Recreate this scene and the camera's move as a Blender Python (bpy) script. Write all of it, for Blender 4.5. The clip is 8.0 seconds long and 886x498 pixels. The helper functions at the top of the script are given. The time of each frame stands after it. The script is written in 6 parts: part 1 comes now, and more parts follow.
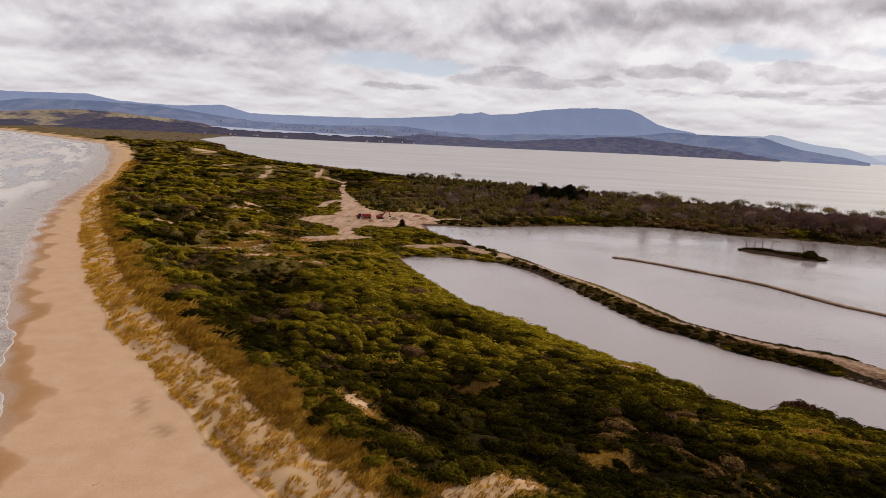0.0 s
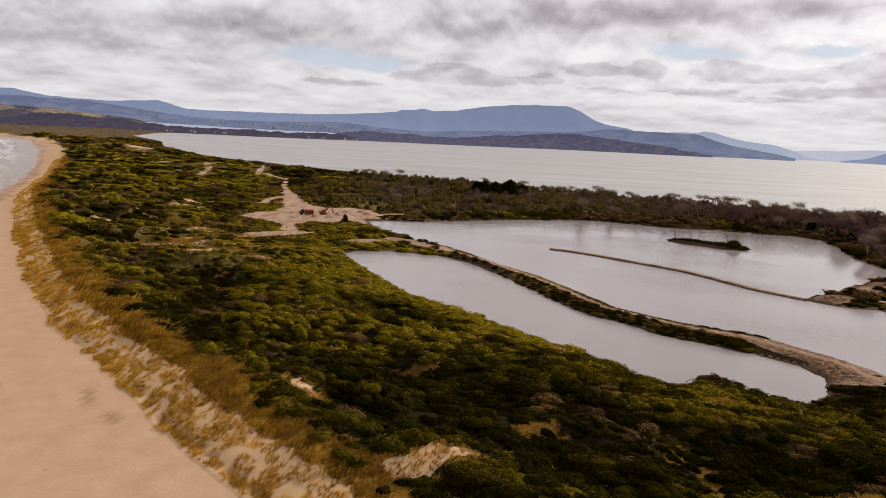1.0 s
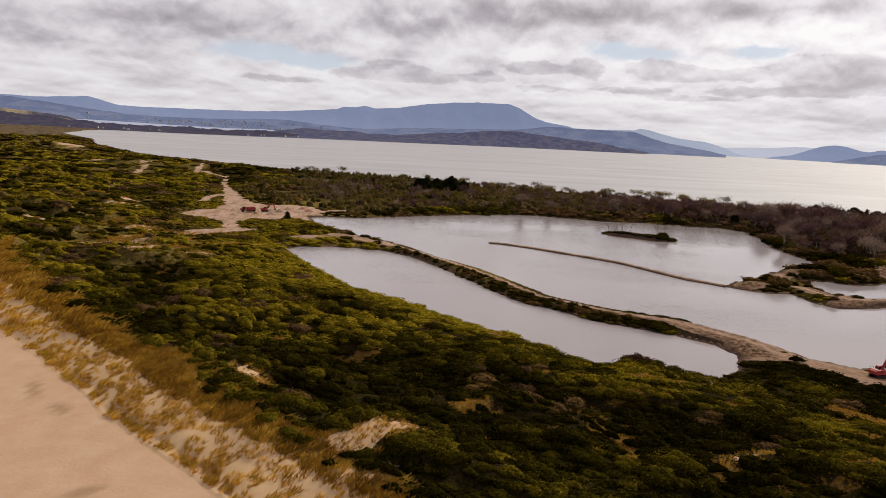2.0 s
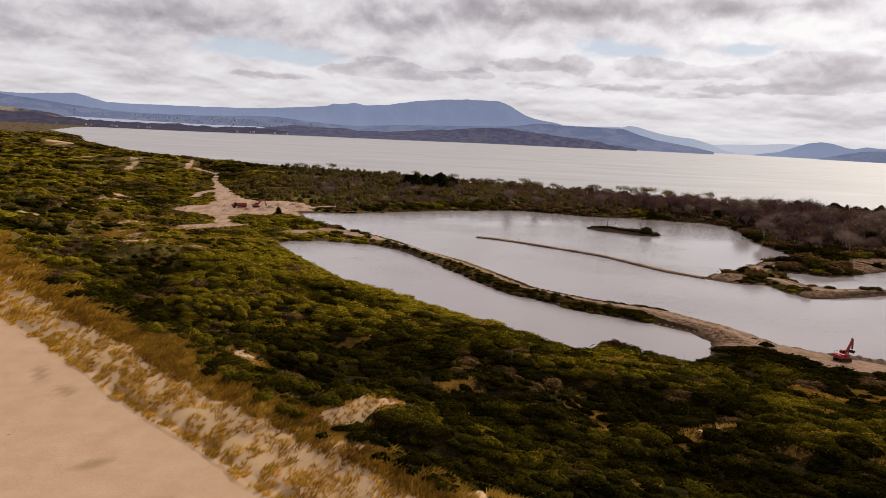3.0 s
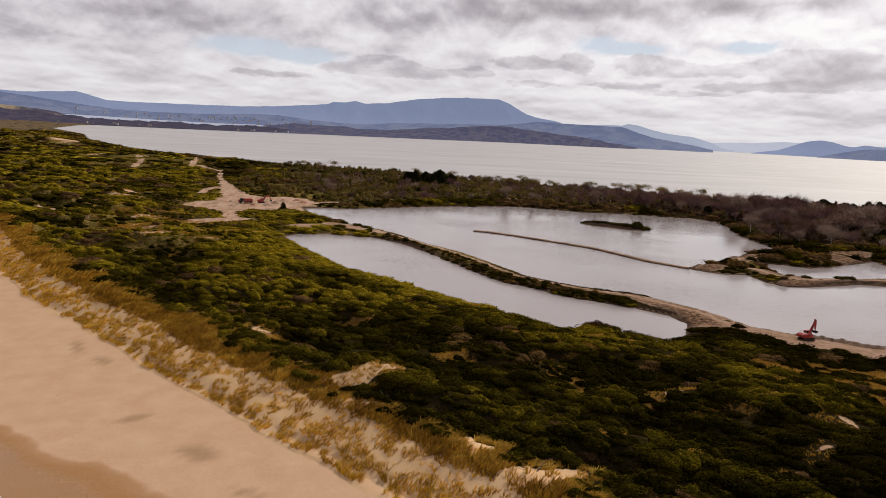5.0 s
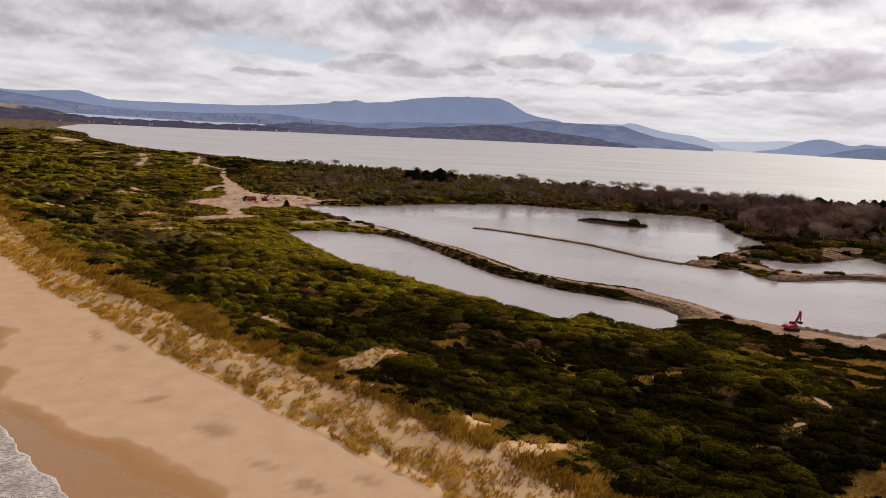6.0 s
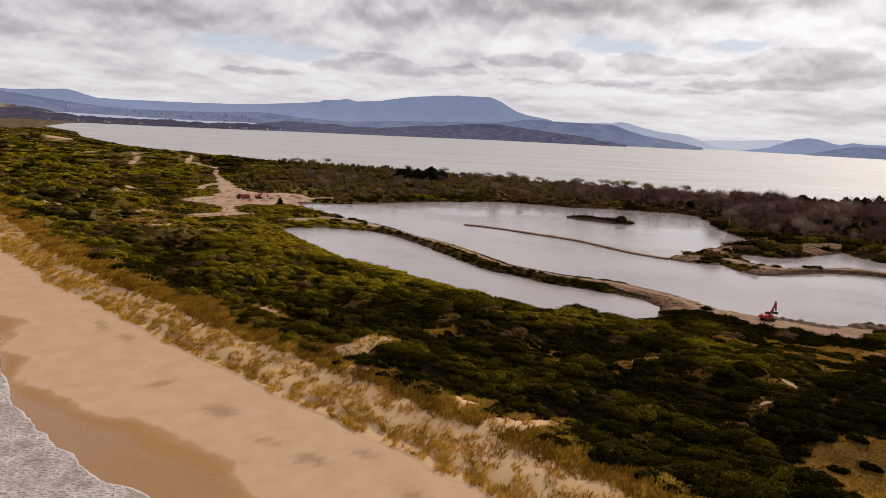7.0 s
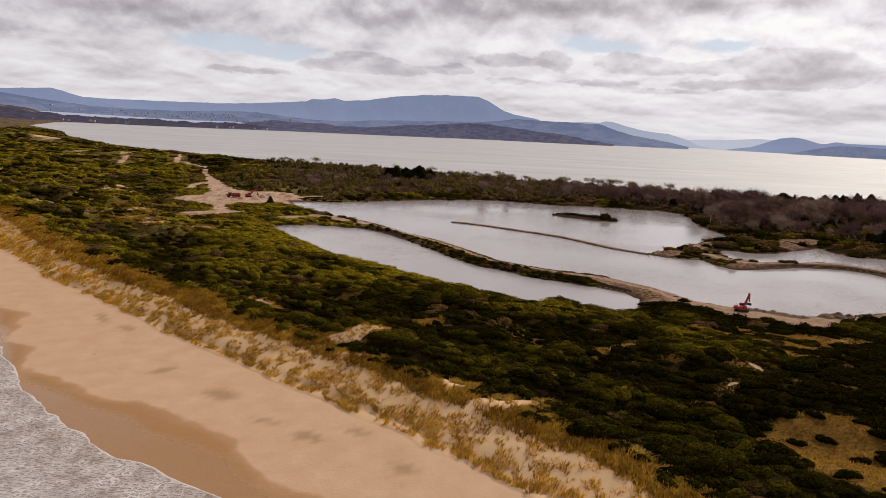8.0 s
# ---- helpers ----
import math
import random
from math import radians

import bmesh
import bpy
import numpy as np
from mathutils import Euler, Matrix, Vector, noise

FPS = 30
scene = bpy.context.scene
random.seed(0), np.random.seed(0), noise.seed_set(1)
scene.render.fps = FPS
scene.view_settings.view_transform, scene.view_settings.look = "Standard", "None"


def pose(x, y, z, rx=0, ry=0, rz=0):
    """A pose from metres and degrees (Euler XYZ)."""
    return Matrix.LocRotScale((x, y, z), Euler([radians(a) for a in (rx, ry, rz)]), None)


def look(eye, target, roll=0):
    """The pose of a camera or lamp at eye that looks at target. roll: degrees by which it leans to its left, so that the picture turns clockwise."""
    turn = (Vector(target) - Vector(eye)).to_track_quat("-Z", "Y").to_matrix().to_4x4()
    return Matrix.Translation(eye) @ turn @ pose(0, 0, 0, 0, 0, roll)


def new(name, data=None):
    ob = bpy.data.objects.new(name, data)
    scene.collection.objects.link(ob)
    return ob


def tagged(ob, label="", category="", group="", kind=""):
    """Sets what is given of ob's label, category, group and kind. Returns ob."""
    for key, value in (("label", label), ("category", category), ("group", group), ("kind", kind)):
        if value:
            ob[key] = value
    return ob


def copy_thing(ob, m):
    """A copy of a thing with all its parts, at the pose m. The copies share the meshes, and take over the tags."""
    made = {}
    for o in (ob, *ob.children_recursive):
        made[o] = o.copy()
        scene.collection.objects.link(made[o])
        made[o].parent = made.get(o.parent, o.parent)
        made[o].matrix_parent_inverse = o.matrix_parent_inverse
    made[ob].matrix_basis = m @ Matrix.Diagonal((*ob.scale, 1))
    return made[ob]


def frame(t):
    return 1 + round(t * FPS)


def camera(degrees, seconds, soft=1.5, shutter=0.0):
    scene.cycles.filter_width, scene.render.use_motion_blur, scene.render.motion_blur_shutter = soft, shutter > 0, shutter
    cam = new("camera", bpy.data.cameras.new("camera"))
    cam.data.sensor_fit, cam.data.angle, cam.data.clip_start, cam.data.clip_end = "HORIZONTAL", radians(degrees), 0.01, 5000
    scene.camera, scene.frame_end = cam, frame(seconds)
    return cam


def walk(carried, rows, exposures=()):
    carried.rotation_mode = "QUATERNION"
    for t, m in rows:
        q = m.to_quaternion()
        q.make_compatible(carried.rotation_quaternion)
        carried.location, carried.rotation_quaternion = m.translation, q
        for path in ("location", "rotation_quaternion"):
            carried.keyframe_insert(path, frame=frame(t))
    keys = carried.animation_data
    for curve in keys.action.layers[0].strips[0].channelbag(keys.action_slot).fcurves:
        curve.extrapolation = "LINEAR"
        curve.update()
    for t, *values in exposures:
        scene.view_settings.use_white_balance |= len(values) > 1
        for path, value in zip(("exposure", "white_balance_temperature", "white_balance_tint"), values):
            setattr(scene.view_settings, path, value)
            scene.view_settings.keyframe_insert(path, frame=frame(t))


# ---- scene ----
cam = camera(65.6, 8.0, soft=0.5)
# seconds, eye, a point ahead, lean
PATH = [
    (0.0, (-0.615, -0.503, 47.010), (-0.685, 1.469, 46.686), 2.93),
    (0.5, (-0.050, -3.698, 46.957), (-0.043, -1.725, 46.631), 2.93),
    (1.0, (0.468, -7.078, 46.873), (0.559, -5.106, 46.547), 2.93),
    (1.5, (0.799, -10.529, 46.832), (0.967, -8.563, 46.506), 2.93),
    (2.0, (0.927, -14.119, 46.808), (1.180, -12.162, 46.483), 2.93),
    (2.2, (0.920, -15.521, 46.793), (1.194, -13.568, 46.463), 2.93),
    (3.3, (0.770, -23.233, 46.710), (1.052, -21.281, 46.378), 2.93),
    (3.5, (0.723, -24.635, 46.695), (1.005, -22.683, 46.363), 2.93),
    (4.0, (0.446, -28.191, 46.654), (0.728, -26.240, 46.321), 2.93),
    (4.5, (0.116, -31.678, 46.677), (0.398, -29.727, 46.342), 2.93),
    (6.0, (-1.156, -42.419, 46.767), (-0.876, -40.468, 46.427), 2.93),
    (6.5, (-1.619, -45.930, 46.761), (-1.330, -43.980, 46.420), 2.93),
    (7.0, (-2.074, -49.502, 46.751), (-1.769, -47.555, 46.409), 2.93),
    (7.5, (-2.566, -53.034, 46.733), (-2.244, -51.090, 46.392), 2.93),
    (8.0, (-3.095, -56.540, 46.717), (-2.756, -54.599, 46.375), 2.93),
]
walk(cam, [(t, look(eye, target, roll)) for t, eye, target, roll in PATH], exposures=[(0.0, 0.0), (8.0, 0.0)])

# ---- sky and sun ----
SUN_AZ, SUN_EL = radians(46), radians(41)


def link(nt, a, b):
    nt.links.new(a, b)


def node(nt, kind, **values):
    n = nt.nodes.new(kind)
    for key, value in values.items():
        n.inputs[key].default_value = value
    return n


def mathn(nt, op, a, b=None, clamp=False):
    n = nt.nodes.new("ShaderNodeMath")
    n.operation, n.use_clamp = op, clamp
    for i, v in enumerate((a, b)):
        if v is None:
            continue
        if isinstance(v, (int, float)):
            n.inputs[i].default_value = v
        else:
            link(nt, v, n.inputs[i])
    return n.outputs[0]


def mixc(nt, fac, a, b, blend="MIX"):
    n = nt.nodes.new("ShaderNodeMix")
    n.data_type, n.blend_type = "RGBA", blend
    for socket, v in ((n.inputs[0], fac), (n.inputs[6], a), (n.inputs[7], b)):
        if isinstance(v, (int, float)):
            socket.default_value = v
        elif isinstance(v, tuple):
            socket.default_value = (*v, 1)
        else:
            link(nt, v, socket)
    return n.outputs[2]


def ramp(nt, fac, stops, smooth=False):
    n = nt.nodes.new("ShaderNodeValToRGB")
    if smooth:
        n.color_ramp.interpolation = "EASE"
    els = n.color_ramp.elements
    while len(els) < len(stops):
        els.new(0.5)
    for e, (p, c) in zip(els, stops):
        e.position = p
        e.color = (*c, 1) if isinstance(c, tuple) else (c, c, c, 1)
    link(nt, fac, n.inputs[0])
    return n.outputs[0]


def noisen(nt, vec, scale, detail=4.0, rough=0.55, distort=0.0):
    n = node(nt, "ShaderNodeTexNoise", Scale=scale, Detail=detail, Roughness=rough, Distortion=distort)
    if vec is not None:
        link(nt, vec, n.inputs["Vector"])
    return n.outputs["Fac"]


def mapped(nt, vec, scale=(1, 1, 1), loc=(0, 0, 0), rot=(0, 0, 0)):
    n = nt.nodes.new("ShaderNodeMapping")
    n.inputs["Scale"].default_value, n.inputs["Location"].default_value, n.inputs["Rotation"].default_value = scale, loc, rot
    link(nt, vec, n.inputs["Vector"])
    return n.outputs[0]


# broad thick cloud (+) and thin cloud (-): bearing, height in thousandths, half width, half height, weight
CLOUDS = [(-17, 128, 17, 3.0, 0.22), (-22, 92, 12, 1.8, 0.16), (14, 172, 15, 2.6, 0.26), (4, 152, 9, 1.8, 0.16), (32, 178, 10, 1.6, 0.12), (36.5, 150, 7, 5.0, -0.14), (28, 142, 4, 2.0, -0.10), (1, 122, 5, 2.0, -0.10), (12, 115, 8, 2.0, -0.08), (22, 105, 16, 3.5, -0.10), (24, 75, 16, 2.0, -0.06)]
# small heaped clouds that stand alone, and the gaps of blue, by the same first four numbers
CLOUDLETS = [(14, 100, 2.4, 0.9), (18.2, 101, 1.5, 1.3), (23.5, 101, 2.6, 1.6), (26, 98, 2.2, 1.1), (30.2, 98, 1.8, 1.0), (34.0, 106, 2.8, 2.0), (37.2, 104, 3.0, 1.8), (31, 76, 4.0, 0.6), (22, 74, 3.5, 0.55), (26, 66, 4.0, 0.4), (36, 80, 4.5, 0.8),
             (2.5, 88, 3.0, 1.5), (5.2, 80, 3.0, 0.9), (-0.5, 80, 2.6, 0.8), (15, 72, 2.5, 0.5), (-6, 66, 3.5, 0.5), (10, 84, 2.0, 0.7), (39.5, 96, 2.6, 1.2)]
GAPS = [(-7.5, 100, 4.2, 1.5), (-3.0, 93, 3.0, 1.0), (20, 127, 2.6, 1.3), (23, 123, 2.6, 0.9), (30.5, 127, 2.4, 0.7)]


def make_world():
    world = bpy.data.worlds.new("cloudy_sky")
    scene.world = world
    world.use_nodes = True
    nt = world.node_tree
    bg = nt.nodes["Background"]
    sky = nt.nodes.new("ShaderNodeTexSky")
    sky.sky_type, sky.sun_disc = "NISHITA", False
    sky.sun_elevation, sky.sun_rotation = SUN_EL, SUN_AZ
    sky.dust_density = 2.0
    co = nt.nodes.new("ShaderNodeTexCoord").outputs["Generated"]
    sep = nt.nodes.new("ShaderNodeSeparateXYZ")
    link(nt, co, sep.inputs[0])
    # bearing in degrees and height in thousandths, both over ten
    bearing = mathn(nt, "MULTIPLY", mathn(nt, "ARCTAN2", sep.outputs[0], sep.outputs[1]), 5.7296)
    flatway = mathn(nt, "SQRT", mathn(nt, "ADD", mathn(nt, "MULTIPLY", sep.outputs[0], sep.outputs[0]), mathn(nt, "MULTIPLY", sep.outputs[1], sep.outputs[1])))
    slope = mathn(nt, "MULTIPLY", mathn(nt, "DIVIDE", mathn(nt, "MAXIMUM", sep.outputs[2], 0.0), mathn(nt, "MAXIMUM", flatway, 0.05)), 100.0)
    com = nt.nodes.new("ShaderNodeCombineXYZ")
    link(nt, bearing, com.inputs[0]), link(nt, mathn(nt, "MULTIPLY", slope, 0.1), com.inputs[1])
    field = com.outputs[0]
    # the layer in perspective: rows of cloud crowd towards the horizon
    row = mathn(nt, "MULTIPLY", mathn(nt, "LOGARITHM", mathn(nt, "ADD", mathn(nt, "MULTIPLY", slope, 0.01), 0.025), 2.718), 3.0)
    col_x = mathn(nt, "MULTIPLY", bearing, 2.3)
    com2 = nt.nodes.new("ShaderNodeCombineXYZ")
    link(nt, col_x, com2.inputs[0]), link(nt, row, com2.inputs[1])
    layer = com2.outputs[0]

    def puffs(lift):
        base = mapped(nt, layer, loc=(3.1, 1.7 + lift, 0))
        big = noisen(nt, mapped(nt, base, scale=(0.55, 1.0, 1)), 0.6, 3, 0.5, 0.3)
        soft = noisen(nt, base, 1.0, 8, 0.52, 0.2)
        lumps = nt.nodes.new("ShaderNodeTexVoronoi")
        lumps.feature, lumps.normalize = "F1", True
        for key, v in (("Scale", 1.5), ("Detail", 4.0), ("Roughness", 0.55), ("Lacunarity", 2.2)):
            lumps.inputs[key].default_value = v
        wobble = nt.nodes.new("ShaderNodeVectorMath")
        wobble.operation = "MULTIPLY_ADD"
        n = node(nt, "ShaderNodeTexNoise", Scale=1.4, Detail=3.0, Roughness=0.5)
        link(nt, base, n.inputs["Vector"]), link(nt, n.outputs["Color"], wobble.inputs[0]), link(nt, base, wobble.inputs[2])
        wobble.inputs[1].default_value = (0.9, 0.6, 0)
        link(nt, wobble.outputs[0], lumps.inputs["Vector"])
        heads = mathn(nt, "SUBTRACT", 0.95, lumps.outputs["Distance"])
        return mathn(nt, "ADD", mathn(nt, "ADD", mathn(nt, "MULTIPLY", big, 0.42), mathn(nt, "MULTIPLY", soft, 0.38)), mathn(nt, "MULTIPLY", heads, 0.20))

    def ragged(scale, reach):
        """The sky's field with its outlines frayed by that reach."""
        wob = node(nt, "ShaderNodeTexNoise", Scale=scale, Detail=7.0, Roughness=0.58)
        link(nt, layer, wob.inputs["Vector"])
        n = nt.nodes.new("ShaderNodeVectorMath")
        n.operation = "MULTIPLY_ADD"
        link(nt, wob.outputs["Color"], n.inputs[0]), link(nt, field, n.inputs[2])
        n.inputs[1].default_value = (*reach, 0)
        return mapped(nt, n.outputs[0], loc=(-reach[0] / 2, -reach[1] / 2, 0))

    def ovals(listed, frayed):
        """The sum of soft ovals: bearing, height, half width, half height, weight."""
        total = None
        for az, el, wide, tall, *weight in listed:
            g = nt.nodes.new("ShaderNodeTexGradient")
            g.gradient_type = "QUADRATIC_SPHERE"
            k = (10.0 / wide / 1.6, 10.0 / tall / 1.6, 0)
            link(nt, mapped(nt, frayed, scale=(k[0], k[1], 0), loc=(-az / 10 * k[0], -el / 100 * k[1], 0)), g.inputs["Vector"])
            v = mathn(nt, "MULTIPLY", g.outputs["Fac"], weight[0] if weight else 1.0)
            total = v if total is None else mathn(nt, "ADD", total, v)
        return total

    raw, above = puffs(0.0), puffs(0.20)
    dens = mathn(nt, "ADD", raw, ovals(CLOUDS, ragged(1.6, (0.55, 0.28))))
    near_field = ragged(3.2, (0.30, 0.13))
    heaped = ramp(nt, mathn(nt, "ADD", ovals(CLOUDLETS, near_field), mathn(nt, "MULTIPLY", mathn(nt, "SUBTRACT", raw, 0.5), 0.7)), [(0.12, 0.0), (0.22, 0.75), (0.5, 1.0)])
    gap = ramp(nt, ovals(GAPS, ragged(1.7, (0.62, 0.22))), [(0.03, 0.0), (0.34, 0.85)])
    relief = mathn(nt, "SUBTRACT", raw, above)
    # thick cloud is grey underneath, its upper edge white
    grey = ramp(nt, dens, [(0.46, 0.0), (0.58, 0.55), (0.70, 1.0)])
    tone = mathn(nt, "ADD", mathn(nt, "SUBTRACT", 0.93, mathn(nt, "MULTIPLY", grey, 0.46)), mathn(nt, "MULTIPLY", relief, 3.0))
    tone = mathn(nt, "SUBTRACT", tone, mathn(nt, "MULTIPLY", heaped, 0.27))
    shade = ramp(nt, tone, [(0.25, (0.37, 0.345, 0.372)), (0.5, (0.55, 0.515, 0.548)), (0.75, (0.80, 0.765, 0.80)), (0.9, (0.91, 0.885, 0.91)), (1.0, (0.97, 0.95, 0.96))])
    cover = mathn(nt, "MULTIPLY", ramp(nt, dens, [(0.27, 0.0), (0.37, 1.0)]), mathn(nt, "SUBTRACT", 1.0, mathn(nt, "MULTIPLY", gap, mathn(nt, "SUBTRACT", 1.0, heaped))))
    # glow of the cloud round the hidden sun
    sunv = (math.sin(SUN_AZ) * math.cos(SUN_EL), math.cos(SUN_AZ) * math.cos(SUN_EL), math.sin(SUN_EL))
    dot = nt.nodes.new("ShaderNodeVectorMath")
    dot.operation = "DOT_PRODUCT"
    link(nt, co, dot.inputs[0])
    dot.inputs[1].default_value = sunv
    glow = ramp(nt, dot.outputs["Value"], [(0.66, 0.0), (0.86, 0.5), (1.0, 1.0)])
    lit = mixc(nt, 1.0, shade, mixc(nt, glow, (1.0, 1.0, 1.0), (1.35, 1.33, 1.31)), "MULTIPLY")
    clear = mixc(nt, 1.0, sky.outputs[0], (0.11, 0.115, 0.125), "MULTIPLY")
    clear = mixc(nt, 0.85, clear, (0.62, 0.70, 0.82))
    col = mixc(nt, cover, clear, lit)
    haze = ramp(nt, sep.outputs[2], [(0.0, 0.6), (0.04, 0.25), (0.12, 0.0)])
    col = mixc(nt, haze, col, (0.80, 0.775, 0.80))
    # unseen deck overhead and away from the sun: thick and grey, to cut fill light
    thick = ramp(nt, sep.outputs[2], [(0.17, 0.0), (0.45, 1.0)])
    away = ramp(nt, dot.outputs["Value"], [(-0.45, 1.0), (0.12, 0.0)])
    deck = mathn(nt, "MAXIMUM", mathn(nt, "MULTIPLY", thick, 0.8), mathn(nt, "MULTIPLY", away, 0.8))
    col = mixc(nt, deck, col, mixc(nt, 1.0, col, (0.27, 0.26, 0.255), "MULTIPLY"))
    link(nt, col, bg.inputs[0])
    bg.inputs[1].default_value = 0.885


make_world()
sun = new("sun", bpy.data.lights.new("sun", "SUN"))
sun.data.energy, sun.data.angle, sun.data.color = 3.05, radians(7), (1.0, 0.91, 0.77)
sun.matrix_world = look((math.sin(SUN_AZ) * math.cos(SUN_EL) * 100, math.cos(SUN_AZ) * math.cos(SUN_EL) * 100, math.sin(SUN_EL) * 100), (0, 0, 0))


# ---- the plan: lines and outlines in metres, water level at zero ----
TOE = [(420, -900), (190, -330), (85, -105), (46, -20), (24, 21), (14, 34), (-4, 55), (-33, 88), (-56, 116), (-81, 147), (-108, 187), (-139, 237), (-187, 320), (-225, 391),
       (-285, 536), (-348, 673), (-497, 972), (-678, 1294), (-818, 1434), (-1146, 1773), (-1700, 2300), (-3400, 3300)]
LAGOON = [(-1500, 4900), (-1120, 4300), (-1080, 3500), (-1010, 2750), (-828, 2062), (-600, 1640), (-457, 1270), (-331, 1035), (-250, 905), (-140, 800), (-70, 730), (-10, 680), (40, 650),
          (90, 625), (140, 595), (200, 555), (255, 512), (325, 484), (396, 460), (486, 450), (700, 420), (1200, 250), (1700, -900)]
POND_NEAR = [(-25, 256), (-17, 229), (-8, 210), (0, 192), (8, 181), (17, 170), (24, 161), (32, 149), (39, 142), (45, 132), (50, 125), (54, 122), (57, 123), (61, 125), (66, 123), (70, 118), (76, 114), (84, 120), (89, 129), (88, 137), (80, 146), (63, 159),
             (58, 168), (49, 177), (44, 190), (38, 207), (31, 227), (22, 247), (12, 259), (3, 262), (-8, 265), (-20, 265)]
POND_BIG = [(-11, 319), (5, 293), (22, 273), (34, 242), (45, 225), (53, 207), (61, 183), (68, 174), (81, 166), (90, 161), (97, 147), (104, 137), (107, 128), (116, 120), (122, 116), (126, 111),
            (133, 112), (144, 112), (161, 116), (200, 113), (245, 128), (206, 166), (205, 173), (200, 179), (183, 183), (159, 177), (150, 176), (146, 184), (147, 196), (139, 196), (134, 199),
            (129, 205), (134, 212), (148, 220), (156, 229), (163, 231), (174, 243), (182, 244), (195, 253), (203, 261), (202, 280), (206, 302)]
POND_BIG += [(219, 333), (226, 360), (216, 373), (202, 376), (175, 386), (148, 386), (133, 396), (111, 406), (89, 401), (60, 391), (25, 374), (0, 361), (-12, 362), (-24, 358), (-20, 338)]
POND_RIGHT = [(166, 220), (163, 206), (162, 195), (168, 190), (180, 189), (197, 191), (208, 185), (214, 175), (262, 148), (320, 180), (240, 204), (229, 210), (225, 219), (228, 231), (218, 226),
              (205, 220), (193, 214), (183, 212), (176, 218)]
SPIT = [(59, 289), (70, 284), (78, 276), (93, 261), (105, 248), (113, 231), (120, 216), (131, 205)]
ISLAND = [(130, 331), (133, 323), (142, 317), (147, 311), (156, 309), (164, 315), (160, 323), (150, 328), (143, 336), (135, 338)]
CLEARING = [(-119, 627), (-115, 631), (-99, 534), (-86, 494), (-73, 445), (-62, 417), (-51, 400), (-40, 411), (-25, 400), (-19, 382), (-17, 346), (-24, 337), (-33, 350), (-39, 338), (-51, 337), (-57, 325), (-52, 306), (-44, 300), (-54, 285),
            (-68, 279), (-72, 290), (-59, 303), (-63, 324), (-71, 334), (-88, 347), (-86, 368), (-75, 378), (-77, 405), (-95, 496)]
TRACKS = [[(-117, 620), (-128, 634), (-140, 650)], [(-144, 632), (-163, 744), (-152, 766)], [(-181, 588), (-209, 713), (-218, 756)], [(-91, 408), (-92, 444), (-88, 459)], [(-23, 377), (-4, 385)]]
# bare sand in the scrub: x, y, half length, half width, turn
PATCHES = [(-15, 98, 5.8, 1.8, -52), (3, 73.5, 5.6, 2.4, -8), (5.5, 71.5, 2.2, 0.9, 30), (9, 80, 1.3, 0.9, 20), (14, 79, 1.4, 0.7, 0), (3, 64.5, 3.2, 1.2, -25), (18.5, 51, 3.2, 1.8, -10), (26.5, 43, 5.5, 2.6, 5), (75, 54.5, 3.2, 1.8, -60),
           (66, 45, 1.5, 1.0, 0), (35, 136, 4.0, 1.8, -60), (-46, 137, 1.6, 0.8, 0), (56, 69, 5, 0.9, 0), (68, 65, 2, 0.8, 0), (-60, 206, 12, 2.5, 40), (-90, 238, 16, 4.0, -15), (-84, 262, 12, 3.0, -30),
           (-98, 308, 20, 3.5, -10), (-78, 280, 12, 3.0, 0), (-59, 266, 10, 2.4, 10), (-390, 1010, 45, 22, -30), (300, 366, 12, 4, 0), (285, 294, 14, 3, -10)]
PATCHES += [(302, 286, 8, 2.5, 0), (-120, 360, 12, 3, 10), (-135, 300, 10, 2.5, -30), (-150, 400, 14, 3, 20), (-45, 200, 6, 1.4, 10), (-110, 470, 12, 3, 30), (2, 400, 7, 1.8, 5), (26, 402, 5, 1.6, 5),
            (120, 84, 6, 1.3, -12), (118, 425, 10, 1.6, -20), (146, 398, 8, 1.3, 10), (182, 404, 10, 1.3, 12), (-250, 700, 18, 6, 20)]
PATCHES += [(-93, 247, 9, 3.5, 10), (-77, 246, 8, 3, -15), (-53, 217, 5, 4, 50), (-129, 384, 14, 6, 0), (-93, 284, 12, 3, 20), (-50, 242, 7, 3.5, 0), (-39, 252, 8, 3, 0)]
PATCHES += [(-99, 284, 8, 1.4, 5), (-64, 230, 7, 1.5, 10), (-131, 354, 8, 1.6, 0), (-350, 935, 60, 9, -38), (-395, 985, 50, 7, -35), (-80, 251, 7, 1.4, 0), (-107, 269, 4, 2.0, 0)]
EARTHS = [(94, 131, 6, 9, -20), (210, 229, 17, 6, -25), (200, 270, 6, 4, 0), (222, 240, 12, 5, 0), (-18, 279, 9, 7, 0), (-2, 286, 12, 6, -40), (8, 274, 10, 5, -45), (139, 206, 9, 5, 30), (152, 218, 7, 4, 40), (156, 180, 9, 3.5, 10), (170, 232, 9, 5, 20), (200, 256, 8, 6, 0)]
# damp stains on the dry beach
STAINS = [(-32, 70, 2.6, 1.1, 30), (-20, 58, 3.4, 1.7, -30), (-5, 41, 2.8, 1.2, -40), (2, 42, 2.4, 1.0, -30), (-12, 47, 2.2, 0.8, -40), (-45, 96, 3.0, 1.0, -50), (8, 30, 2.5, 1.0, -40), (-52, 104, 4, 1, -60)]
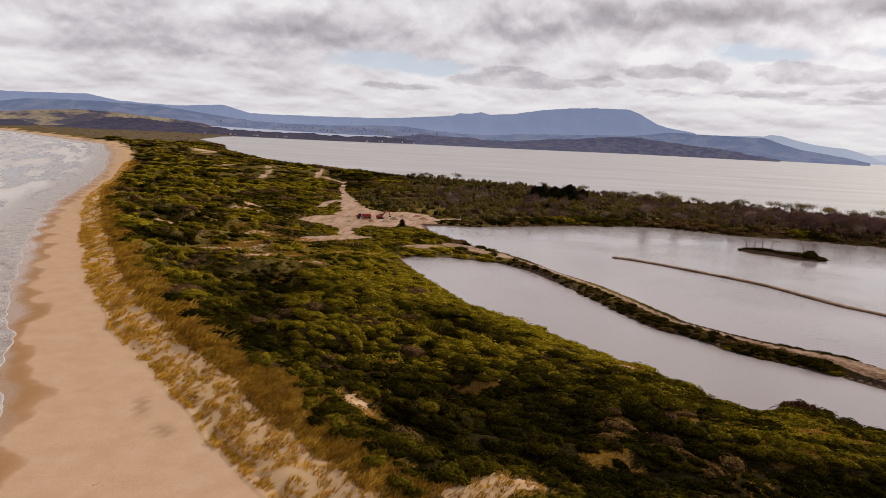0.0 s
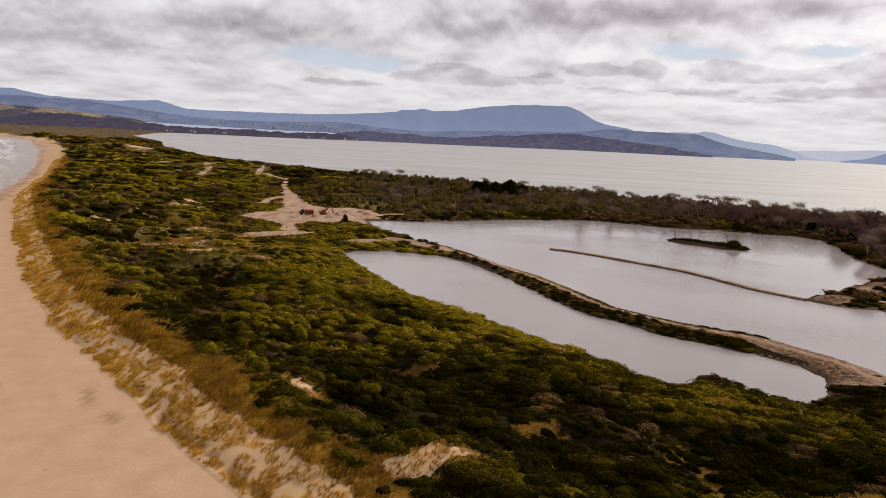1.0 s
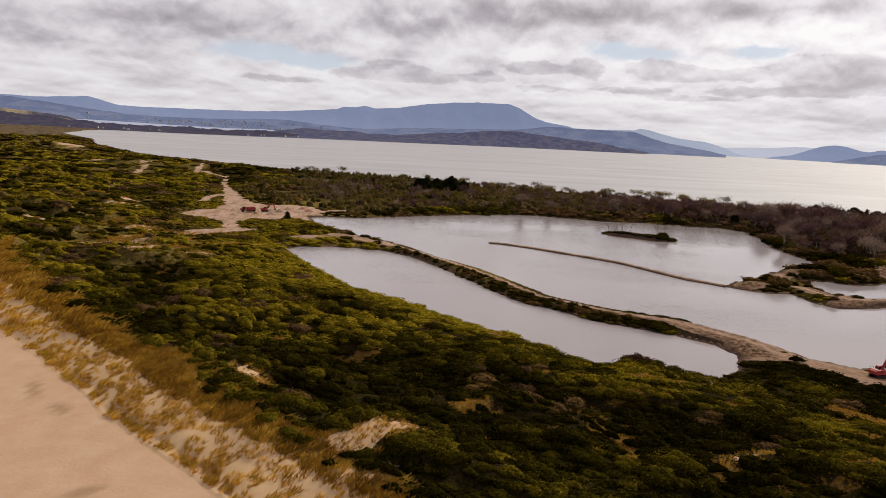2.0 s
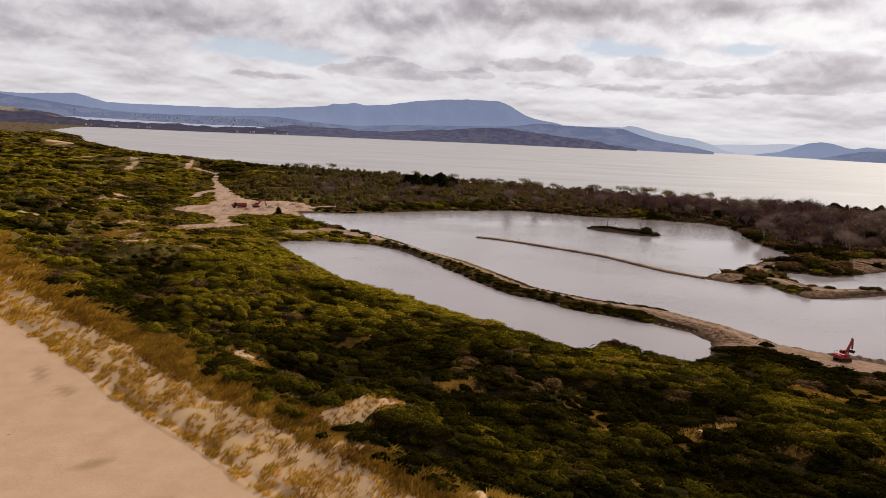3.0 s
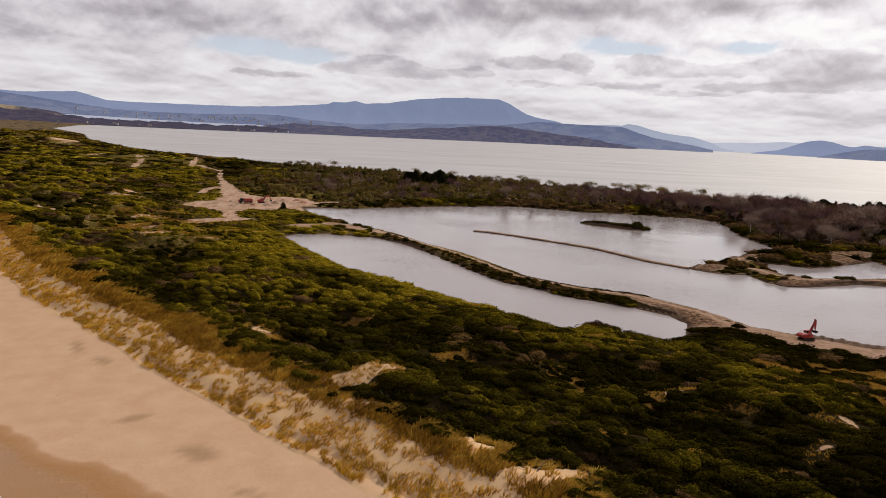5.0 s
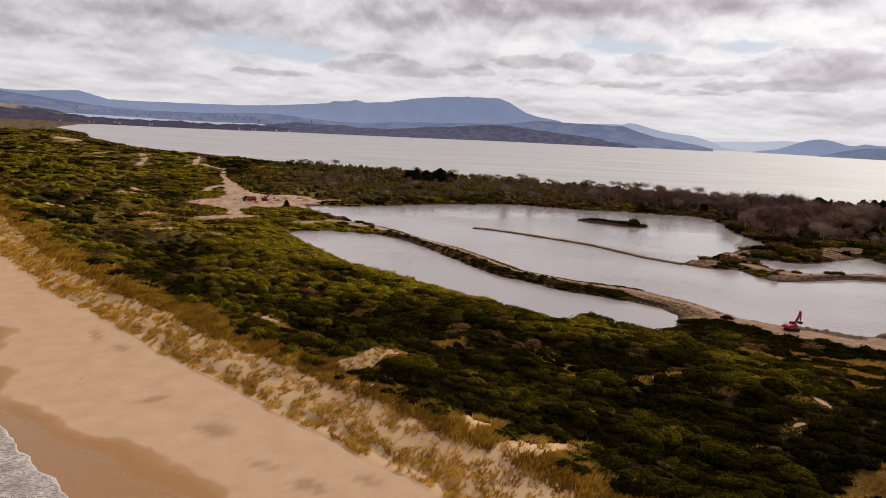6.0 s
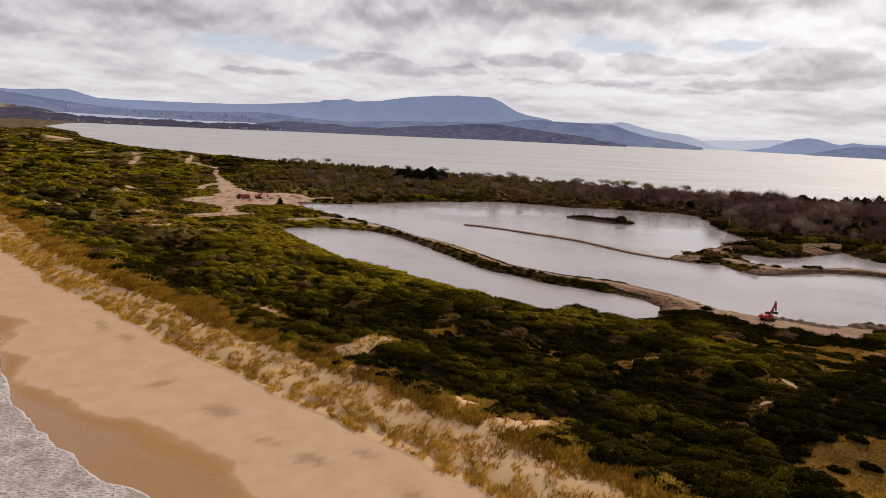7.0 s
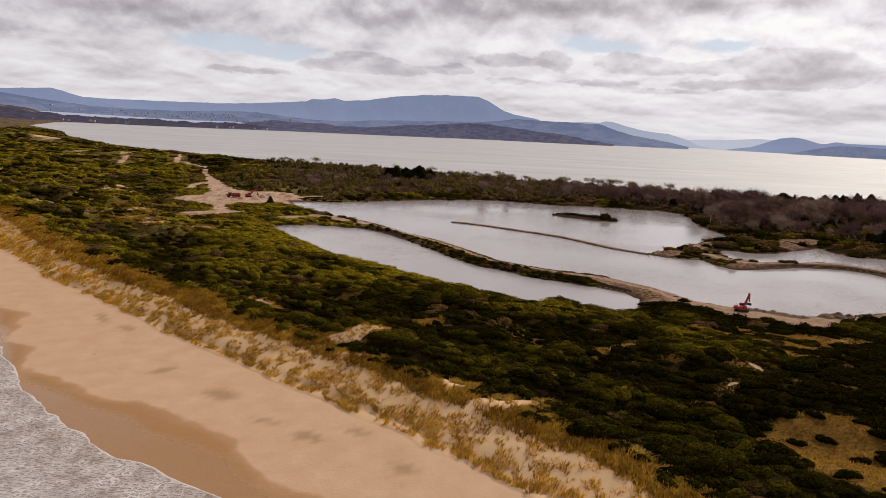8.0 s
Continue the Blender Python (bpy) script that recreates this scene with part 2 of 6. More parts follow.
# long dry grass in the scrub: the same five numbers
GOLDEN = [(20.5, 87, 4.5, 3.6, -35), (41, 79, 3.4, 6.5, 10), (43, 118, 3.5, 2.8, -30), (50, 110.5, 8, 1.8, 2), (-13, 124, 3.2, 2.8, 0), (2, 116, 7.5, 2.0, -25), (18, 136, 3, 2, 0), (54, 90, 2, 2, 0),
          (72, 25, 6, 6.5, -25), (62, 19, 4, 2.2, -30), (87, 84, 7, 3.2, -10), (49, 50, 4, 1.6, 0), (94, 66, 6, 2.2, -10), (40, 72, 6, 2.8, -40)]
GOLDEN += [(53, 69, 4.5, 1.8, -10), (67, 66, 5, 1.8, -10), (98, 87, 5, 3, -10), (78, 57, 2.2, 3, 0), (20, 86, 3, 2, 0), (77, 74, 5, 1.8, -15), (66, 88, 4, 1.5, 0), (23, 100, 3, 1.5, -30), (38, 53, 2, 1.5, 0), (104, 93, 8, 3, -10), (113, 82, 9, 3.5, -10), (96, 76, 6, 2.5, -10), (106, 72, 7, 2, -10), (-64, 233, 9, 6, 0), (-88, 255, 12, 6, -20), (-95, 305, 22, 5, -10), (-46, 214, 7, 3, 0), (-57, 190, 5, 3, 30), (-115, 285, 12, 4, 0),
          (-170, 420, 22, 8, 0), (92, 88, 5, 3, -20), (108, 90, 7, 3, -20)]
GOLDEN += [(-99, 290, 12, 6, 5), (-64, 236, 9, 5, 10), (-131, 359, 12, 6, 0), (-152, 382, 10, 5, 0), (-62, 256, 10, 3, 0)]
GOLDEN += [(38.8, 79, 2.5, 4, 20), (50, 66, 4.5, 1.6, -5), (62, 60, 4, 1.4, -5), (87, 88, 5, 4, 0), (46, 91, 5, 1.6, -20), (57, 101, 8, 1.5, -12), (64, 89, 3, 1.4, 0), (28, 116, 4, 1.8, -40), (37, 101, 4, 1.6, -30), (71, 28, 9, 6, -25), (104, 88, 8, 3.5, -10), (118, 84, 9, 4, -10), (98, 74, 7, 2.4, -20), (92, 108, 6, 3, -30)]
# wider stretches of dry grass with few bushes
MEADOWS = [(71, 28, 9, 5.5, -25), (66, 17, 9, 7.5, -35), (88, 90, 5, 3, 0), (110, 86, 9, 3, -10), (97, 75, 7, 2.2, -20), (91, 65, 6, 1.8, -15), (108, 78, 8, 3, -20)]
GOLDEN += MEADOWS
# dead and purplish bushes: the same five numbers
BROWNS = [(56, 83, 3.5, 2.6, 0), (30, 79, 5, 3, 10), (62, 73, 4, 2, 0), (-23, 141, 6, 3, 0), (16, 141, 5, 3, -20), (18, 56, 4, 1.4, -30), (106, 98, 5, 3, 0), (92, 73, 5, 3, 0), (74, 36, 5, 3, 0), (28, 98, 8, 8, 20), (33, 88, 6, 4, 0), (-20, 150, 10, 4, -10), (-42, 149, 9, 5, 0), (-25, 116, 5, 3.2, 0), (30, 58, 4, 2, 0), (38, 52, 3, 2, 0), (79, 43, 4, 3, 0), (89, 82, 4, 2.6, 0), (60, 121, 2.5, 2.5, 0), (-8, 88, 3, 1.5, -40), (-330, 860, 90, 60, 0), (-195, 610, 22, 10, 30), (-420, 1100, 120, 90, 0), (-250, 640, 20, 12, 0), (100, 66, 9, 3, -10), (88, 92, 5, 2.5, 0)]


# steep little dunes among the scrub: x, y, half length, half width, turn, height
HUMMOCKS = [(-98, 297, 15, 9, 0, 2.4), (-130, 366, 16, 9, 0, 2.2), (-410, 1040, 95, 45, -32, 10.0), (-225, 700, 22, 12, 0, 3.0)]


def swash_width(y):
    """How far the waves run below the dune foot."""
    return np.interp(y, [-100, 20, 48, 62, 75, 92, 110, 150, 250, 320, 400, 560, 880, 1100], [28, 25.5, 26.5, 30.5, 32, 28, 23.5, 19, 17, 16, 11.5, 13, 18, 22])


def lattice(ix, iy, seed):
    h = (ix.astype(np.int64) * 374761393 + iy.astype(np.int64) * 668265263 + seed * 1442695041) & 0xFFFFFFFF
    h = ((h ^ (h >> 13)) * 1274126177) & 0xFFFFFFFF
    return ((h ^ (h >> 16)) & 0xFFFF) / 65535.0


def vnoise(x, y, scale, seed=0):
    """Smooth value noise from 0 to 1; scale: metres from lump to lump."""
    x, y = np.asarray(x, float) / scale, np.asarray(y, float) / scale
    ix, iy = np.floor(x), np.floor(y)
    fx, fy = x - ix, y - iy
    fx, fy = fx * fx * (3 - 2 * fx), fy * fy * (3 - 2 * fy)
    a, b = lattice(ix, iy, seed), lattice(ix + 1, iy, seed)
    c, d = lattice(ix, iy + 1, seed), lattice(ix + 1, iy + 1, seed)
    return (a + (b - a) * fx) * (1 - fy) + (c + (d - c) * fx) * fy


def fbm(x, y, scale, seed=0, octaves=3):
    total, weight, amp = 0.0, 0.0, 1.0
    for o in range(octaves):
        total = total + amp * vnoise(x, y, scale / 2 ** o, seed + 17 * o)
        weight, amp = weight + amp, amp * 0.5
    return total / weight


def smooth(v, a, b):
    u = np.clip((np.asarray(v, float) - a) / (b - a), 0, 1)
    return u * u * (3 - 2 * u)


def line_distance(x, y, line):
    """Distance to an open line, positive on its right-hand side."""
    best, side = np.full(np.shape(x), 1e9), np.ones(np.shape(x))
    for (ax, ay), (bx, by) in zip(line, line[1:]):
        dx, dy = bx - ax, by - ay
        u = np.clip(((x - ax) * dx + (y - ay) * dy) / (dx * dx + dy * dy), 0, 1)
        ox, oy = x - ax - u * dx, y - ay - u * dy
        d = np.hypot(ox, oy)
        s = np.where((x - ax) * dy - (y - ay) * dx >= 0, 1.0, -1.0)
        near = d < best - 1e-9
        best, side = np.where(near, d, best), np.where(near, s, side)
    return best * side


def area_distance(x, y, ring):
    """Distance to a closed outline, negative inside it."""
    inside = np.zeros(np.shape(x), bool)
    best = np.full(np.shape(x), 1e9)
    for (ax, ay), (bx, by) in zip(ring, ring[1:] + ring[:1]):
        dx, dy = bx - ax, by - ay
        u = np.clip(((x - ax) * dx + (y - ay) * dy) / (dx * dx + dy * dy), 0, 1)
        best = np.minimum(best, np.hypot(x - ax - u * dx, y - ay - u * dy))
        if dy:
            cross = (ay > y) != (by > y)
            inside ^= cross & (x < dx * (y - ay) / dy + ax)
    return np.where(inside, -best, best)


def blobs(x, y, listed, soft=0.5):
    """1 inside any of the listed ovals, 0 outside, with an uneven edge."""
    out = np.zeros(np.shape(x))
    for cx, cy, rx, ry, turn in listed:
        c, s = math.cos(radians(turn)), math.sin(radians(turn))
        u, v = ((x - cx) * c + (y - cy) * s) / rx, (-(x - cx) * s + (y - cy) * c) / ry
        r = np.hypot(u, v)
        out = np.maximum(out, 1 - smooth(r, 1 - soft, 1 + soft))
    return out


def plan(x, y):
    """All that the plan says of the points: heights, and the weights of the covers."""
    x, y = np.asarray(x, float), np.asarray(y, float)
    wob = (fbm(x, y, 14, 3) - 0.5) * 2.2
    toe = line_distance(x, y, TOE)
    lag = line_distance(x, y, LAGOON) + wob * 2
    near, big, right = area_distance(x, y, POND_NEAR), area_distance(x, y, POND_BIG), area_distance(x, y, POND_RIGHT)
    spit = np.abs(line_distance(x, y, SPIT))
    island = area_distance(x, y, ISLAND)
    ragged = (fbm(x, y, 5, 8) - 0.5) * 1.6
    xw, yw = x + (fbm(x, y, 3.2, 203) - 0.5) * 7, y + (fbm(x, y, 3.2, 205) - 0.5) * 5
    clearing = area_distance(x, y, CLEARING) + (fbm(x, y, 7, 9) - 0.5) * 6 + 1.0
    track = np.full(x.shape, 1e9)
    for line in TRACKS:
        track = np.minimum(track, np.abs(line_distance(x, y, line)))
    pond = np.minimum(np.minimum(near, big), right) + ragged * 0.5
    # sand, dune and plateau
    toe_w = toe + (fbm(x, y, 11, 5) - 0.5) * 3.0 * (1 - smooth(y, 250, 500)) 
    slope = 0.043 + 0.016 * smooth(y, 90, 180)
    beach = 1.2 + toe_w * slope + (fbm(x, y, 9, 21) - 0.5) * 0.10
    # billows of the scrub land, drawn out along the wind
    crest = smooth(fbm((x * 0.86 - y * 0.5) / 1.8, x * 0.5 + y * 0.86, 13, 33), 0.32, 0.68)
    hump = (fbm(x, y, 34, 31) - 0.5) * (6.0 + 5.0 * smooth(y, 190, 300)) + (crest - 0.5) * (3.4 + 1.6 * smooth(y, 170, 280))
    face = 1.2 + 0.9 * smooth(toe_w, 1.3, 3.2) + 3.0 * smooth(toe_w, 1.0, 13) + (fbm(x, y, 5, 35) - 0.5) * 0.9 * smooth(toe_w, 1, 4)
    inland = smooth(toe_w, 10, 22)
    fall = 1 - smooth(toe, 45, 120) * (1 - 0.45 * smooth(y, 300, 700))
    land = 1.4 + (face - 1.4) * (0.12 + 0.88 * fall) + hump * inland * (0.25 + 0.75 * fall)
    for hx, hy, rx, ry, turn, tall in HUMMOCKS:
        land = land + tall * blobs(x, y, [(hx, hy, rx, ry, turn)], 0.9)
    land = np.maximum(land, 0.9 + 0.3 * fbm(x, y, 8, 41))
    z = np.where(toe_w < 0, beach, land)
    z = np.minimum(z, 0.5 + 0.12 * np.maximum(lag, -4))
    around = smooth(clearing, 0, 75) + (1 - smooth(y, 190, 230)) * 1.0
    z = np.where(lag > 0, 0.8 + (z - 0.8) * (0.22 + 0.78 * np.clip(around, 0, 1)), z)
    dry = np.minimum(pond, 1e6)
    between = np.clip((1 - smooth(near, 9, 14)) * (1 - smooth(big, 9, 14)) + (1 - smooth(big, 9, 14)) * (1 - smooth(right, 9, 14)), 0, 1)
    strand = (1 - smooth(big, 13, 20)) * smooth(x, 99, 106) * (1 - smooth(x, 165, 180)) * (1 - smooth(y, 132, 140))
    z = np.minimum(z, 0.05 + np.maximum(dry, 0) * (0.20 + 0.12 * fbm(x, y, 7, 51)) * (1 - 0.6 * strand) * (1 + 1.5 * between))
    # low flat banks between the ponds, with steep sides
    bank = (1 - smooth(near, 9, 14)) * (1 - smooth(big, 9, 14)) + (1 - smooth(big, 9, 14)) * (1 - smooth(right, 9, 14))
    z = np.where(bank > 0.02, np.minimum(z, 1.25 + 0.35 * (fbm(x, y, 4, 61) - 0.3)), z)
    z = np.where(clearing < 8, z + (0.75 + 0.25 * (fbm(x, y, 6, 63) - 0.5) - z) * (1 - smooth(clearing, -1, 8)), z)
    z = np.where(pond < 0, -0.25 + 0.28 * np.maximum(pond, -8), z)
    z = np.maximum(z, np.where(island < 6, 0.18 - (island + 0.4 * ragged) * 0.2, -9))
    z = np.where(lag < 0, np.minimum(z, -0.3 + 0.15 * np.maximum(lag, -12)), z)
    z = np.maximum(z, -2.6)
    # raised land far to the north-west
    away = smooth(y, 1900, 2700) * smooth(toe, 150, 900) * smooth(lag, 80, 500)
    z = z + away * 3.0
    return dict(x=x, y=y, z=z, toe=toe_w, toe0=toe, lag=lag, near=near, big=big, right=right, pond=pond, spit=spit, island=island, bank=bank, clearing=clearing, track=track, strand=smooth(strand, 0.0, 0.3) * (1 - smooth(big + (fbm(x, y, 6, 55) - 0.5) * 4 + 0.25 * np.maximum(x - 125, 0), 15, 18)),
                crest=crest, sand=blobs(xw, yw, PATCHES), gold=np.maximum(blobs(xw, yw, GOLDEN, 0.7), 0.45 * smooth(fbm(x, y, 6, 88), 0.65, 0.72) * smooth(toe, 22, 30) * (1 - smooth(y, 420, 500))))


# ---- materials ----
def material(name):
    m = bpy.data.materials.new(name)
    m.use_nodes = True
    return m, m.node_tree, m.node_tree.nodes["Principled BSDF"]


def bump(nt, bsdf, height, strength, distance):
    b = node(nt, "ShaderNodeBump", Strength=strength, Distance=distance)
    link(nt, height, b.inputs["Height"])
    link(nt, b.outputs[0], bsdf.inputs["Normal"])


def position(nt):
    return nt.nodes.new("ShaderNodeNewGeometry").outputs["Position"]


def attribute(nt, name):
    a = nt.nodes.new("ShaderNodeAttribute")
    a.attribute_name = name
    return a.outputs["Fac"]


def ground_material():
    m, nt, b = material("sand_and_soil")
    p = position(nt)
    fine, mid, broad = noisen(nt, p, 2.2, 6, 0.65), noisen(nt, p, 0.23, 5, 0.6), noisen(nt, p, 0.045, 4, 0.55)
    sand = ramp(nt, mid, [(0.25, (0.53, 0.335, 0.222)), (0.5, (0.57, 0.372, 0.252)), (0.75, (0.60, 0.405, 0.285))])
    sand = mixc(nt, mathn(nt, "MULTIPLY", fine, 0.16), sand, (0.42, 0.28, 0.17))
    # blown sand above the tide line is dry and paler
    sand = mixc(nt, attribute(nt, "dune"), sand, ramp(nt, mid, [(0.25, (0.62, 0.40, 0.225)), (0.5, (0.66, 0.44, 0.255)), (0.75, (0.69, 0.475, 0.285))]))
    sand = mixc(nt, mathn(nt, "MULTIPLY", attribute(nt, "stain"), 0.75), sand, (0.33, 0.205, 0.12))
    wet = mathn(nt, "ADD", attribute(nt, "wet"), mathn(nt, "MULTIPLY", mathn(nt, "SUBTRACT", noisen(nt, p, 0.06, 3, 0.45), 0.5), 1.7))
    wetf = ramp(nt, wet, [(0.36, 0.0), (0.45, 0.7), (0.62, 1.0)])
    wetf = mathn(nt, "MULTIPLY", wetf, ramp(nt, attribute(nt, "wet"), [(0.0, 0.0), (0.06, 1.0)]))
    sand = mixc(nt, wetf, sand, (0.37, 0.195, 0.085))
    # trodden pale ground of banks and clearing
    rut = noisen(nt, mapped(nt, p, scale=(1, 0.10, 1), rot=(0, 0, 0.12)), 0.55, 3, 0.5, 0.6)
    worn = mixc(nt, ramp(nt, fine, [(0.3, 0.0), (0.7, 1.0)]), (0.37, 0.24, 0.175), (0.60, 0.42, 0.325))
    worn = mixc(nt, ramp(nt, rut, [(0.40, 0.75), (0.56, 0.0)]), worn, (0.34, 0.215, 0.15))
    worn = mixc(nt, ramp(nt, noisen(nt, p, 0.10, 4, 0.65), [(0.52, 0.0), (0.62, 0.6)]), worn, (0.26, 0.17, 0.095))
    worn = mixc(nt, attribute(nt, "earth"), worn, mixc(nt, ramp(nt, noisen(nt, p, 0.75, 6, 0.72), [(0.40, 0.0), (0.60, 1.0)]), (0.045, 0.027, 0.018), (0.27, 0.168, 0.11)))
    # brown soil, taken to near black: shade between the bushes painted in
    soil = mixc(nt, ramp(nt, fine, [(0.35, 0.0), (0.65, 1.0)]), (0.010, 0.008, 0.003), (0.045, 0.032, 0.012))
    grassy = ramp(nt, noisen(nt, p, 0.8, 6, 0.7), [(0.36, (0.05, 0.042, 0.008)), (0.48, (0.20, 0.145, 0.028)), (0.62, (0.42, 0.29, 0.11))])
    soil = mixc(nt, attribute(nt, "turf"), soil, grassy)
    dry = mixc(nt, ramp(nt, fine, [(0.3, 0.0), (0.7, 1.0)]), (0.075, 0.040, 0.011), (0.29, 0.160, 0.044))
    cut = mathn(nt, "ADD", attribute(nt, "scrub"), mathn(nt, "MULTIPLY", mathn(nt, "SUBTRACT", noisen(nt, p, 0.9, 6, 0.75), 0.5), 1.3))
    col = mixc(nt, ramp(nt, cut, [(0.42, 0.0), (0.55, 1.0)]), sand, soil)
    gcut = mathn(nt, "ADD", attribute(nt, "gold"), mathn(nt, "MULTIPLY", mathn(nt, "SUBTRACT", noisen(nt, p, 0.35, 5, 0.7), 0.5), 0.9))
    col = mixc(nt, ramp(nt, gcut, [(0.45, 0.0), (0.6, 1.0)]), col, dry)
    wcut = mathn(nt, "ADD", attribute(nt, "worn"), mathn(nt, "MULTIPLY", mathn(nt, "SUBTRACT", noisen(nt, p, 0.6, 5, 0.7), 0.5), 0.7))
    col = mixc(nt, ramp(nt, wcut, [(0.4, 0.0), (0.55, 1.0)]), col, worn)
    mud = attribute(nt, "mud")
    col = mixc(nt, mud, col, mixc(nt, ramp(nt, fine, [(0.35, 0.0), (0.68, 1.0)]), (0.016, 0.010, 0.009), (0.085, 0.054, 0.043)))
    col = mixc(nt, attribute(nt, "far"), col, ramp(nt, broad, [(0.35, (0.05, 0.038, 0.027)), (0.5, (0.17, 0.122, 0.078)), (0.66, (0.11, 0.086, 0.045))]))
    link(nt, col, b.inputs["Base Color"])
    soak = attribute(nt, "soak")
    link(nt, mathn(nt, "SUBTRACT", 0.95, mathn(nt, "ADD", mathn(nt, "MULTIPLY", wetf, 0.35), mathn(nt, "MULTIPLY", soak, 0.47))), b.inputs["Roughness"])
    link(nt, mathn(nt, "ADD", mathn(nt, "MULTIPLY", wetf, 0.1), mathn(nt, "MULTIPLY", soak, 0.5)), b.inputs["Specular IOR Level"])
    h = mathn(nt, "ADD", mathn(nt, "MULTIPLY", fine, 0.4), mid)
    bump(nt, b, h, 0.22, 0.5)
    return m


def water_material(name, body, rough, ripple, size, stretch=(1, 1, 1), turn=0.0, ior=1.33):
    m, nt, b = material(name)
    p = mapped(nt, position(nt), scale=stretch, rot=(0, 0, turn))
    broad = noisen(nt, p, 0.006, 1, 0.5)
    link(nt, mixc(nt, broad, tuple(c * 0.8 for c in body), tuple(c * 1.2 for c in body)), b.inputs["Base Color"])
    calm = ramp(nt, noisen(nt, mapped(nt, p, scale=(0.35, 1.6, 1)), 0.004, 1, 0.5), [(0.35, 0.8), (0.65, 1.0)])
    link(nt, mathn(nt, "MULTIPLY", calm, rough), b.inputs["Roughness"])
    b.inputs["IOR"].default_value = ior
    w = noisen(nt, p, size, 5, 0.6, 0.4)
    gusts = ramp(nt, noisen(nt, position(nt), 0.014, 3, 0.55), [(0.40, 0.12), (0.62, 1.0)])
    w = mathn(nt, "MULTIPLY", w, gusts)
    if ripple:
        bump(nt, b, w, ripple, 0.25)
    return m


def sea_material():
    m, nt, b = material("surf")
    p = position(nt)
    s, u = attribute(nt, "off"), attribute(nt, "along")
    com = nt.nodes.new("ShaderNodeCombineXYZ")
    link(nt, s, com.inputs[0]), link(nt, u, com.inputs[1])
    uv = com.outputs[0]
    warp = noisen(nt, p, 0.35, 4, 0.6)
    # lace of foam, drawn out by the backwash
    wn = node(nt, "ShaderNodeTexNoise", Scale=0.7, Detail=4.0, Roughness=0.6)
    link(nt, p, wn.inputs["Vector"])

    def net(scale, size, turn):
        add = nt.nodes.new("ShaderNodeVectorMath")
        add.operation = "MULTIPLY_ADD"
        link(nt, wn.outputs["Color"], add.inputs[0])
        add.inputs[1].default_value = (1.3, 1.3, 0)
        link(nt, mapped(nt, p, scale=scale, rot=(0, 0, turn)), add.inputs[2])
        vor = nt.nodes.new("ShaderNodeTexVoronoi")
        vor.feature = "DISTANCE_TO_EDGE"
        vor.inputs["Scale"].default_value = size
        link(nt, add.outputs[0], vor.inputs["Vector"])
        return ramp(nt, vor.outputs["Distance"], [(0.0, 1.0), (0.05, 0.85), (0.16, 0.0)])

    lace = mathn(nt, "MAXIMUM", net((0.6, 1.5, 1), 1.5, -0.35), mathn(nt, "MULTIPLY", net((0.7, 1.6, 1), 3.0, -0.2), 0.6))
    lace = mathn(nt, "MULTIPLY", lace, ramp(nt, noisen(nt, p, 0.22, 5, 0.65), [(0.36, 0.15), (0.6, 1.0)]))
    # long crests along the shore
    crest = noisen(nt, mapped(nt, uv, scale=(0.055, 0.006, 1)), 1.0, 6, 0.6, 0.5)
    band = ramp(nt, crest, [(0.46, 0.0), (0.53, 0.85), (0.62, 1.0)])
    swash = ramp(nt, mathn(nt, "DIVIDE", s, 100.0), [(0.0, 1.0), (0.12, 0.9), (0.28, 0.35), (0.6, 0.08)])
    foam = mathn(nt, "MULTIPLY", mathn(nt, "ADD", lace, mathn(nt, "MULTIPLY", noisen(nt, p, 2.4, 5, 0.7), 0.12)), swash, True)
    foam = mathn(nt, "MAXIMUM", foam, mathn(nt, "MULTIPLY", band, ramp(nt, mathn(nt, "DIVIDE", s, 300.0), [(0.03, 0.0), (0.08, 0.95), (0.5, 0.7), (1.0, 0.2)])))
    rim = ramp(nt, mathn(nt, "ADD", s, mathn(nt, "MULTIPLY", mathn(nt, "SUBTRACT", warp, 0.5), 0.8)), [(0.08, 0.9), (0.42, 0.0)])
    foam = mathn(nt, "MAXIMUM", foam, rim, True)
    water = mixc(nt, noisen(nt, p, 0.03, 4, 0.5), (0.22, 0.19, 0.195), (0.34, 0.305, 0.31))
    water = mixc(nt, ramp(nt, mathn(nt, "DIVIDE", s, 100.0), [(0.0, 1.0), (0.3, 0.0)]), water, (0.20, 0.128, 0.090))
    foam = mathn(nt, "MULTIPLY", foam, 0.88)
    link(nt, mixc(nt, foam, water, (0.74, 0.70, 0.71)), b.inputs["Base Color"])
    link(nt, mathn(nt, "ADD", 0.18, mathn(nt, "MULTIPLY", foam, 0.6)), b.inputs["Roughness"])
    b.inputs["IOR"].default_value = 1.33
    bump(nt, b, mathn(nt, "ADD", noisen(nt, p, 0.8, 5, 0.6), mathn(nt, "MULTIPLY", foam, 0.5)), 0.3, 0.3)
    return m


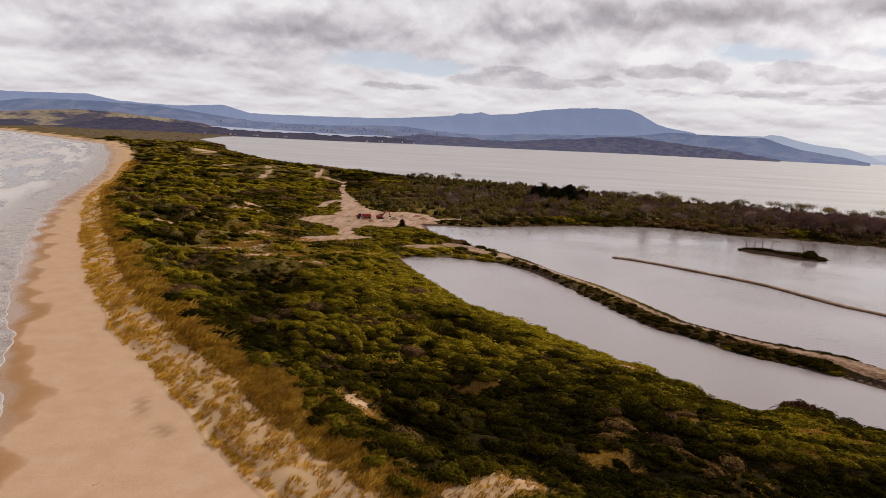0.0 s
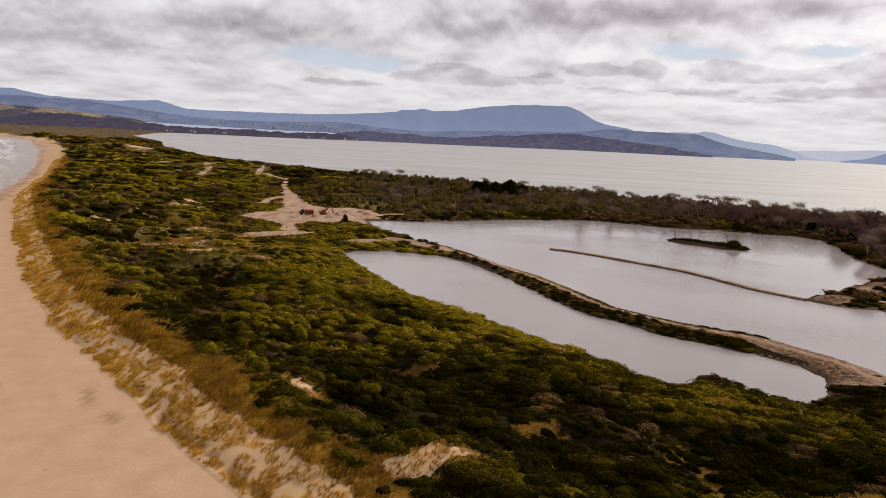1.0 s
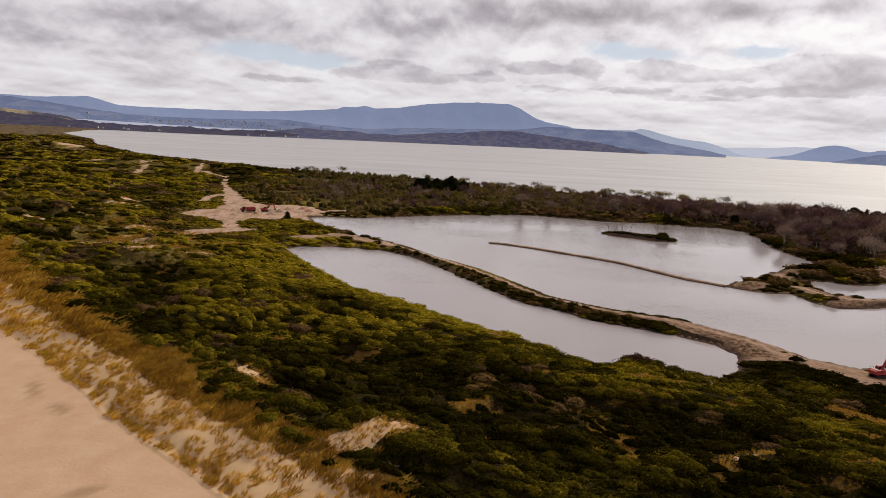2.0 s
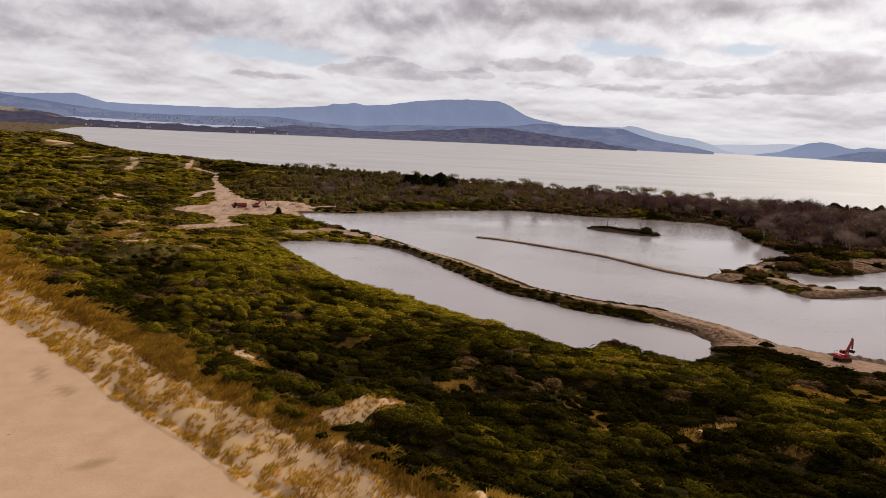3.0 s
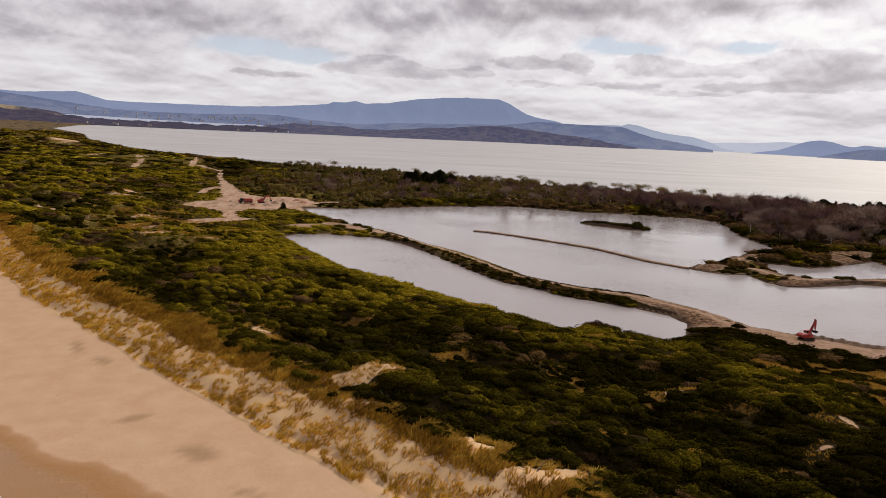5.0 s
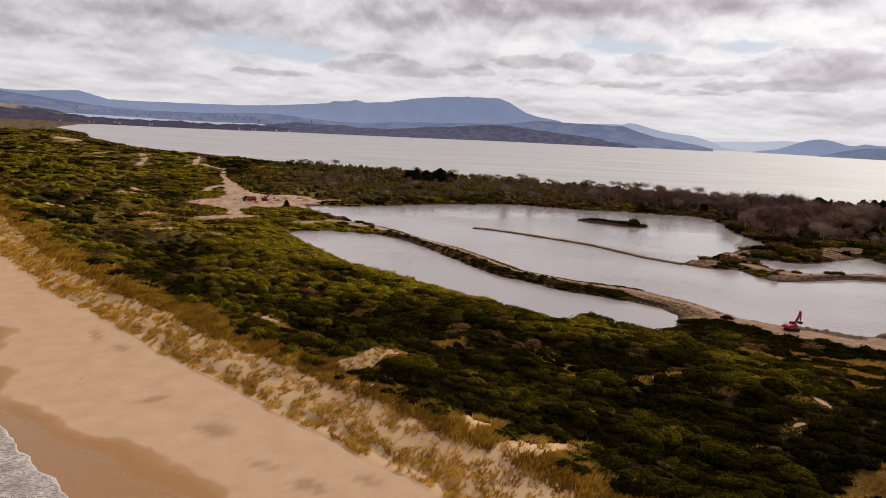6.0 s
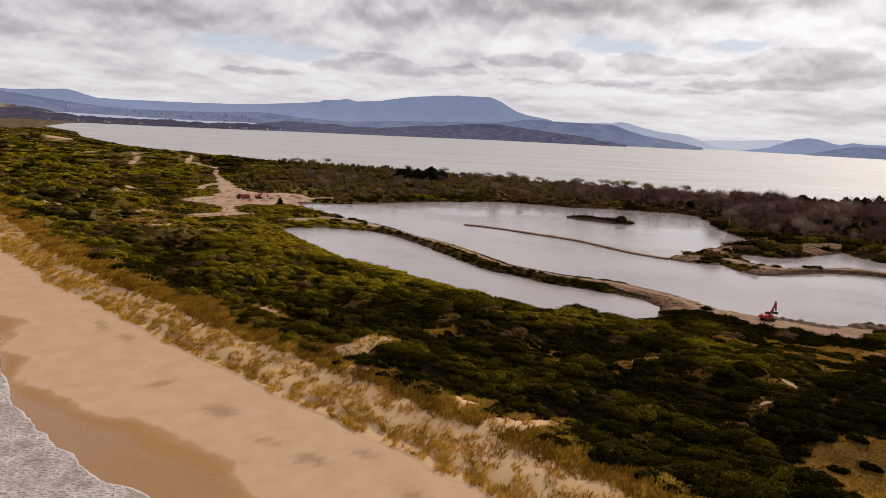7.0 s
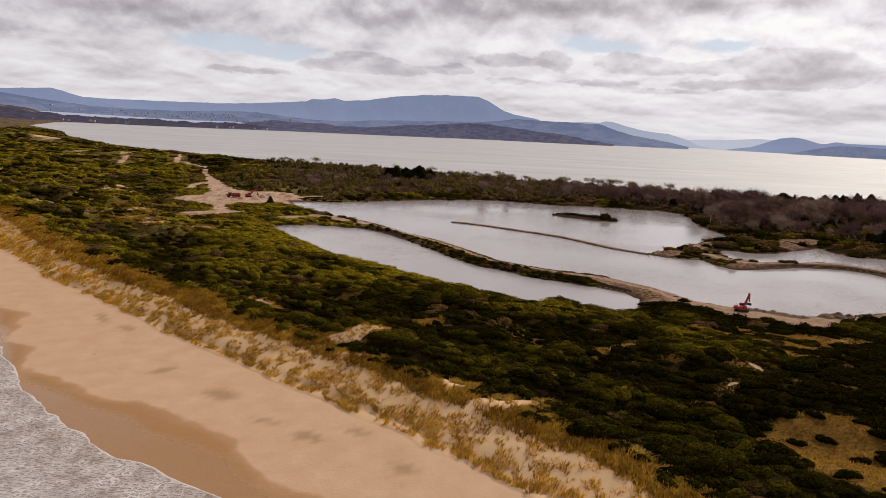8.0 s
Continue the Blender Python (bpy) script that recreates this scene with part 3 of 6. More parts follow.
def leaf_material(name, stops, gloss=0.3, by_object=False, shine=0.3, fine=0.0, low=(0.25, 0.25, 0.22), high=(1.7, 1.7, 1.45)):
    """Leaves: the hue goes by the plant, the lightness by the leaf; light shines through them."""
    m, nt, b = material(name)
    hue = nt.nodes.new("ShaderNodeObjectInfo").outputs["Random"] if by_object else attribute(nt, "plant")
    leaf = attribute(nt, "leaf")
    col = ramp(nt, hue, stops)
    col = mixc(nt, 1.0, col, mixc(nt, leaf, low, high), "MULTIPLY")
    if shine:
        col = mixc(nt, mathn(nt, "MULTIPLY", ramp(nt, leaf, [(0.9, 0.0), (1.0, 1.0)]), 0.5), col, (0.20, 0.15, 0.06))
    if fine:
        # packed foliage: sprigs a hand's width across, and relief to match
        n = noisen(nt, position(nt), fine, 4, 0.7)
        col = mixc(nt, 1.0, col, ramp(nt, n, [(0.34, (0.18, 0.18, 0.16)), (0.5, (0.85, 0.85, 0.8)), (0.66, (1.9, 1.85, 1.5))]), "MULTIPLY")
        bump(nt, b, n, 0.9, 0.16)
    link(nt, col, b.inputs["Base Color"])
    b.inputs["Roughness"].default_value, b.inputs["Specular IOR Level"].default_value = 0.85, 0.0 if fine else gloss * 0.12
    t = nt.nodes.new("ShaderNodeBsdfTranslucent")
    link(nt, mixc(nt, 1.0, col, (1.55, 1.3, 0.65), "MULTIPLY"), t.inputs["Color"])
    mix = nt.nodes.new("ShaderNodeMixShader")
    mix.inputs[0].default_value = shine
    link(nt, b.outputs[0], mix.inputs[1]), link(nt, t.outputs[0], mix.inputs[2])
    link(nt, mix.outputs[0], nt.nodes["Material Output"].inputs["Surface"])
    return m


SCRUB_HUES = [(0.0, (0.019, 0.016, 0.0035)), (0.3, (0.055, 0.044, 0.006)), (0.55, (0.138, 0.104, 0.012)), (0.8, (0.30, 0.222, 0.020)), (0.88, (0.17, 0.10, 0.04)), (1.0, (0.15, 0.085, 0.055))]
SHRUB_HUES = [(0.0, (0.018, 0.016, 0.0035)), (0.45, (0.038, 0.031, 0.005)), (0.8, (0.068, 0.054, 0.007)), (0.93, (0.11, 0.085, 0.010)), (0.97, (0.11, 0.064, 0.034)), (1.0, (0.12, 0.07, 0.045))]
GRASS_HUES = [(0.0, (0.17, 0.090, 0.020)), (0.35, (0.32, 0.180, 0.030)), (0.7, (0.49, 0.315, 0.055)), (1.0, (0.64, 0.445, 0.11))]
MAT_GROUND = ground_material()
MAT_POND = water_material("pond_water", (0.37, 0.325, 0.338), 0.10, 0.5, 0.5, (1, 2.2, 1), 0.5, 1.47)
MAT_LAGOON = water_material("lagoon_water", (0.462, 0.448, 0.478), 0.55, 0.0, 0.02, (1, 2.5, 1), 0.2)
MAT_SEA = sea_material()
MAT_SCRUB = leaf_material("scrub_leaves", SCRUB_HUES, shine=0.12, fine=3.2)
MAT_SHRUB = leaf_material("shrub_leaves", SHRUB_HUES, by_object=True, shine=0.12, fine=3.2)
MAT_GRASS = leaf_material("dune_grass_blades", GRASS_HUES, 0.2, shine=0.4, low=(0.6, 0.58, 0.5), high=(1.4, 1.38, 1.2))
MAT_BANKSHRUB = leaf_material("bank_shrub_leaves", [(0.0, (0.028, 0.024, 0.008)), (0.6, (0.05, 0.042, 0.012)), (1.0, (0.075, 0.048, 0.024))], by_object=True, shine=0.1, fine=3.2)


# ---- meshes from arrays ----
def array_mesh(name, verts, faces, mat, values=None, shade_smooth=False):
    """A mesh out of number arrays: verts (n, 3), faces (m, 3 or 4); values: named numbers per corner point."""
    verts, faces = np.asarray(verts, np.float32), np.asarray(faces, np.int32)
    me = bpy.data.meshes.new(name)
    n, (f, k) = len(verts), faces.shape
    me.vertices.add(n), me.loops.add(f * k), me.polygons.add(f)
    me.vertices.foreach_set("co", verts.ravel())
    me.loops.foreach_set("vertex_index", faces.ravel())
    me.polygons.foreach_set("loop_start", np.arange(0, f * k, k, dtype=np.int32))
    me.polygons.foreach_set("loop_total", np.full(f, k, np.int32))
    me.polygons.foreach_set("use_smooth", np.full(f, shade_smooth))
    for key, v in (values or {}).items():
        a = me.attributes.new(key, "FLOAT", "POINT")
        a.data.foreach_set("value", np.asarray(v, np.float32).ravel())
    me.update(calc_edges=True)
    me.validate()
    me.materials.append(mat)
    return me


def grid_faces(rows, cols):
    i = np.arange((rows - 1) * (cols - 1))
    a = i // (cols - 1) * cols + i % (cols - 1)
    return np.stack([a, a + 1, a + cols + 1, a + cols], 1)


def spaced(parts):
    """Steps along an axis: (from, to, step) after one another."""
    return np.concatenate([np.arange(a, b, s) for a, b, s in parts])


# ---- ground, one sheet to the horizon ----
def make_ground():
    xs = spaced([(-4700, -1500, 160), (-1500, -500, 28), (-500, -200, 7), (-200, -90, 2.2), (-90, 95, 1.25), (95, 225, 1.5), (225, 270, 2.2), (270, 500, 8), (500, 1500, 60), (1500, 4801, 300)])
    ys = spaced([(-900, -100, 60), (-100, -10, 6), (-10, 20, 2.0), (20, 150, 1.3), (150, 345, 1.6), (345, 420, 2.0), (420, 700, 6), (700, 1400, 16), (1400, 3000, 40), (3000, 4900, 120)])
    X, Y = np.meshgrid(xs, ys)
    pl = plan(X.ravel(), Y.ravel())
    toe, y = pl["toe"], pl["y"]
    back = 3.2 * smooth(y, 78, 108)
    inland = smooth(toe - back, 10.5, 13) * smooth(pl["pond"], 0.3, 1.5) * smooth(pl["lag"], 0, 5)
    bare = np.maximum.reduce([pl["sand"] * (1 - 0.38 * np.maximum(smooth(y, 170, 200), smooth(pl["x"], 38, 46) * (1 - smooth(y, 118, 126)))), 1 - smooth(pl["clearing"], -2, 4), 1 - smooth(pl["track"], 1.6, 3.5)])
    worn = np.maximum((1 - smooth(pl["clearing"], -2, 4)), 1 - smooth(pl["track"], 1.6, 3.5))
    bankf = np.clip(pl["bank"], 0, 1) * smooth(pl["pond"], 1.0, 2.5)
    crown = np.where(pl["x"] < 140, 1 - smooth(np.abs(pl["big"] - pl["near"] + 2.0), 1.0, 3.0), 1 - smooth(np.abs(pl["big"] - pl["right"]), 1.2, 3.2))
    path = np.where(pl["x"] < 140, np.maximum(1 - smooth(y, 150, 172), crown), 0.9)
    worn = np.maximum(np.maximum(worn, bankf * path), pl["strand"] * smooth(pl["pond"], 0.6, 1.6))
    bare_earth = blobs(pl["x"], y, EARTHS, 0.4)
    worn = np.maximum(worn, bare_earth)
    bankf = np.maximum(bankf, bare_earth)
    earth = np.maximum(np.where(pl["clearing"] < 10, 0.0, np.clip(bankf, 0, 1)), 0.45 * pl["strand"])
    earth = earth * (1 - 0.65 * smooth(y, 200, 240) * (1 - smooth(pl["x"], 50, 70)))
    earth = earth * (1 - 0.8 * crown * smooth(pl["pond"], 1.0, 2.2))
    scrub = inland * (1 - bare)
    gold = np.maximum(np.maximum(pl["gold"] * 0.75, blobs(pl["x"], y, MEADOWS, 0.6)) * inland, smooth(toe, 7.0, 9.5) * (1 - smooth(toe - back, 14, 17)) * 0.72) * (1 - smooth(pl["sand"], 0.2, 0.6))
    turf = smooth(y, 140, 220) * (1 - smooth(toe, 190, 260)) * (0.15 + 0.45 * smooth(fbm(pl["x"], y, 24, 45), 0.35, 0.55))
    soak = 1 - smooth(toe + (fbm(pl["x"], y, 12, 47) - 0.5) * 6 + swash_width(y), 1.5, 4.5)
    mud = (1 - smooth(np.abs(pl["pond"]), 0.8, 2.8 + 1.6 * np.clip(pl["bank"], 0, 1))) * 0.9
    mud = np.maximum(mud, (1 - smooth(pl["island"], 0.8, 2.5)) * 0.98)
    wet = 1 - smooth(toe + swash_width(y), -2, 13)
    stain = blobs(pl["x"] + (fbm(pl["x"], y, 2.2, 58) - 0.5) * 1.6, y + (fbm(pl["x"], y, 2.2, 59) - 0.5) * 1.6, STAINS, 0.45)
    dune = smooth(toe, -0.5, 2.5) * (1 - 0.75 * smooth(toe, 18, 24))
    far = smooth(y, 1150, 1600) * smooth(toe, 20, 60)
    me = array_mesh("ground", np.stack([pl["x"], pl["y"], pl["z"]], 1), grid_faces(len(ys), len(xs)), MAT_GROUND,
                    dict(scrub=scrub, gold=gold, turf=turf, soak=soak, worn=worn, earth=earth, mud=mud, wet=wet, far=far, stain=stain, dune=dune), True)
    return tagged(new("ground", me), "sandy spit with beach, dunes and scrub soil", "ground", kind="structure")


make_ground()


def make_scarp():
    """The low step that the waves have cut where beach and dune meet."""
    pts = np.array(TOE, float)
    at = np.concatenate([[0], np.cumsum(np.hypot(*np.diff(pts, axis=0).T))])
    along = np.arange(at[2], at[15], 0.6)
    x, y = np.interp(along, at, pts[:, 0]), np.interp(along, at, pts[:, 1])
    dx, dy = np.gradient(x), np.gradient(y)
    n = np.hypot(dx, dy)
    nx, ny = dy / n, -dx / n
    offs = np.arange(-3, 3.01, 0.1)
    toe = plan((x[:, None] + nx[:, None] * offs).ravel(), (y[:, None] + ny[:, None] * offs).ravel())["toe"].reshape(len(x), -1)
    edge = offs[np.argmin(np.abs(toe), axis=1)]
    edge = np.convolve(np.pad(edge, 4, "edge"), np.ones(9) / 9, "valid") + (fbm(along, along * 0, 2.5, 751) - 0.5) * 0.7
    steps = np.array([-1.2, -0.3, 0.0, 0.2, 0.55, 1.2, 2.0, 2.8])
    tall = 0.0 + 0.16 * fbm(along, along * 0, 9, 753)
    d = edge[:, None] + steps
    X, Y = x[:, None] + nx[:, None] * d, y[:, None] + ny[:, None] * d
    G = plan(X.ravel(), Y.ravel())["z"].reshape(X.shape)
    k = np.ones(7) / 7
    G = np.stack([np.convolve(np.pad(c, 3, "edge"), k, "valid") for c in G.T], 1)
    low = G[:, 0]
    Z = np.stack([low - 0.2, low + 0.04, low + 0.08, low + 0.08 + tall, np.maximum(low + 0.12 + tall, G[:, 4] + 0.08), np.maximum(low + 0.16 + tall, G[:, 5] + 0.12), G[:, 6] + 0.10, G[:, 7] - 0.35], 1)
    me = array_mesh("dune_scarp", np.stack([X, Y, Z], 2).reshape(-1, 3), grid_faces(len(x), 8)[:, ::-1], MAT_GROUND, dict(soak=0 * X, dune=0.6 + 0 * X), True)
    return tagged(new("dune_scarp", me), "low sandy step cut by waves at the dune foot", "dune scarp", kind="structure")


make_scarp()


def make_causeway():
    """The narrow bank that runs out into the large pond: worn on top, dark where the water laps."""
    pts = np.array(SPIT, float)
    at = np.concatenate([[0], np.cumsum(np.hypot(*np.diff(pts, axis=0).T))])
    along = np.arange(0, at[-1], 0.45)
    k = np.ones(25) / 25
    x, y = (np.convolve(np.pad(np.interp(along, at, pts[:, c]), 12, "edge"), k, "valid") for c in (0, 1))
    dx, dy = np.gradient(x), np.gradient(y)
    n = np.hypot(dx, dy)
    offs = np.array([-2.7, -1.9, -1.5, -1.1, -0.5, 0.1, 0.7, 1.2, 1.6, 2.0, 2.7])
    rise = np.array([-0.6, -0.15, 0.1, 0.42, 0.55, 0.5, 0.56, 0.42, 0.12, -0.15, -0.6])
    D = offs[None] * (0.85 + 0.35 * fbm(along, along * 0, 9, 771))[:, None] + (fbm(along[:, None] + offs * 0, offs * 3 + along[:, None] * 0, 2.2, 773) - 0.5) * 0.5 + (fbm(along, along * 0, 14, 775) - 0.5)[:, None] * 1.4
    X, Y = x[:, None] + (dy / n)[:, None] * D, y[:, None] - (dx / n)[:, None] * D
    Z = rise[None] * (0.75 + 0.6 * fbm(along, along * 0, 5, 777))[:, None] + (fbm(X, Y, 1.3, 779) - 0.5) * 0.22
    Z = Z * smooth(along, -1.0, 3.0)[:, None] - 0.4 * (1 - smooth(along, 0, 1.5))[:, None]
    crest = np.clip(rise / 0.5, 0, 1)[None] + 0 * X
    me = array_mesh("causeway", np.stack([X, Y, Z], 2).reshape(-1, 3), grid_faces(len(x), len(offs))[:, ::-1], MAT_GROUND, dict(worn=0.9 + 0 * X, earth=0.55 + 0 * X, mud=0.9 * (1 - smooth(crest, 0.5, 1.0)), dune=0 * X), True)
    return tagged(new("causeway", me), "narrow low bank of pale earth running into the pond", "bank", kind="structure")


make_causeway()


# ---- water ----
def offset_line(line, by):
    """The line moved to its right by that many metres."""
    pts = [Vector((*p, 0)) for p in line]
    out = []
    for i, p in enumerate(pts):
        d = (pts[min(i + 1, len(pts) - 1)] - pts[max(i - 1, 0)]).normalized()
        out.append((p.x + d.y * by, p.y - d.x * by))
    return out


def resample(line, step):
    pts = np.array(line, float)
    seg = np.hypot(*np.diff(pts, axis=0).T)
    at = np.concatenate([[0], np.cumsum(seg)])
    s = np.arange(0, at[-1], step)
    return np.interp(s, at, pts[:, 0]), np.interp(s, at, pts[:, 1]), s


def make_sea():
    x, y, along = resample(TOE, 1.2)
    k = np.ones(41) / 41
    ex, ey = np.pad(x, 20, "edge"), np.pad(y, 20, "edge")
    x, y = np.convolve(ex, k, "valid"), np.convolve(ey, k, "valid")
    dx, dy = np.gradient(x), np.gradient(y)
    n = np.hypot(dx, dy)
    nx, ny = -dy / n, dx / n
    keep = (y > -110) & (y < 700)
    near_w = swash_width(y)
    edge = near_w + 3.0 * (fbm(along, along * 0, 16, 71) - 0.5) + 4.0 * np.abs(fbm(along, along * 0, 13, 72, 2) - 0.5) + 0.8 * (fbm(along, along * 0, 2.4, 73) - 0.5)
    off = np.concatenate([[0, 0.15, 0.4, 0.8], np.arange(1.4, 30, 1.3), np.arange(30, 120, 5), np.geomspace(120, 3200, 14)])
    d = edge[:, None] + off[None, :]
    X, Y = x[:, None] + nx[:, None] * d, y[:, None] + ny[:, None] * d
    pl = plan(X.ravel(), Y.ravel())
    film = 0.03 * (1 - np.exp(-off * 6))[None, :] + 0 * d
    wave = (0.55 * smooth(off, 25, 60) * np.maximum(0, fbm(d * 0.9 + 3, along[:, None] * 0.08 + 0 * d, 9, 75) - 0.55) * 2.2)
    Z = np.maximum(0.0, pl["z"].reshape(d.shape)) + film + wave + 0.05 * (vnoise(X, Y, 1.7, 77) - 0.3) * smooth(off, 0.5, 4)
    step = np.where(keep)[0]
    sel = np.concatenate([np.arange(0, step[0], 12), step, np.arange(step[-1] + 1, len(x), 12)])
    X, Y, Z = X[sel], Y[sel], Z[sel]
    me = array_mesh("sea", np.stack([X, Y, Z], 2).reshape(-1, 3), grid_faces(len(sel), len(off)), MAT_SEA,
                    dict(off=np.broadcast_to(off, X.shape), along=np.broadcast_to(along[sel][:, None], X.shape)), True)
    return tagged(new("sea", me), "grey shallow sea running up the beach with lacy foam", "sea", kind="structure")


make_sea()


def make_lagoon():
    x, y, _ = resample(offset_line(LAGOON, 14), 25)
    x, y = x[::-1], y[::-1]
    cols = len(x)
    u = np.linspace(0, 1, 26) ** 2
    fx = np.interp(np.linspace(0, 1, cols), [0, 0.25, 0.5, 0.75, 1], [4700, 4700, 3600, 800, -1400])
    fy = np.interp(np.linspace(0, 1, cols), [0, 0.25, 0.5, 0.75, 1], [-900, 1400, 3500, 4800, 4900])
    X, Y = x[None] + (fx - x)[None] * u[:, None], y[None] + (fy - y)[None] * u[:, None]
    far = np.hypot(X, Y)
    Z = 11.0 * smooth(far, 3300, 5200)
    me = array_mesh("lagoon", np.stack([X, Y, Z], 2).reshape(-1, 3), grid_faces(26, cols)[:, ::-1], MAT_LAGOON, None, True)
    return tagged(new("lagoon", me), "wide pale grey lagoon under cloud", "lagoon", kind="structure")


make_lagoon()


def make_pond():
    xs, ys = spaced([(-34, 336, 6)]), spaced([(104, 418, 6)])
    X, Y = np.meshgrid(xs, ys)
    pl = plan(X.ravel(), Y.ravel())
    keep = (np.minimum.reduce([pl["near"], pl["big"], pl["right"]]) < 12).reshape(X.shape)
    f = grid_faces(len(ys), len(xs))
    f = f[keep.ravel()[f].all(1)]
    me = array_mesh("pond", np.stack([X, Y, 0 * X], 2).reshape(-1, 3), f, MAT_POND, None, True)
    return tagged(new("pond", me), "shallow sand-mining ponds with rippled grey water", "pond", kind="structure")


make_pond()


# ---- distance: ridges by bearing (degrees from north) and slope of the sight line (thousandths) ----
def far_material(name, dark, light, glow, amount, scale):
    m, nt, b = material(name)
    p = position(nt)
    n = noisen(nt, p, scale, 6, 0.62)
    # woods and open fields, each field with a tone of its own
    fields = nt.nodes.new("ShaderNodeTexVoronoi")
    fields.inputs["Scale"].default_value = scale * 1.1
    link(nt, mapped(nt, p, scale=(1, 0.55, 1.6)), fields.inputs["Vector"])
    one = nt.nodes.new("ShaderNodeSeparateColor")
    link(nt, fields.outputs["Color"], one.inputs[0])
    open_land = mathn(nt, "ADD", mathn(nt, "MULTIPLY", one.outputs[0], 0.22), mathn(nt, "MULTIPLY", n, 0.98))
    col = mixc(nt, ramp(nt, open_land, [(0.54, 0.0), (0.66, 0.75), (0.8, 1.0)]), dark, light)
    col = mixc(nt, ramp(nt, noisen(nt, p, scale * 7, 4, 0.7), [(0.5, 0.0), (0.6, 0.75)]), col, dark)
    link(nt, col, b.inputs["Base Color"])
    b.inputs["Roughness"].default_value = 1.0
    b.inputs["Specular IOR Level"].default_value = 0.0
    # haze of the air between, painted as a glow on the far backdrop alone
    # this painted haze is paler and thicker towards the water
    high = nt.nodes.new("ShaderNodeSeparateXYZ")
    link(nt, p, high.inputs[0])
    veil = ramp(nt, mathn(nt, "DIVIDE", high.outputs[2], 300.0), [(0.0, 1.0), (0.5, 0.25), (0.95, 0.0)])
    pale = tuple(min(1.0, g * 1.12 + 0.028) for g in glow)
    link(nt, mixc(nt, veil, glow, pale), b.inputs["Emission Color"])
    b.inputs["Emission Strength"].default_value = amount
    return m


def ridge(name, profile, away, depth, base, mat, label, rough=1.0, seed=0, shore=None):
    az = np.arange(profile[0][0], profile[-1][0], 0.06)
    top = np.interp(az, [p[0] for p in profile], [p[1] for p in profile])
    k = np.ones(5) / 5
    top = np.convolve(np.pad(top, 2, "edge"), k, "valid")
    top = top + rough * (fbm(az * 10, az * 0, 9, seed) - 0.5) * 1.1 + rough * (fbm(az * 40, az * 0, 9, seed + 3) - 0.5) * 0.5
    rows = 16
    v = np.linspace(0, 1, rows)
    # shore: bearing and distance of the foot, where it comes nearer
    deep = away - np.interp(az, [p[0] for p in shore], [p[1] for p in shore]) if shore else np.full(len(az), float(depth))
    d = away - deep[None] * (1 - v)[:, None]
    A = np.radians(az - 0.35)[None]
    X, Y = np.sin(A) * d, np.cos(A) * d - 20
    crest = 47 + top / 1000 * away
    foot = np.full(len(az), base)
    Z = foot[None] + np.maximum(crest - foot, 0.5)[None] * (v ** 0.8)[:, None]
    Z = Z + rough * (fbm(X, Y, depth * 0.45, seed + 7) - 0.5) * np.maximum(crest - foot, 0.5)[None] * 0.22 * (4 * v * (1 - v))[:, None]
    me = array_mesh(name, np.stack([X, Y, Z], 2).reshape(-1, 3), grid_faces(rows, len(az))[:, ::-1], mat, None, True)
    return tagged(new(name, me), label, "hills", kind="structure")


# third colour of each: its painted haze, mostly paler the farther the ridge
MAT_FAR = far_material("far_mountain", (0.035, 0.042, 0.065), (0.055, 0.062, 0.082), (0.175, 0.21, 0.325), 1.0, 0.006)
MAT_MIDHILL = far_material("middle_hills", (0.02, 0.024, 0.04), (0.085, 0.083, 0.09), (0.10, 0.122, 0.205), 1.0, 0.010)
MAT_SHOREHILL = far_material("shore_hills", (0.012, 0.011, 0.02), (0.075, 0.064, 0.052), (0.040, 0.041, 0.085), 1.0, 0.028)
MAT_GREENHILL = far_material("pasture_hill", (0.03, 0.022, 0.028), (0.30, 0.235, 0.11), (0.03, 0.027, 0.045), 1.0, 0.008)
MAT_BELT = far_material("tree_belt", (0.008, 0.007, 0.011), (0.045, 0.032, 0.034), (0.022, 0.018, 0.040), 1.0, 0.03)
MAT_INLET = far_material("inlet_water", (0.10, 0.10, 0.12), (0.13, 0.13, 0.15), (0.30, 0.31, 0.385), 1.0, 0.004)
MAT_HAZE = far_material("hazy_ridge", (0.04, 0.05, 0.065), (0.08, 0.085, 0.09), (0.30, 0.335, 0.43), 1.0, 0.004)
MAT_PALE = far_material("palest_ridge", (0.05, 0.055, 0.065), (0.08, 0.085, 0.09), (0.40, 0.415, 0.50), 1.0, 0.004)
BELT = [(-34.5, -5), (-33.1, -6.2), (-32.1, -12.1), (-30.7, -10.9), (-28.9, -2.1), (-27.4, 3.4), (-25.5, 3.5), (-24, 1.0), (-22.9, -0.4), (-21.2, -2.8), (-19.4, -4.6), (-17.5, -6.4), (-15.2, -6.5), (-12.8, -5.0),
        (-11.2, -7.3), (-8.7, -6.6), (-6.1, -5.4), (-5.2, -7), (-4.4, -10), (-3.8, -13)]
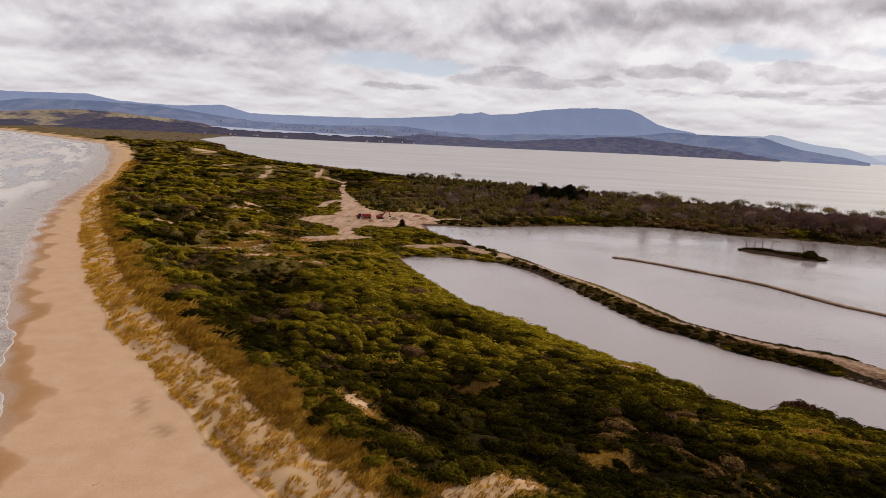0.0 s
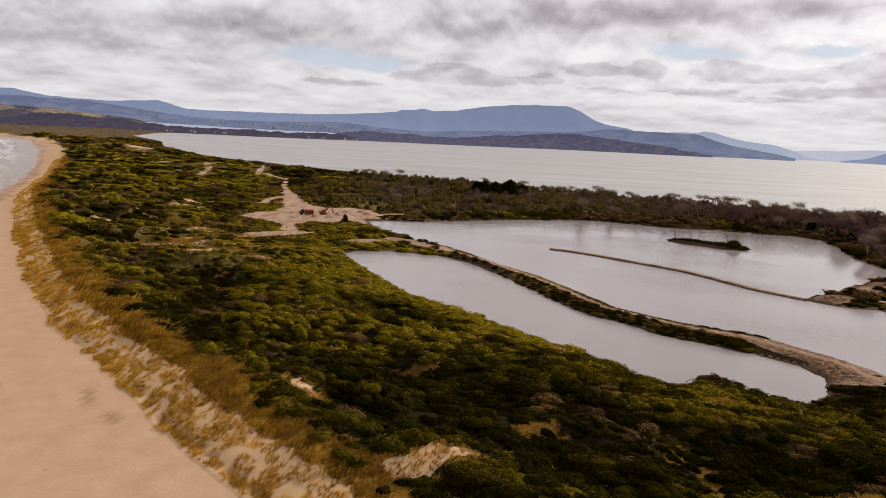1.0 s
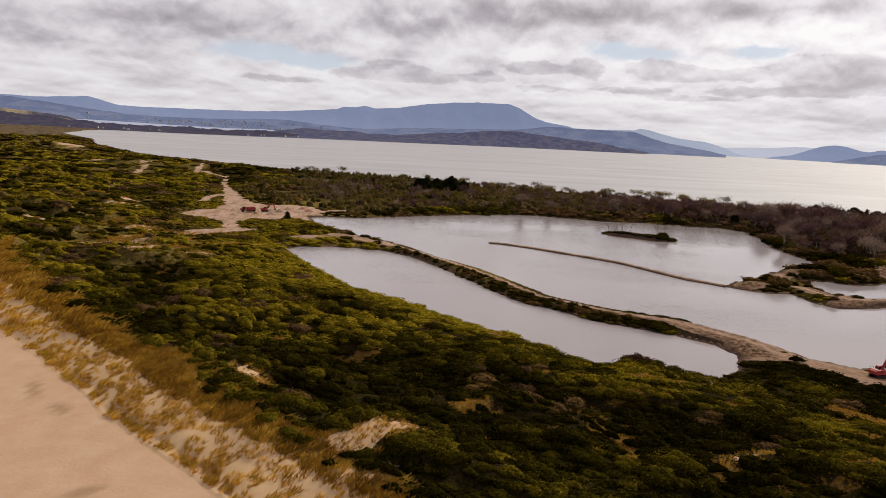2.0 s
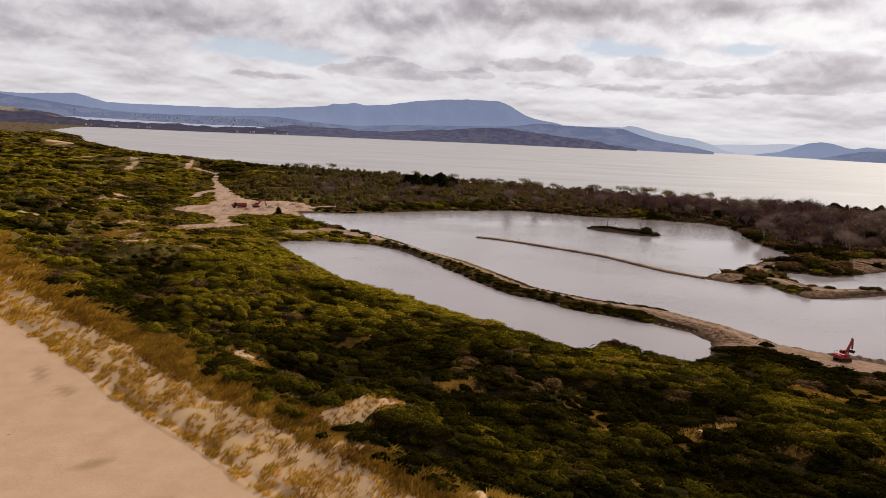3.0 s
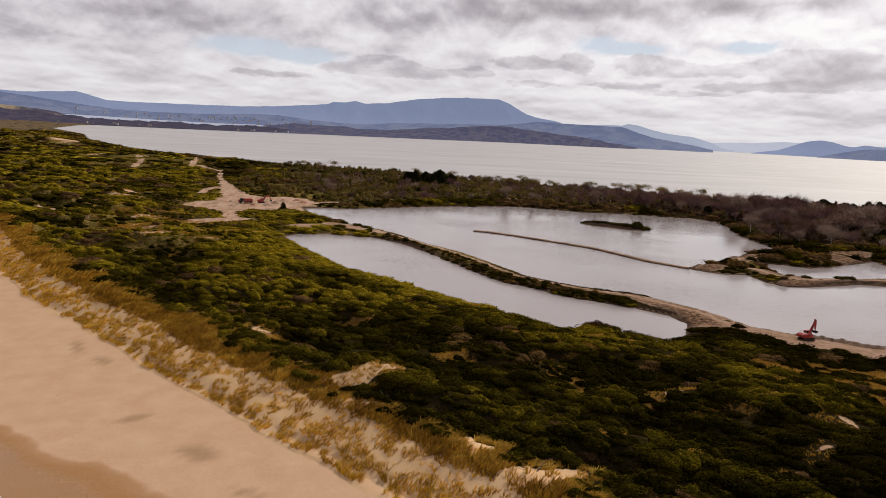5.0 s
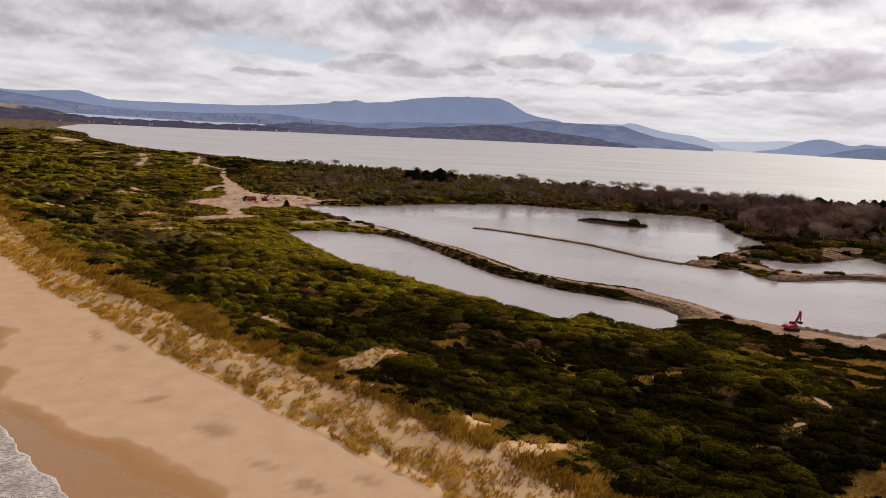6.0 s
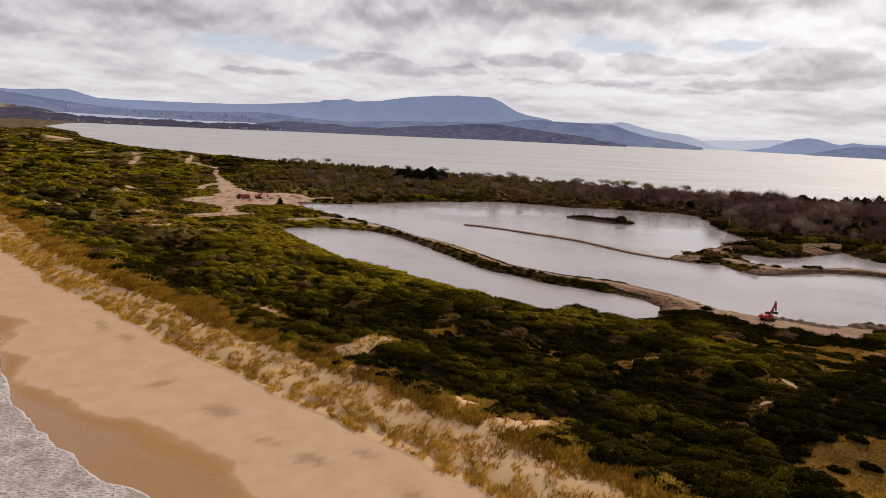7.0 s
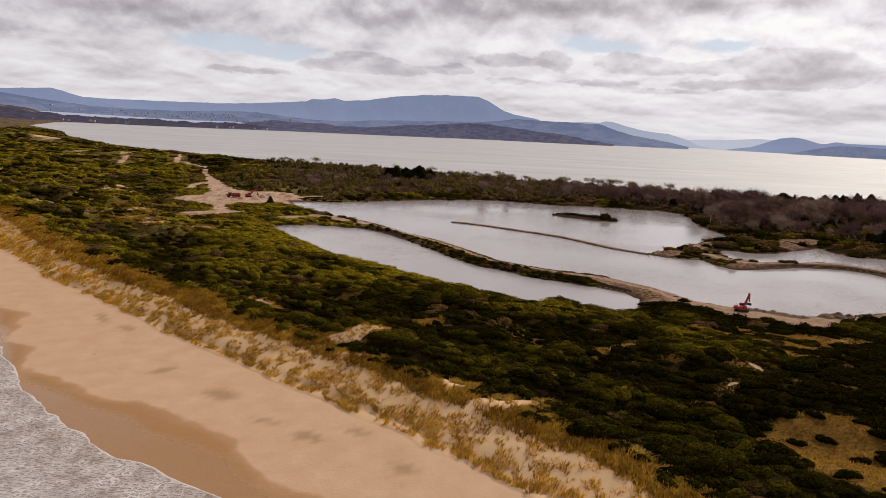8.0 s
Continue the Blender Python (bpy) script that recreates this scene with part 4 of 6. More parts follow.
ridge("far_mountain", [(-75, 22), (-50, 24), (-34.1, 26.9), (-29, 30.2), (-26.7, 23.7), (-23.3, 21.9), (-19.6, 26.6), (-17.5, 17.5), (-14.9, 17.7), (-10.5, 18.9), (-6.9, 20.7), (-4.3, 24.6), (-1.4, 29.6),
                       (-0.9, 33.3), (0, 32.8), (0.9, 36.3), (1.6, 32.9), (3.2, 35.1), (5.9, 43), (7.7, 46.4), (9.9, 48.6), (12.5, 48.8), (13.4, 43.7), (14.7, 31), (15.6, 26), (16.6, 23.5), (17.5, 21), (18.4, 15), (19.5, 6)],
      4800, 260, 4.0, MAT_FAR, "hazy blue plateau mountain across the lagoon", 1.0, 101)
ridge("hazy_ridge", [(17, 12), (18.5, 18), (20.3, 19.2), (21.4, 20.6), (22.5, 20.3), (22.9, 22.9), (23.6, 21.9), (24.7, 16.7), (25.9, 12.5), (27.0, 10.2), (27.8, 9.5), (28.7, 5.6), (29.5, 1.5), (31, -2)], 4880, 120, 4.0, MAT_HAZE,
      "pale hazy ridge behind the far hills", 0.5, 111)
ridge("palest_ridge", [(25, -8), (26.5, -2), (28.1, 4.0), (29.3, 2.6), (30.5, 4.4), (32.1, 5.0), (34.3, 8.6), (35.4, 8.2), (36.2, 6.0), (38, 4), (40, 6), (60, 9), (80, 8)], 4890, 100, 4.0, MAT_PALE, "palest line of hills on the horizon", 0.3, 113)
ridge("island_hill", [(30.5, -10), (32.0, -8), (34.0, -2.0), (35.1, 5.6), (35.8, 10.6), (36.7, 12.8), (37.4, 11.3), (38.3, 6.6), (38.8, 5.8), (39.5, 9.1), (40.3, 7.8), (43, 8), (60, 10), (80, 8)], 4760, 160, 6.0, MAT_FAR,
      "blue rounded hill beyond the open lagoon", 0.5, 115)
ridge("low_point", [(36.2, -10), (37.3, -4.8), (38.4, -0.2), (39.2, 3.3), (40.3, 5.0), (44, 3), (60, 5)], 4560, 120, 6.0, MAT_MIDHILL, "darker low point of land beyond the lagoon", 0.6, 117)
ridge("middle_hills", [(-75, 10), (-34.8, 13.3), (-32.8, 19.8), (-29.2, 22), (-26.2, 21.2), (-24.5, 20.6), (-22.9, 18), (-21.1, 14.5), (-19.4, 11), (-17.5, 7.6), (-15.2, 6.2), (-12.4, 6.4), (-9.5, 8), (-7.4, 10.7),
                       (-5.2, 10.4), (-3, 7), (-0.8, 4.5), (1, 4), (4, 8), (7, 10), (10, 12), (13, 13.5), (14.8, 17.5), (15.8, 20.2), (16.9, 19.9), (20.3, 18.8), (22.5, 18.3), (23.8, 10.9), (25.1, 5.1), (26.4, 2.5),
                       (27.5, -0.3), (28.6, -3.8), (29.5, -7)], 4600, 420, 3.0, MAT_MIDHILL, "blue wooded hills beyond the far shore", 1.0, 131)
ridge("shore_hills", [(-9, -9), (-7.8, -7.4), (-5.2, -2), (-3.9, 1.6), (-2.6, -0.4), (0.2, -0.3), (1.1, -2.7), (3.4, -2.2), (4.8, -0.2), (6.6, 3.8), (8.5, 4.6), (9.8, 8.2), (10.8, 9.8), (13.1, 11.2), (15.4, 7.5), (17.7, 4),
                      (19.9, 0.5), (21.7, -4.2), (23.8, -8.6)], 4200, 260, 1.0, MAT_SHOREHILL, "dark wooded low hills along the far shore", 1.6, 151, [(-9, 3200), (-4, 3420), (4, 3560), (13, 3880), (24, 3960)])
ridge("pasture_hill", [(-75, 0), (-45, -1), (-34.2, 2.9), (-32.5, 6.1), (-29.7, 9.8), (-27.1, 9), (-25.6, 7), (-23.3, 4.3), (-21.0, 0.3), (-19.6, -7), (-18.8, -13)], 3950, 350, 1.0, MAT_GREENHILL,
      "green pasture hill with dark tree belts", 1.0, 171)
# a raised strip whose water sheen is painted as glow
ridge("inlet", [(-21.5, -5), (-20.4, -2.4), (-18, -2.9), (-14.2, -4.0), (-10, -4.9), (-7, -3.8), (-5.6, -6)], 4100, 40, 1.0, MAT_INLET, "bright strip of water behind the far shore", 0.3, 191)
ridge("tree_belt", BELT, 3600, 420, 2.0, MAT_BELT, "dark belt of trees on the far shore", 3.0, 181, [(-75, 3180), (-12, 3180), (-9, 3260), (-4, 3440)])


# ---- plants ----
RNG = np.random.default_rng(7)


def shrub_shape(seed, puffs, leaves, size, tall=0.75, around=12, rings=5):
    """A bush one metre in radius: a lumpy body of packed foliage under loose leaves. Returns points, triangles and each point's leaf number."""
    rng = np.random.default_rng(seed)
    pz, pa = rng.random(puffs) ** 0.8, rng.random(puffs) * 2 * np.pi
    ph = np.sqrt(1 - pz ** 2 * 0.95)
    way = np.stack([ph * np.cos(pa), ph * np.sin(pa), pz], 1)
    way /= np.linalg.norm(way, axis=1, keepdims=True)
    swell = 0.7 + 0.6 * rng.random(puffs)
    az, el = np.linspace(0, 2 * np.pi, around, endpoint=False), np.linspace(-0.25, 1.3, rings)
    A, E = np.meshgrid(az, el)
    A = A + (np.arange(rings) % 2)[:, None] * np.pi / around
    d = np.stack([np.cos(E) * np.cos(A), np.cos(E) * np.sin(A), np.sin(E)], 2).reshape(-1, 3)
    d = np.vstack([d, [[0, 0, 1]]])
    near = np.exp(-((1 - d @ way.T) / 0.09)) * swell[None]
    core = d * (0.70 + 0.26 * near.max(1) + 0.07 * rng.random(len(d)))[:, None] * (0.92 + 0.16 * np.sin(3 * np.arctan2(d[:, 1], d[:, 0]) + seed))[:, None]
    core[:, 2] *= tall
    tris = []
    for i in range(rings - 1):
        for j in range(around):
            p, q = i * around + j, i * around + (j + 1) % around
            tris += [(p, q, q + around), (p, q + around, p + around)]
    top = len(core) - 1
    tris += [(top - around + j, top - around + (j + 1) % around, top) for j in range(around)]
    n = puffs * leaves
    which = np.repeat(np.arange(puffs), leaves)
    out = way[which] + rng.normal(size=(n, 3)) * 0.30
    out /= np.linalg.norm(out, axis=1, keepdims=True)
    lift = (np.exp(-((1 - out @ way.T) / 0.09)) * swell[None]).max(1)
    pos = out * (0.73 + 0.26 * lift + 0.12 * rng.random(n))[:, None]
    nrm = out + rng.normal(size=(n, 3)) * 0.45
    nrm /= np.linalg.norm(nrm, axis=1, keepdims=True)
    t1 = np.cross(nrm, rng.normal(size=(n, 3)))
    t1 /= np.linalg.norm(t1, axis=1, keepdims=True)
    t2 = np.cross(nrm, t1)
    s = size * (0.6 + 0.8 * rng.random((n, 1)))
    leaf = np.stack([pos + t1 * s, pos - t1 * s * 0.55 + t2 * s * 0.75, pos - t1 * s * 0.55 - t2 * s * 0.75], 1).reshape(-1, 3)
    leaf[:, 2] *= tall
    lt = np.arange(n * 3).reshape(-1, 3) + len(core)
    # body numbered darker than the loose leaves: shade inside the bush, painted in
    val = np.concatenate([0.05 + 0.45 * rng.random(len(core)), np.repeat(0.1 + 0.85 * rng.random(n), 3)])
    return np.vstack([core, leaf]), np.vstack([np.array(tris), lt]), val


def tuft_shape(seed, blades, spread=0.45, height=0.75, lean=(0.35, 0.22), width=0.035):
    """A tuft of arching grass blades, all leaning one way with the wind."""
    rng = np.random.default_rng(seed)
    a, r = rng.random(blades) * 2 * np.pi, spread * np.sqrt(rng.random(blades))
    root = np.stack([r * np.cos(a), r * np.sin(a), np.zeros(blades) - 0.05], 1)
    h = height * (0.55 + 0.6 * rng.random(blades))
    out = np.stack([np.cos(a) * 0.35 + lean[0] * 1.4, np.sin(a) * 0.35 + lean[1] * 1.4, np.ones(blades)], 1) * h[:, None] * 0.55
    mid = root + out
    tip = mid + np.stack([out[:, 0] * 1.5, out[:, 1] * 1.5, out[:, 2] * 0.35], 1)
    side = np.stack([-np.sin(a), np.cos(a), np.zeros(blades)], 1) * width * (0.7 + 0.7 * rng.random((blades, 1)))
    v = np.stack([root - side, root + side, mid + side * 0.8, mid - side * 0.8, tip], 1).reshape(-1, 3)
    b = np.arange(blades)[:, None] * 5
    t = np.concatenate([b + [0, 1, 2], b + [0, 2, 3], b + [3, 2, 4]])
    return v, t, np.repeat(rng.random(blades), 5)


def scatter(name, shapes, x, y, z, radius, height, plant, mat, label, category):
    """Joins many plants, each one of the given shapes, into one object of uncounted stuff."""
    n = len(x)
    if not n:
        return None
    pick, turn = RNG.integers(0, len(shapes), n), RNG.random(n) * 2 * np.pi
    vs, fs, leaf, hue, base = [], [], [], [], 0
    for k, (v, t, val) in enumerate(shapes):
        m = np.where(pick == k)[0]
        if not len(m):
            continue
        c, s = np.cos(turn[m])[:, None], np.sin(turn[m])[:, None]
        stretch = (1.0, 1.0)
        if category == "scrub":
            bent = -0.53 + (turn[m] - np.pi) * 0.16 + np.where(turn[m] > np.pi, np.pi, 0)
            c, s, stretch = np.cos(bent)[:, None], np.sin(bent)[:, None], (1.5, 0.85)
        if category == "dune grass":
            c, s = np.cos(turn[m] * 0.1)[:, None], np.sin(turn[m] * 0.1)[:, None]
        lx, ly = v[None, :, 0] * stretch[0], v[None, :, 1] * stretch[1]
        px = (lx * c - ly * s) * radius[m][:, None] + x[m][:, None]
        py = (lx * s + ly * c) * radius[m][:, None] + y[m][:, None]
        pz = v[None, :, 2] * height[m][:, None] + z[m][:, None]
        vs.append(np.stack([px, py, pz], 2).reshape(-1, 3))
        fs.append((t[None] + (np.arange(len(m)) * len(v))[:, None, None]).reshape(-1, 3) + base)
        leaf.append(np.tile(val, len(m)))
        hue.append(np.repeat(plant[m], len(v)))
        base += len(m) * len(v)
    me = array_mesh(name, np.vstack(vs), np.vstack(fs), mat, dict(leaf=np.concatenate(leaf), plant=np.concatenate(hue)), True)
    return tagged(new(name, me), label, category, kind="stuff")


def jittered(x0, x1, y0, y1, step):
    gx, gy = np.meshgrid(np.arange(x0, x1, step), np.arange(y0, y1, step))
    gx, gy = gx.ravel(), gy.ravel()
    return gx + (RNG.random(gx.shape) - 0.5) * step * 0.95, gy + (RNG.random(gx.shape) - 0.5) * step * 0.95


def wood_cover(pl):
    """1 where the tall scrub and the trees of the lagoon shore stand."""
    x, y = pl["x"], pl["y"]
    south = np.interp(x, [-100, -40, 0, 60, 130, 200, 215, 260, 450], [450, 415, 372, 395, 410, 340, 268, 226, 220])
    w = smooth(x, -95, -35) * smooth(pl["big"], 11 - 6 * smooth(x, 180, 215), 14 - 6 * smooth(x, 180, 215)) * smooth(pl["right"], 7, 10) * smooth(y - south, 0, 8)
    glades = blobs(x, y, [(300, 354, 17, 13, 0), (287, 283, 17, 12, 0), (304, 275, 11, 10, 0), (214, 232, 16, 8, -20)], 0.4)
    return w * smooth(pl["lag"], 2, 5) * smooth(pl["clearing"], 3, 9) * (1 - glades)


def scrub_cover(pl):
    """How likely a bush grows: none on sand, water, tracks and trodden banks."""
    x, y = pl["x"], pl["y"]
    edge = (fbm(x, y, 7, 81) - 0.5) * 4 - 3.2 * smooth(y, 78, 108)
    c = smooth(pl["toe"] + edge, 11.0, 13.0) * smooth(pl["pond"], 0.5, 1.6) * smooth(pl["lag"], 2, 6)
    around = blobs(x, y, [(a, b, l + 1.0, w + 0.8, e) for a, b, l, w, e in PATCHES])
    c = c * (1 - smooth(pl["sand"], 0.12, 0.4)) * (1 - (0.85 - 0.65 * smooth(y, 160, 190)) * smooth(around, 0.35, 0.6)) * (1 - (0.55 - 0.35 * smooth(y, 160, 190)) * smooth(pl["gold"], 0.35, 0.6)) * (1 - 0.82 * smooth(blobs(x, y, MEADOWS, 0.7), 0.2, 0.8)) * smooth(pl["clearing"], 0.8, 2.8) * smooth(pl["track"], 2.2, 4.5) * (1 - smooth(blobs(x, y, EARTHS, 0.4), 0.3, 0.6))
    bankc = np.clip(pl["bank"], 0, 1)
    side = np.where(x < 140, smooth(y, 160, 175) * smooth(pl["big"] - pl["near"], 0.5, 2.5) * (0.6 - 0.45 * smooth(y, 205, 240)) + 0.02, 0.14)
    c = c * (1 - bankc * (1 - side))
    c = np.where(pl["island"] < 4, 0, c) * (1 - blobs(x, y, [(112, 109, 9, 5, -10), (128, 106, 12, 4, -5)], 0.4))
    c = c * (1 - wood_cover(pl))
    c = np.where(pl["spit"] < 5, 0, c) * (1 - 0.97 * smooth(pl["strand"], 0.3, 0.6))
    gaps = fbm(x, y, 13, 83)
    thin = 1 - 0.2 * smooth(y, 150, 230) * (1 - smooth(pl["toe"], 190, 260)) * smooth(fbm(x, y, 20, 85), 0.38, 0.55)
    return c * (1 - 0.3 * smooth(gaps, 0.62, 0.70)) * 0.95 * thin


def scrub_hue(pl):
    """0 dark green, 0.6 olive, 0.8 yellow-green, from 0.9 brown."""
    x, y = pl["x"], pl["y"]
    h = 0.09 + 0.07 * smooth(y, 50, 70) * (1 - smooth(y, 105, 130)) + 0.75 * smooth(fbm(x, y, 26, 91), 0.3, 0.75) * 0.75 + (RNG.random(x.shape) - 0.5) * 0.40
    h = h + 0.80 * (1 - smooth(pl["near"], 8, 34)) * smooth(y, 115, 165) * smooth(pl["big"], 14, 24) - 0.3 * smooth(y, 335, 350) * smooth(x, -30, -10) - 0.25 * (pl["bank"] >= 0.1)
    h = h + (0.28 + 0.6 * (fbm(x, y, 16, 93) - 0.5)) * smooth(y, 160, 270) * (1 - smooth(pl["toe"], 130, 200))
    h = h + 0.11 * smooth(y, 105, 130) * (1 - smooth(y, 190, 250))
    # some terms darken the nearest scrub: the lens's dim edge painted into the hue
    h = h - 0.12 * smooth(x, 28, 50) * (1 - smooth(y, 40, 80)) - 0.35 * smooth(x, 120, 150) * smooth(y, 170, 200) - 0.10 * (1 - smooth(y - 0.3 * x, 75, 130)) - 0.3 * smooth(x, 14, 30) * (1 - smooth(y, 22, 45)) - 0.12 * (1 - smooth(y, 35, 60)) - 0.24 * smooth(x, 32, 60) * (1 - smooth(y, 112, 132))
    # crests yellower and lighter, hollows darker: sunlit tops painted into the hue
    h = np.clip(h + 0.62 * (pl["crest"] - 0.48) * (1 - 0.65 * smooth(x, 22, 36) * (1 - smooth(y, 42, 66))), 0.0, 0.8)
    h = np.where(RNG.random(x.shape) < 0.24, h * 0.35, h)
    h = np.maximum(h, (0.62 + 0.18 * RNG.random(x.shape)) * (1 - smooth(pl["near"] + (fbm(x, y, 9, 99) - 0.5) * 10, 7, 13)) * smooth(y, 122, 150) * smooth(pl["big"], 14, 20))
    brown = fbm(x, y, 15, 95) + 0.10 * smooth(pl["toe"], 120, 220) + 0.06 * smooth(x, 70, 110)
    h = np.clip(h + 0.2 * (1 - smooth(pl["big"], 10, 15)) * smooth(x, 60, 90) * smooth(y, 365, 380), 0.02, 0.8)
    brown = np.where(blobs(x, y, BROWNS, 0.6) > 0.5, 0.675, np.where(y < 160, np.minimum(brown, 0.64), brown))
    return np.where(brown + (RNG.random(x.shape) - 0.5) * 0.12 > 0.695, 0.88 + 0.12 * RNG.random(x.shape), h)


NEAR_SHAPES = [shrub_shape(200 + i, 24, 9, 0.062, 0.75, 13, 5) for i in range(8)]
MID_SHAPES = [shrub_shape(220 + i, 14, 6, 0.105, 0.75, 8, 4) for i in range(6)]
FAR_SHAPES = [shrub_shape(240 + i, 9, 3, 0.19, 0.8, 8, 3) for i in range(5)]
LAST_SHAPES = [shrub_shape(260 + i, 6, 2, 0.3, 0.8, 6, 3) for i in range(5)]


def shrub_mesh(shape):
    v, t, val = shape
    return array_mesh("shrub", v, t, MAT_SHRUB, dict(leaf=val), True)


def make_scrub():
    shapes = (NEAR_SHAPES, MID_SHAPES, FAR_SHAPES, LAST_SHAPES)
    bands = [(0, 128, 1.9, (-60, 175, -35, 130)), (128, 270, 2.2, (-150, 240, 0, 250)), (270, 620, 4.4, (-330, 420, 60, 620)), (620, 1700, 8.5, (-900, 300, 500, 1700))]
    singles = [shrub_mesh(s) for s in NEAR_SHAPES]
    for k, (d0, d1, step, box) in enumerate(bands):
        x, y = jittered(*box, step)
        far = np.hypot(x - 12, y + 22)
        m = (far >= d0) & (far < d1)
        pl = plan(x[m], y[m])
        keep = RNG.random(len(pl["x"])) < scrub_cover(pl)
        pl = {key: v[keep] for key, v in pl.items()}
        n = len(pl["x"])
        big = 0.75 + 0.55 * fbm(pl["x"], pl["y"], 8, 97) + 0.25 * RNG.random(n)
        low = np.where(pl["bank"] > 0.3, 0.5, 1.0) * np.where((pl["near"] < 12) & (pl["bank"] < 0.2) & (pl["y"] > 128), 1.0, 0.55 + 0.45 * smooth(pl["pond"], 2, 9))
        low = low * (0.38 + 0.62 * smooth(pl["clearing"], 4, 30)) * (0.5 + 0.5 * smooth(pl["track"], 6, 24))
        open_dune = smooth(blobs(pl["x"], pl["y"], [(a, b - 0.35 * w, l + 8, w + 8, e) for a, b, l, w, e in PATCHES if b > 180]), 0.2, 0.6)
        low = low * (1 - 0.25 * open_dune)
        lump = RNG.random(n) < (0.16 if k < 2 else 0.3)
        radius = step * np.where(k == 0, 0.60, 0.64) * big * low * np.where(lump, 1.75, 1.0)
        radius = np.where(pl["bank"] > 0.3, np.minimum(radius, 1.5), radius)
        height = np.minimum(radius, 2.6) * (0.6 + 0.45 * RNG.random(n)) * (1.0 + 0.5 * smooth(pl["toe"], 120, 200)) * low * (1 - 0.35 * (1 - smooth(pl["near"], 10, 22)) * smooth(pl["y"], 122, 140))
        hue = scrub_hue(pl)
        z = pl["z"] - 0.10
        if k == 0:
            order = np.argsort(np.hypot(pl["x"] - 34, pl["y"] - 26))
            first, rest = order[:280], order[280:]
            for i in first:
                ob = new("shrub", singles[int(RNG.integers(0, len(singles)))])
                ob.matrix_world = Matrix.LocRotScale((pl["x"][i], pl["y"][i], z[i]), Euler((0, 0, -0.53 + RNG.normal() * 0.4 + (3.14 if RNG.random() < 0.5 else 0))), (radius[i] * 1.5, radius[i] * 0.85, height[i]))
                tagged(ob, "low wind-clipped coastal shrub with dense dark green leaves", "shrub", "dune shrubs")
        else:
            rest = np.arange(n)
        # the land behind and beside the way is grown with the plainer bushes
        aside = (pl["y"][rest] < 6) | (pl["x"][rest] > 20 + 0.9 * (pl["y"][rest] + 56))
        for use, picked in ((shapes[k], rest[~aside]), (shapes[min(k + 1, 3)], rest[aside])):
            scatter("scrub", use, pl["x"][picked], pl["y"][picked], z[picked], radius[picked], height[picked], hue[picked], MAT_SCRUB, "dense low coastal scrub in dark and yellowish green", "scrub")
    # low bushes that close in on the clearing
    x, y = jittered(-190, 10, 240, 640, 1.9)
    m = area_distance(x, y, CLEARING) < 26
    pl = plan(x[m], y[m])
    keep = (pl["clearing"] < 24) & (RNG.random(len(pl["x"])) < 0.8 * scrub_cover(pl))
    pl = {key: v[keep] for key, v in pl.items()}
    n = len(pl["x"])
    radius = 0.8 + 0.6 * RNG.random(n)
    scatter("scrub", FAR_SHAPES, pl["x"], pl["y"], pl["z"] - 0.08, radius, radius * (0.5 + 0.4 * RNG.random(n)), scrub_hue(pl), MAT_SCRUB, "low olive scrub round the sandy clearing", "scrub")


make_scrub()

TUFTS = [tuft_shape(300 + i, 13, 0.34, 0.95, width=0.058) for i in range(6)]
TUFTS_FAR = [tuft_shape(320 + i, 11, height=0.85, width=0.08) for i in range(4)]


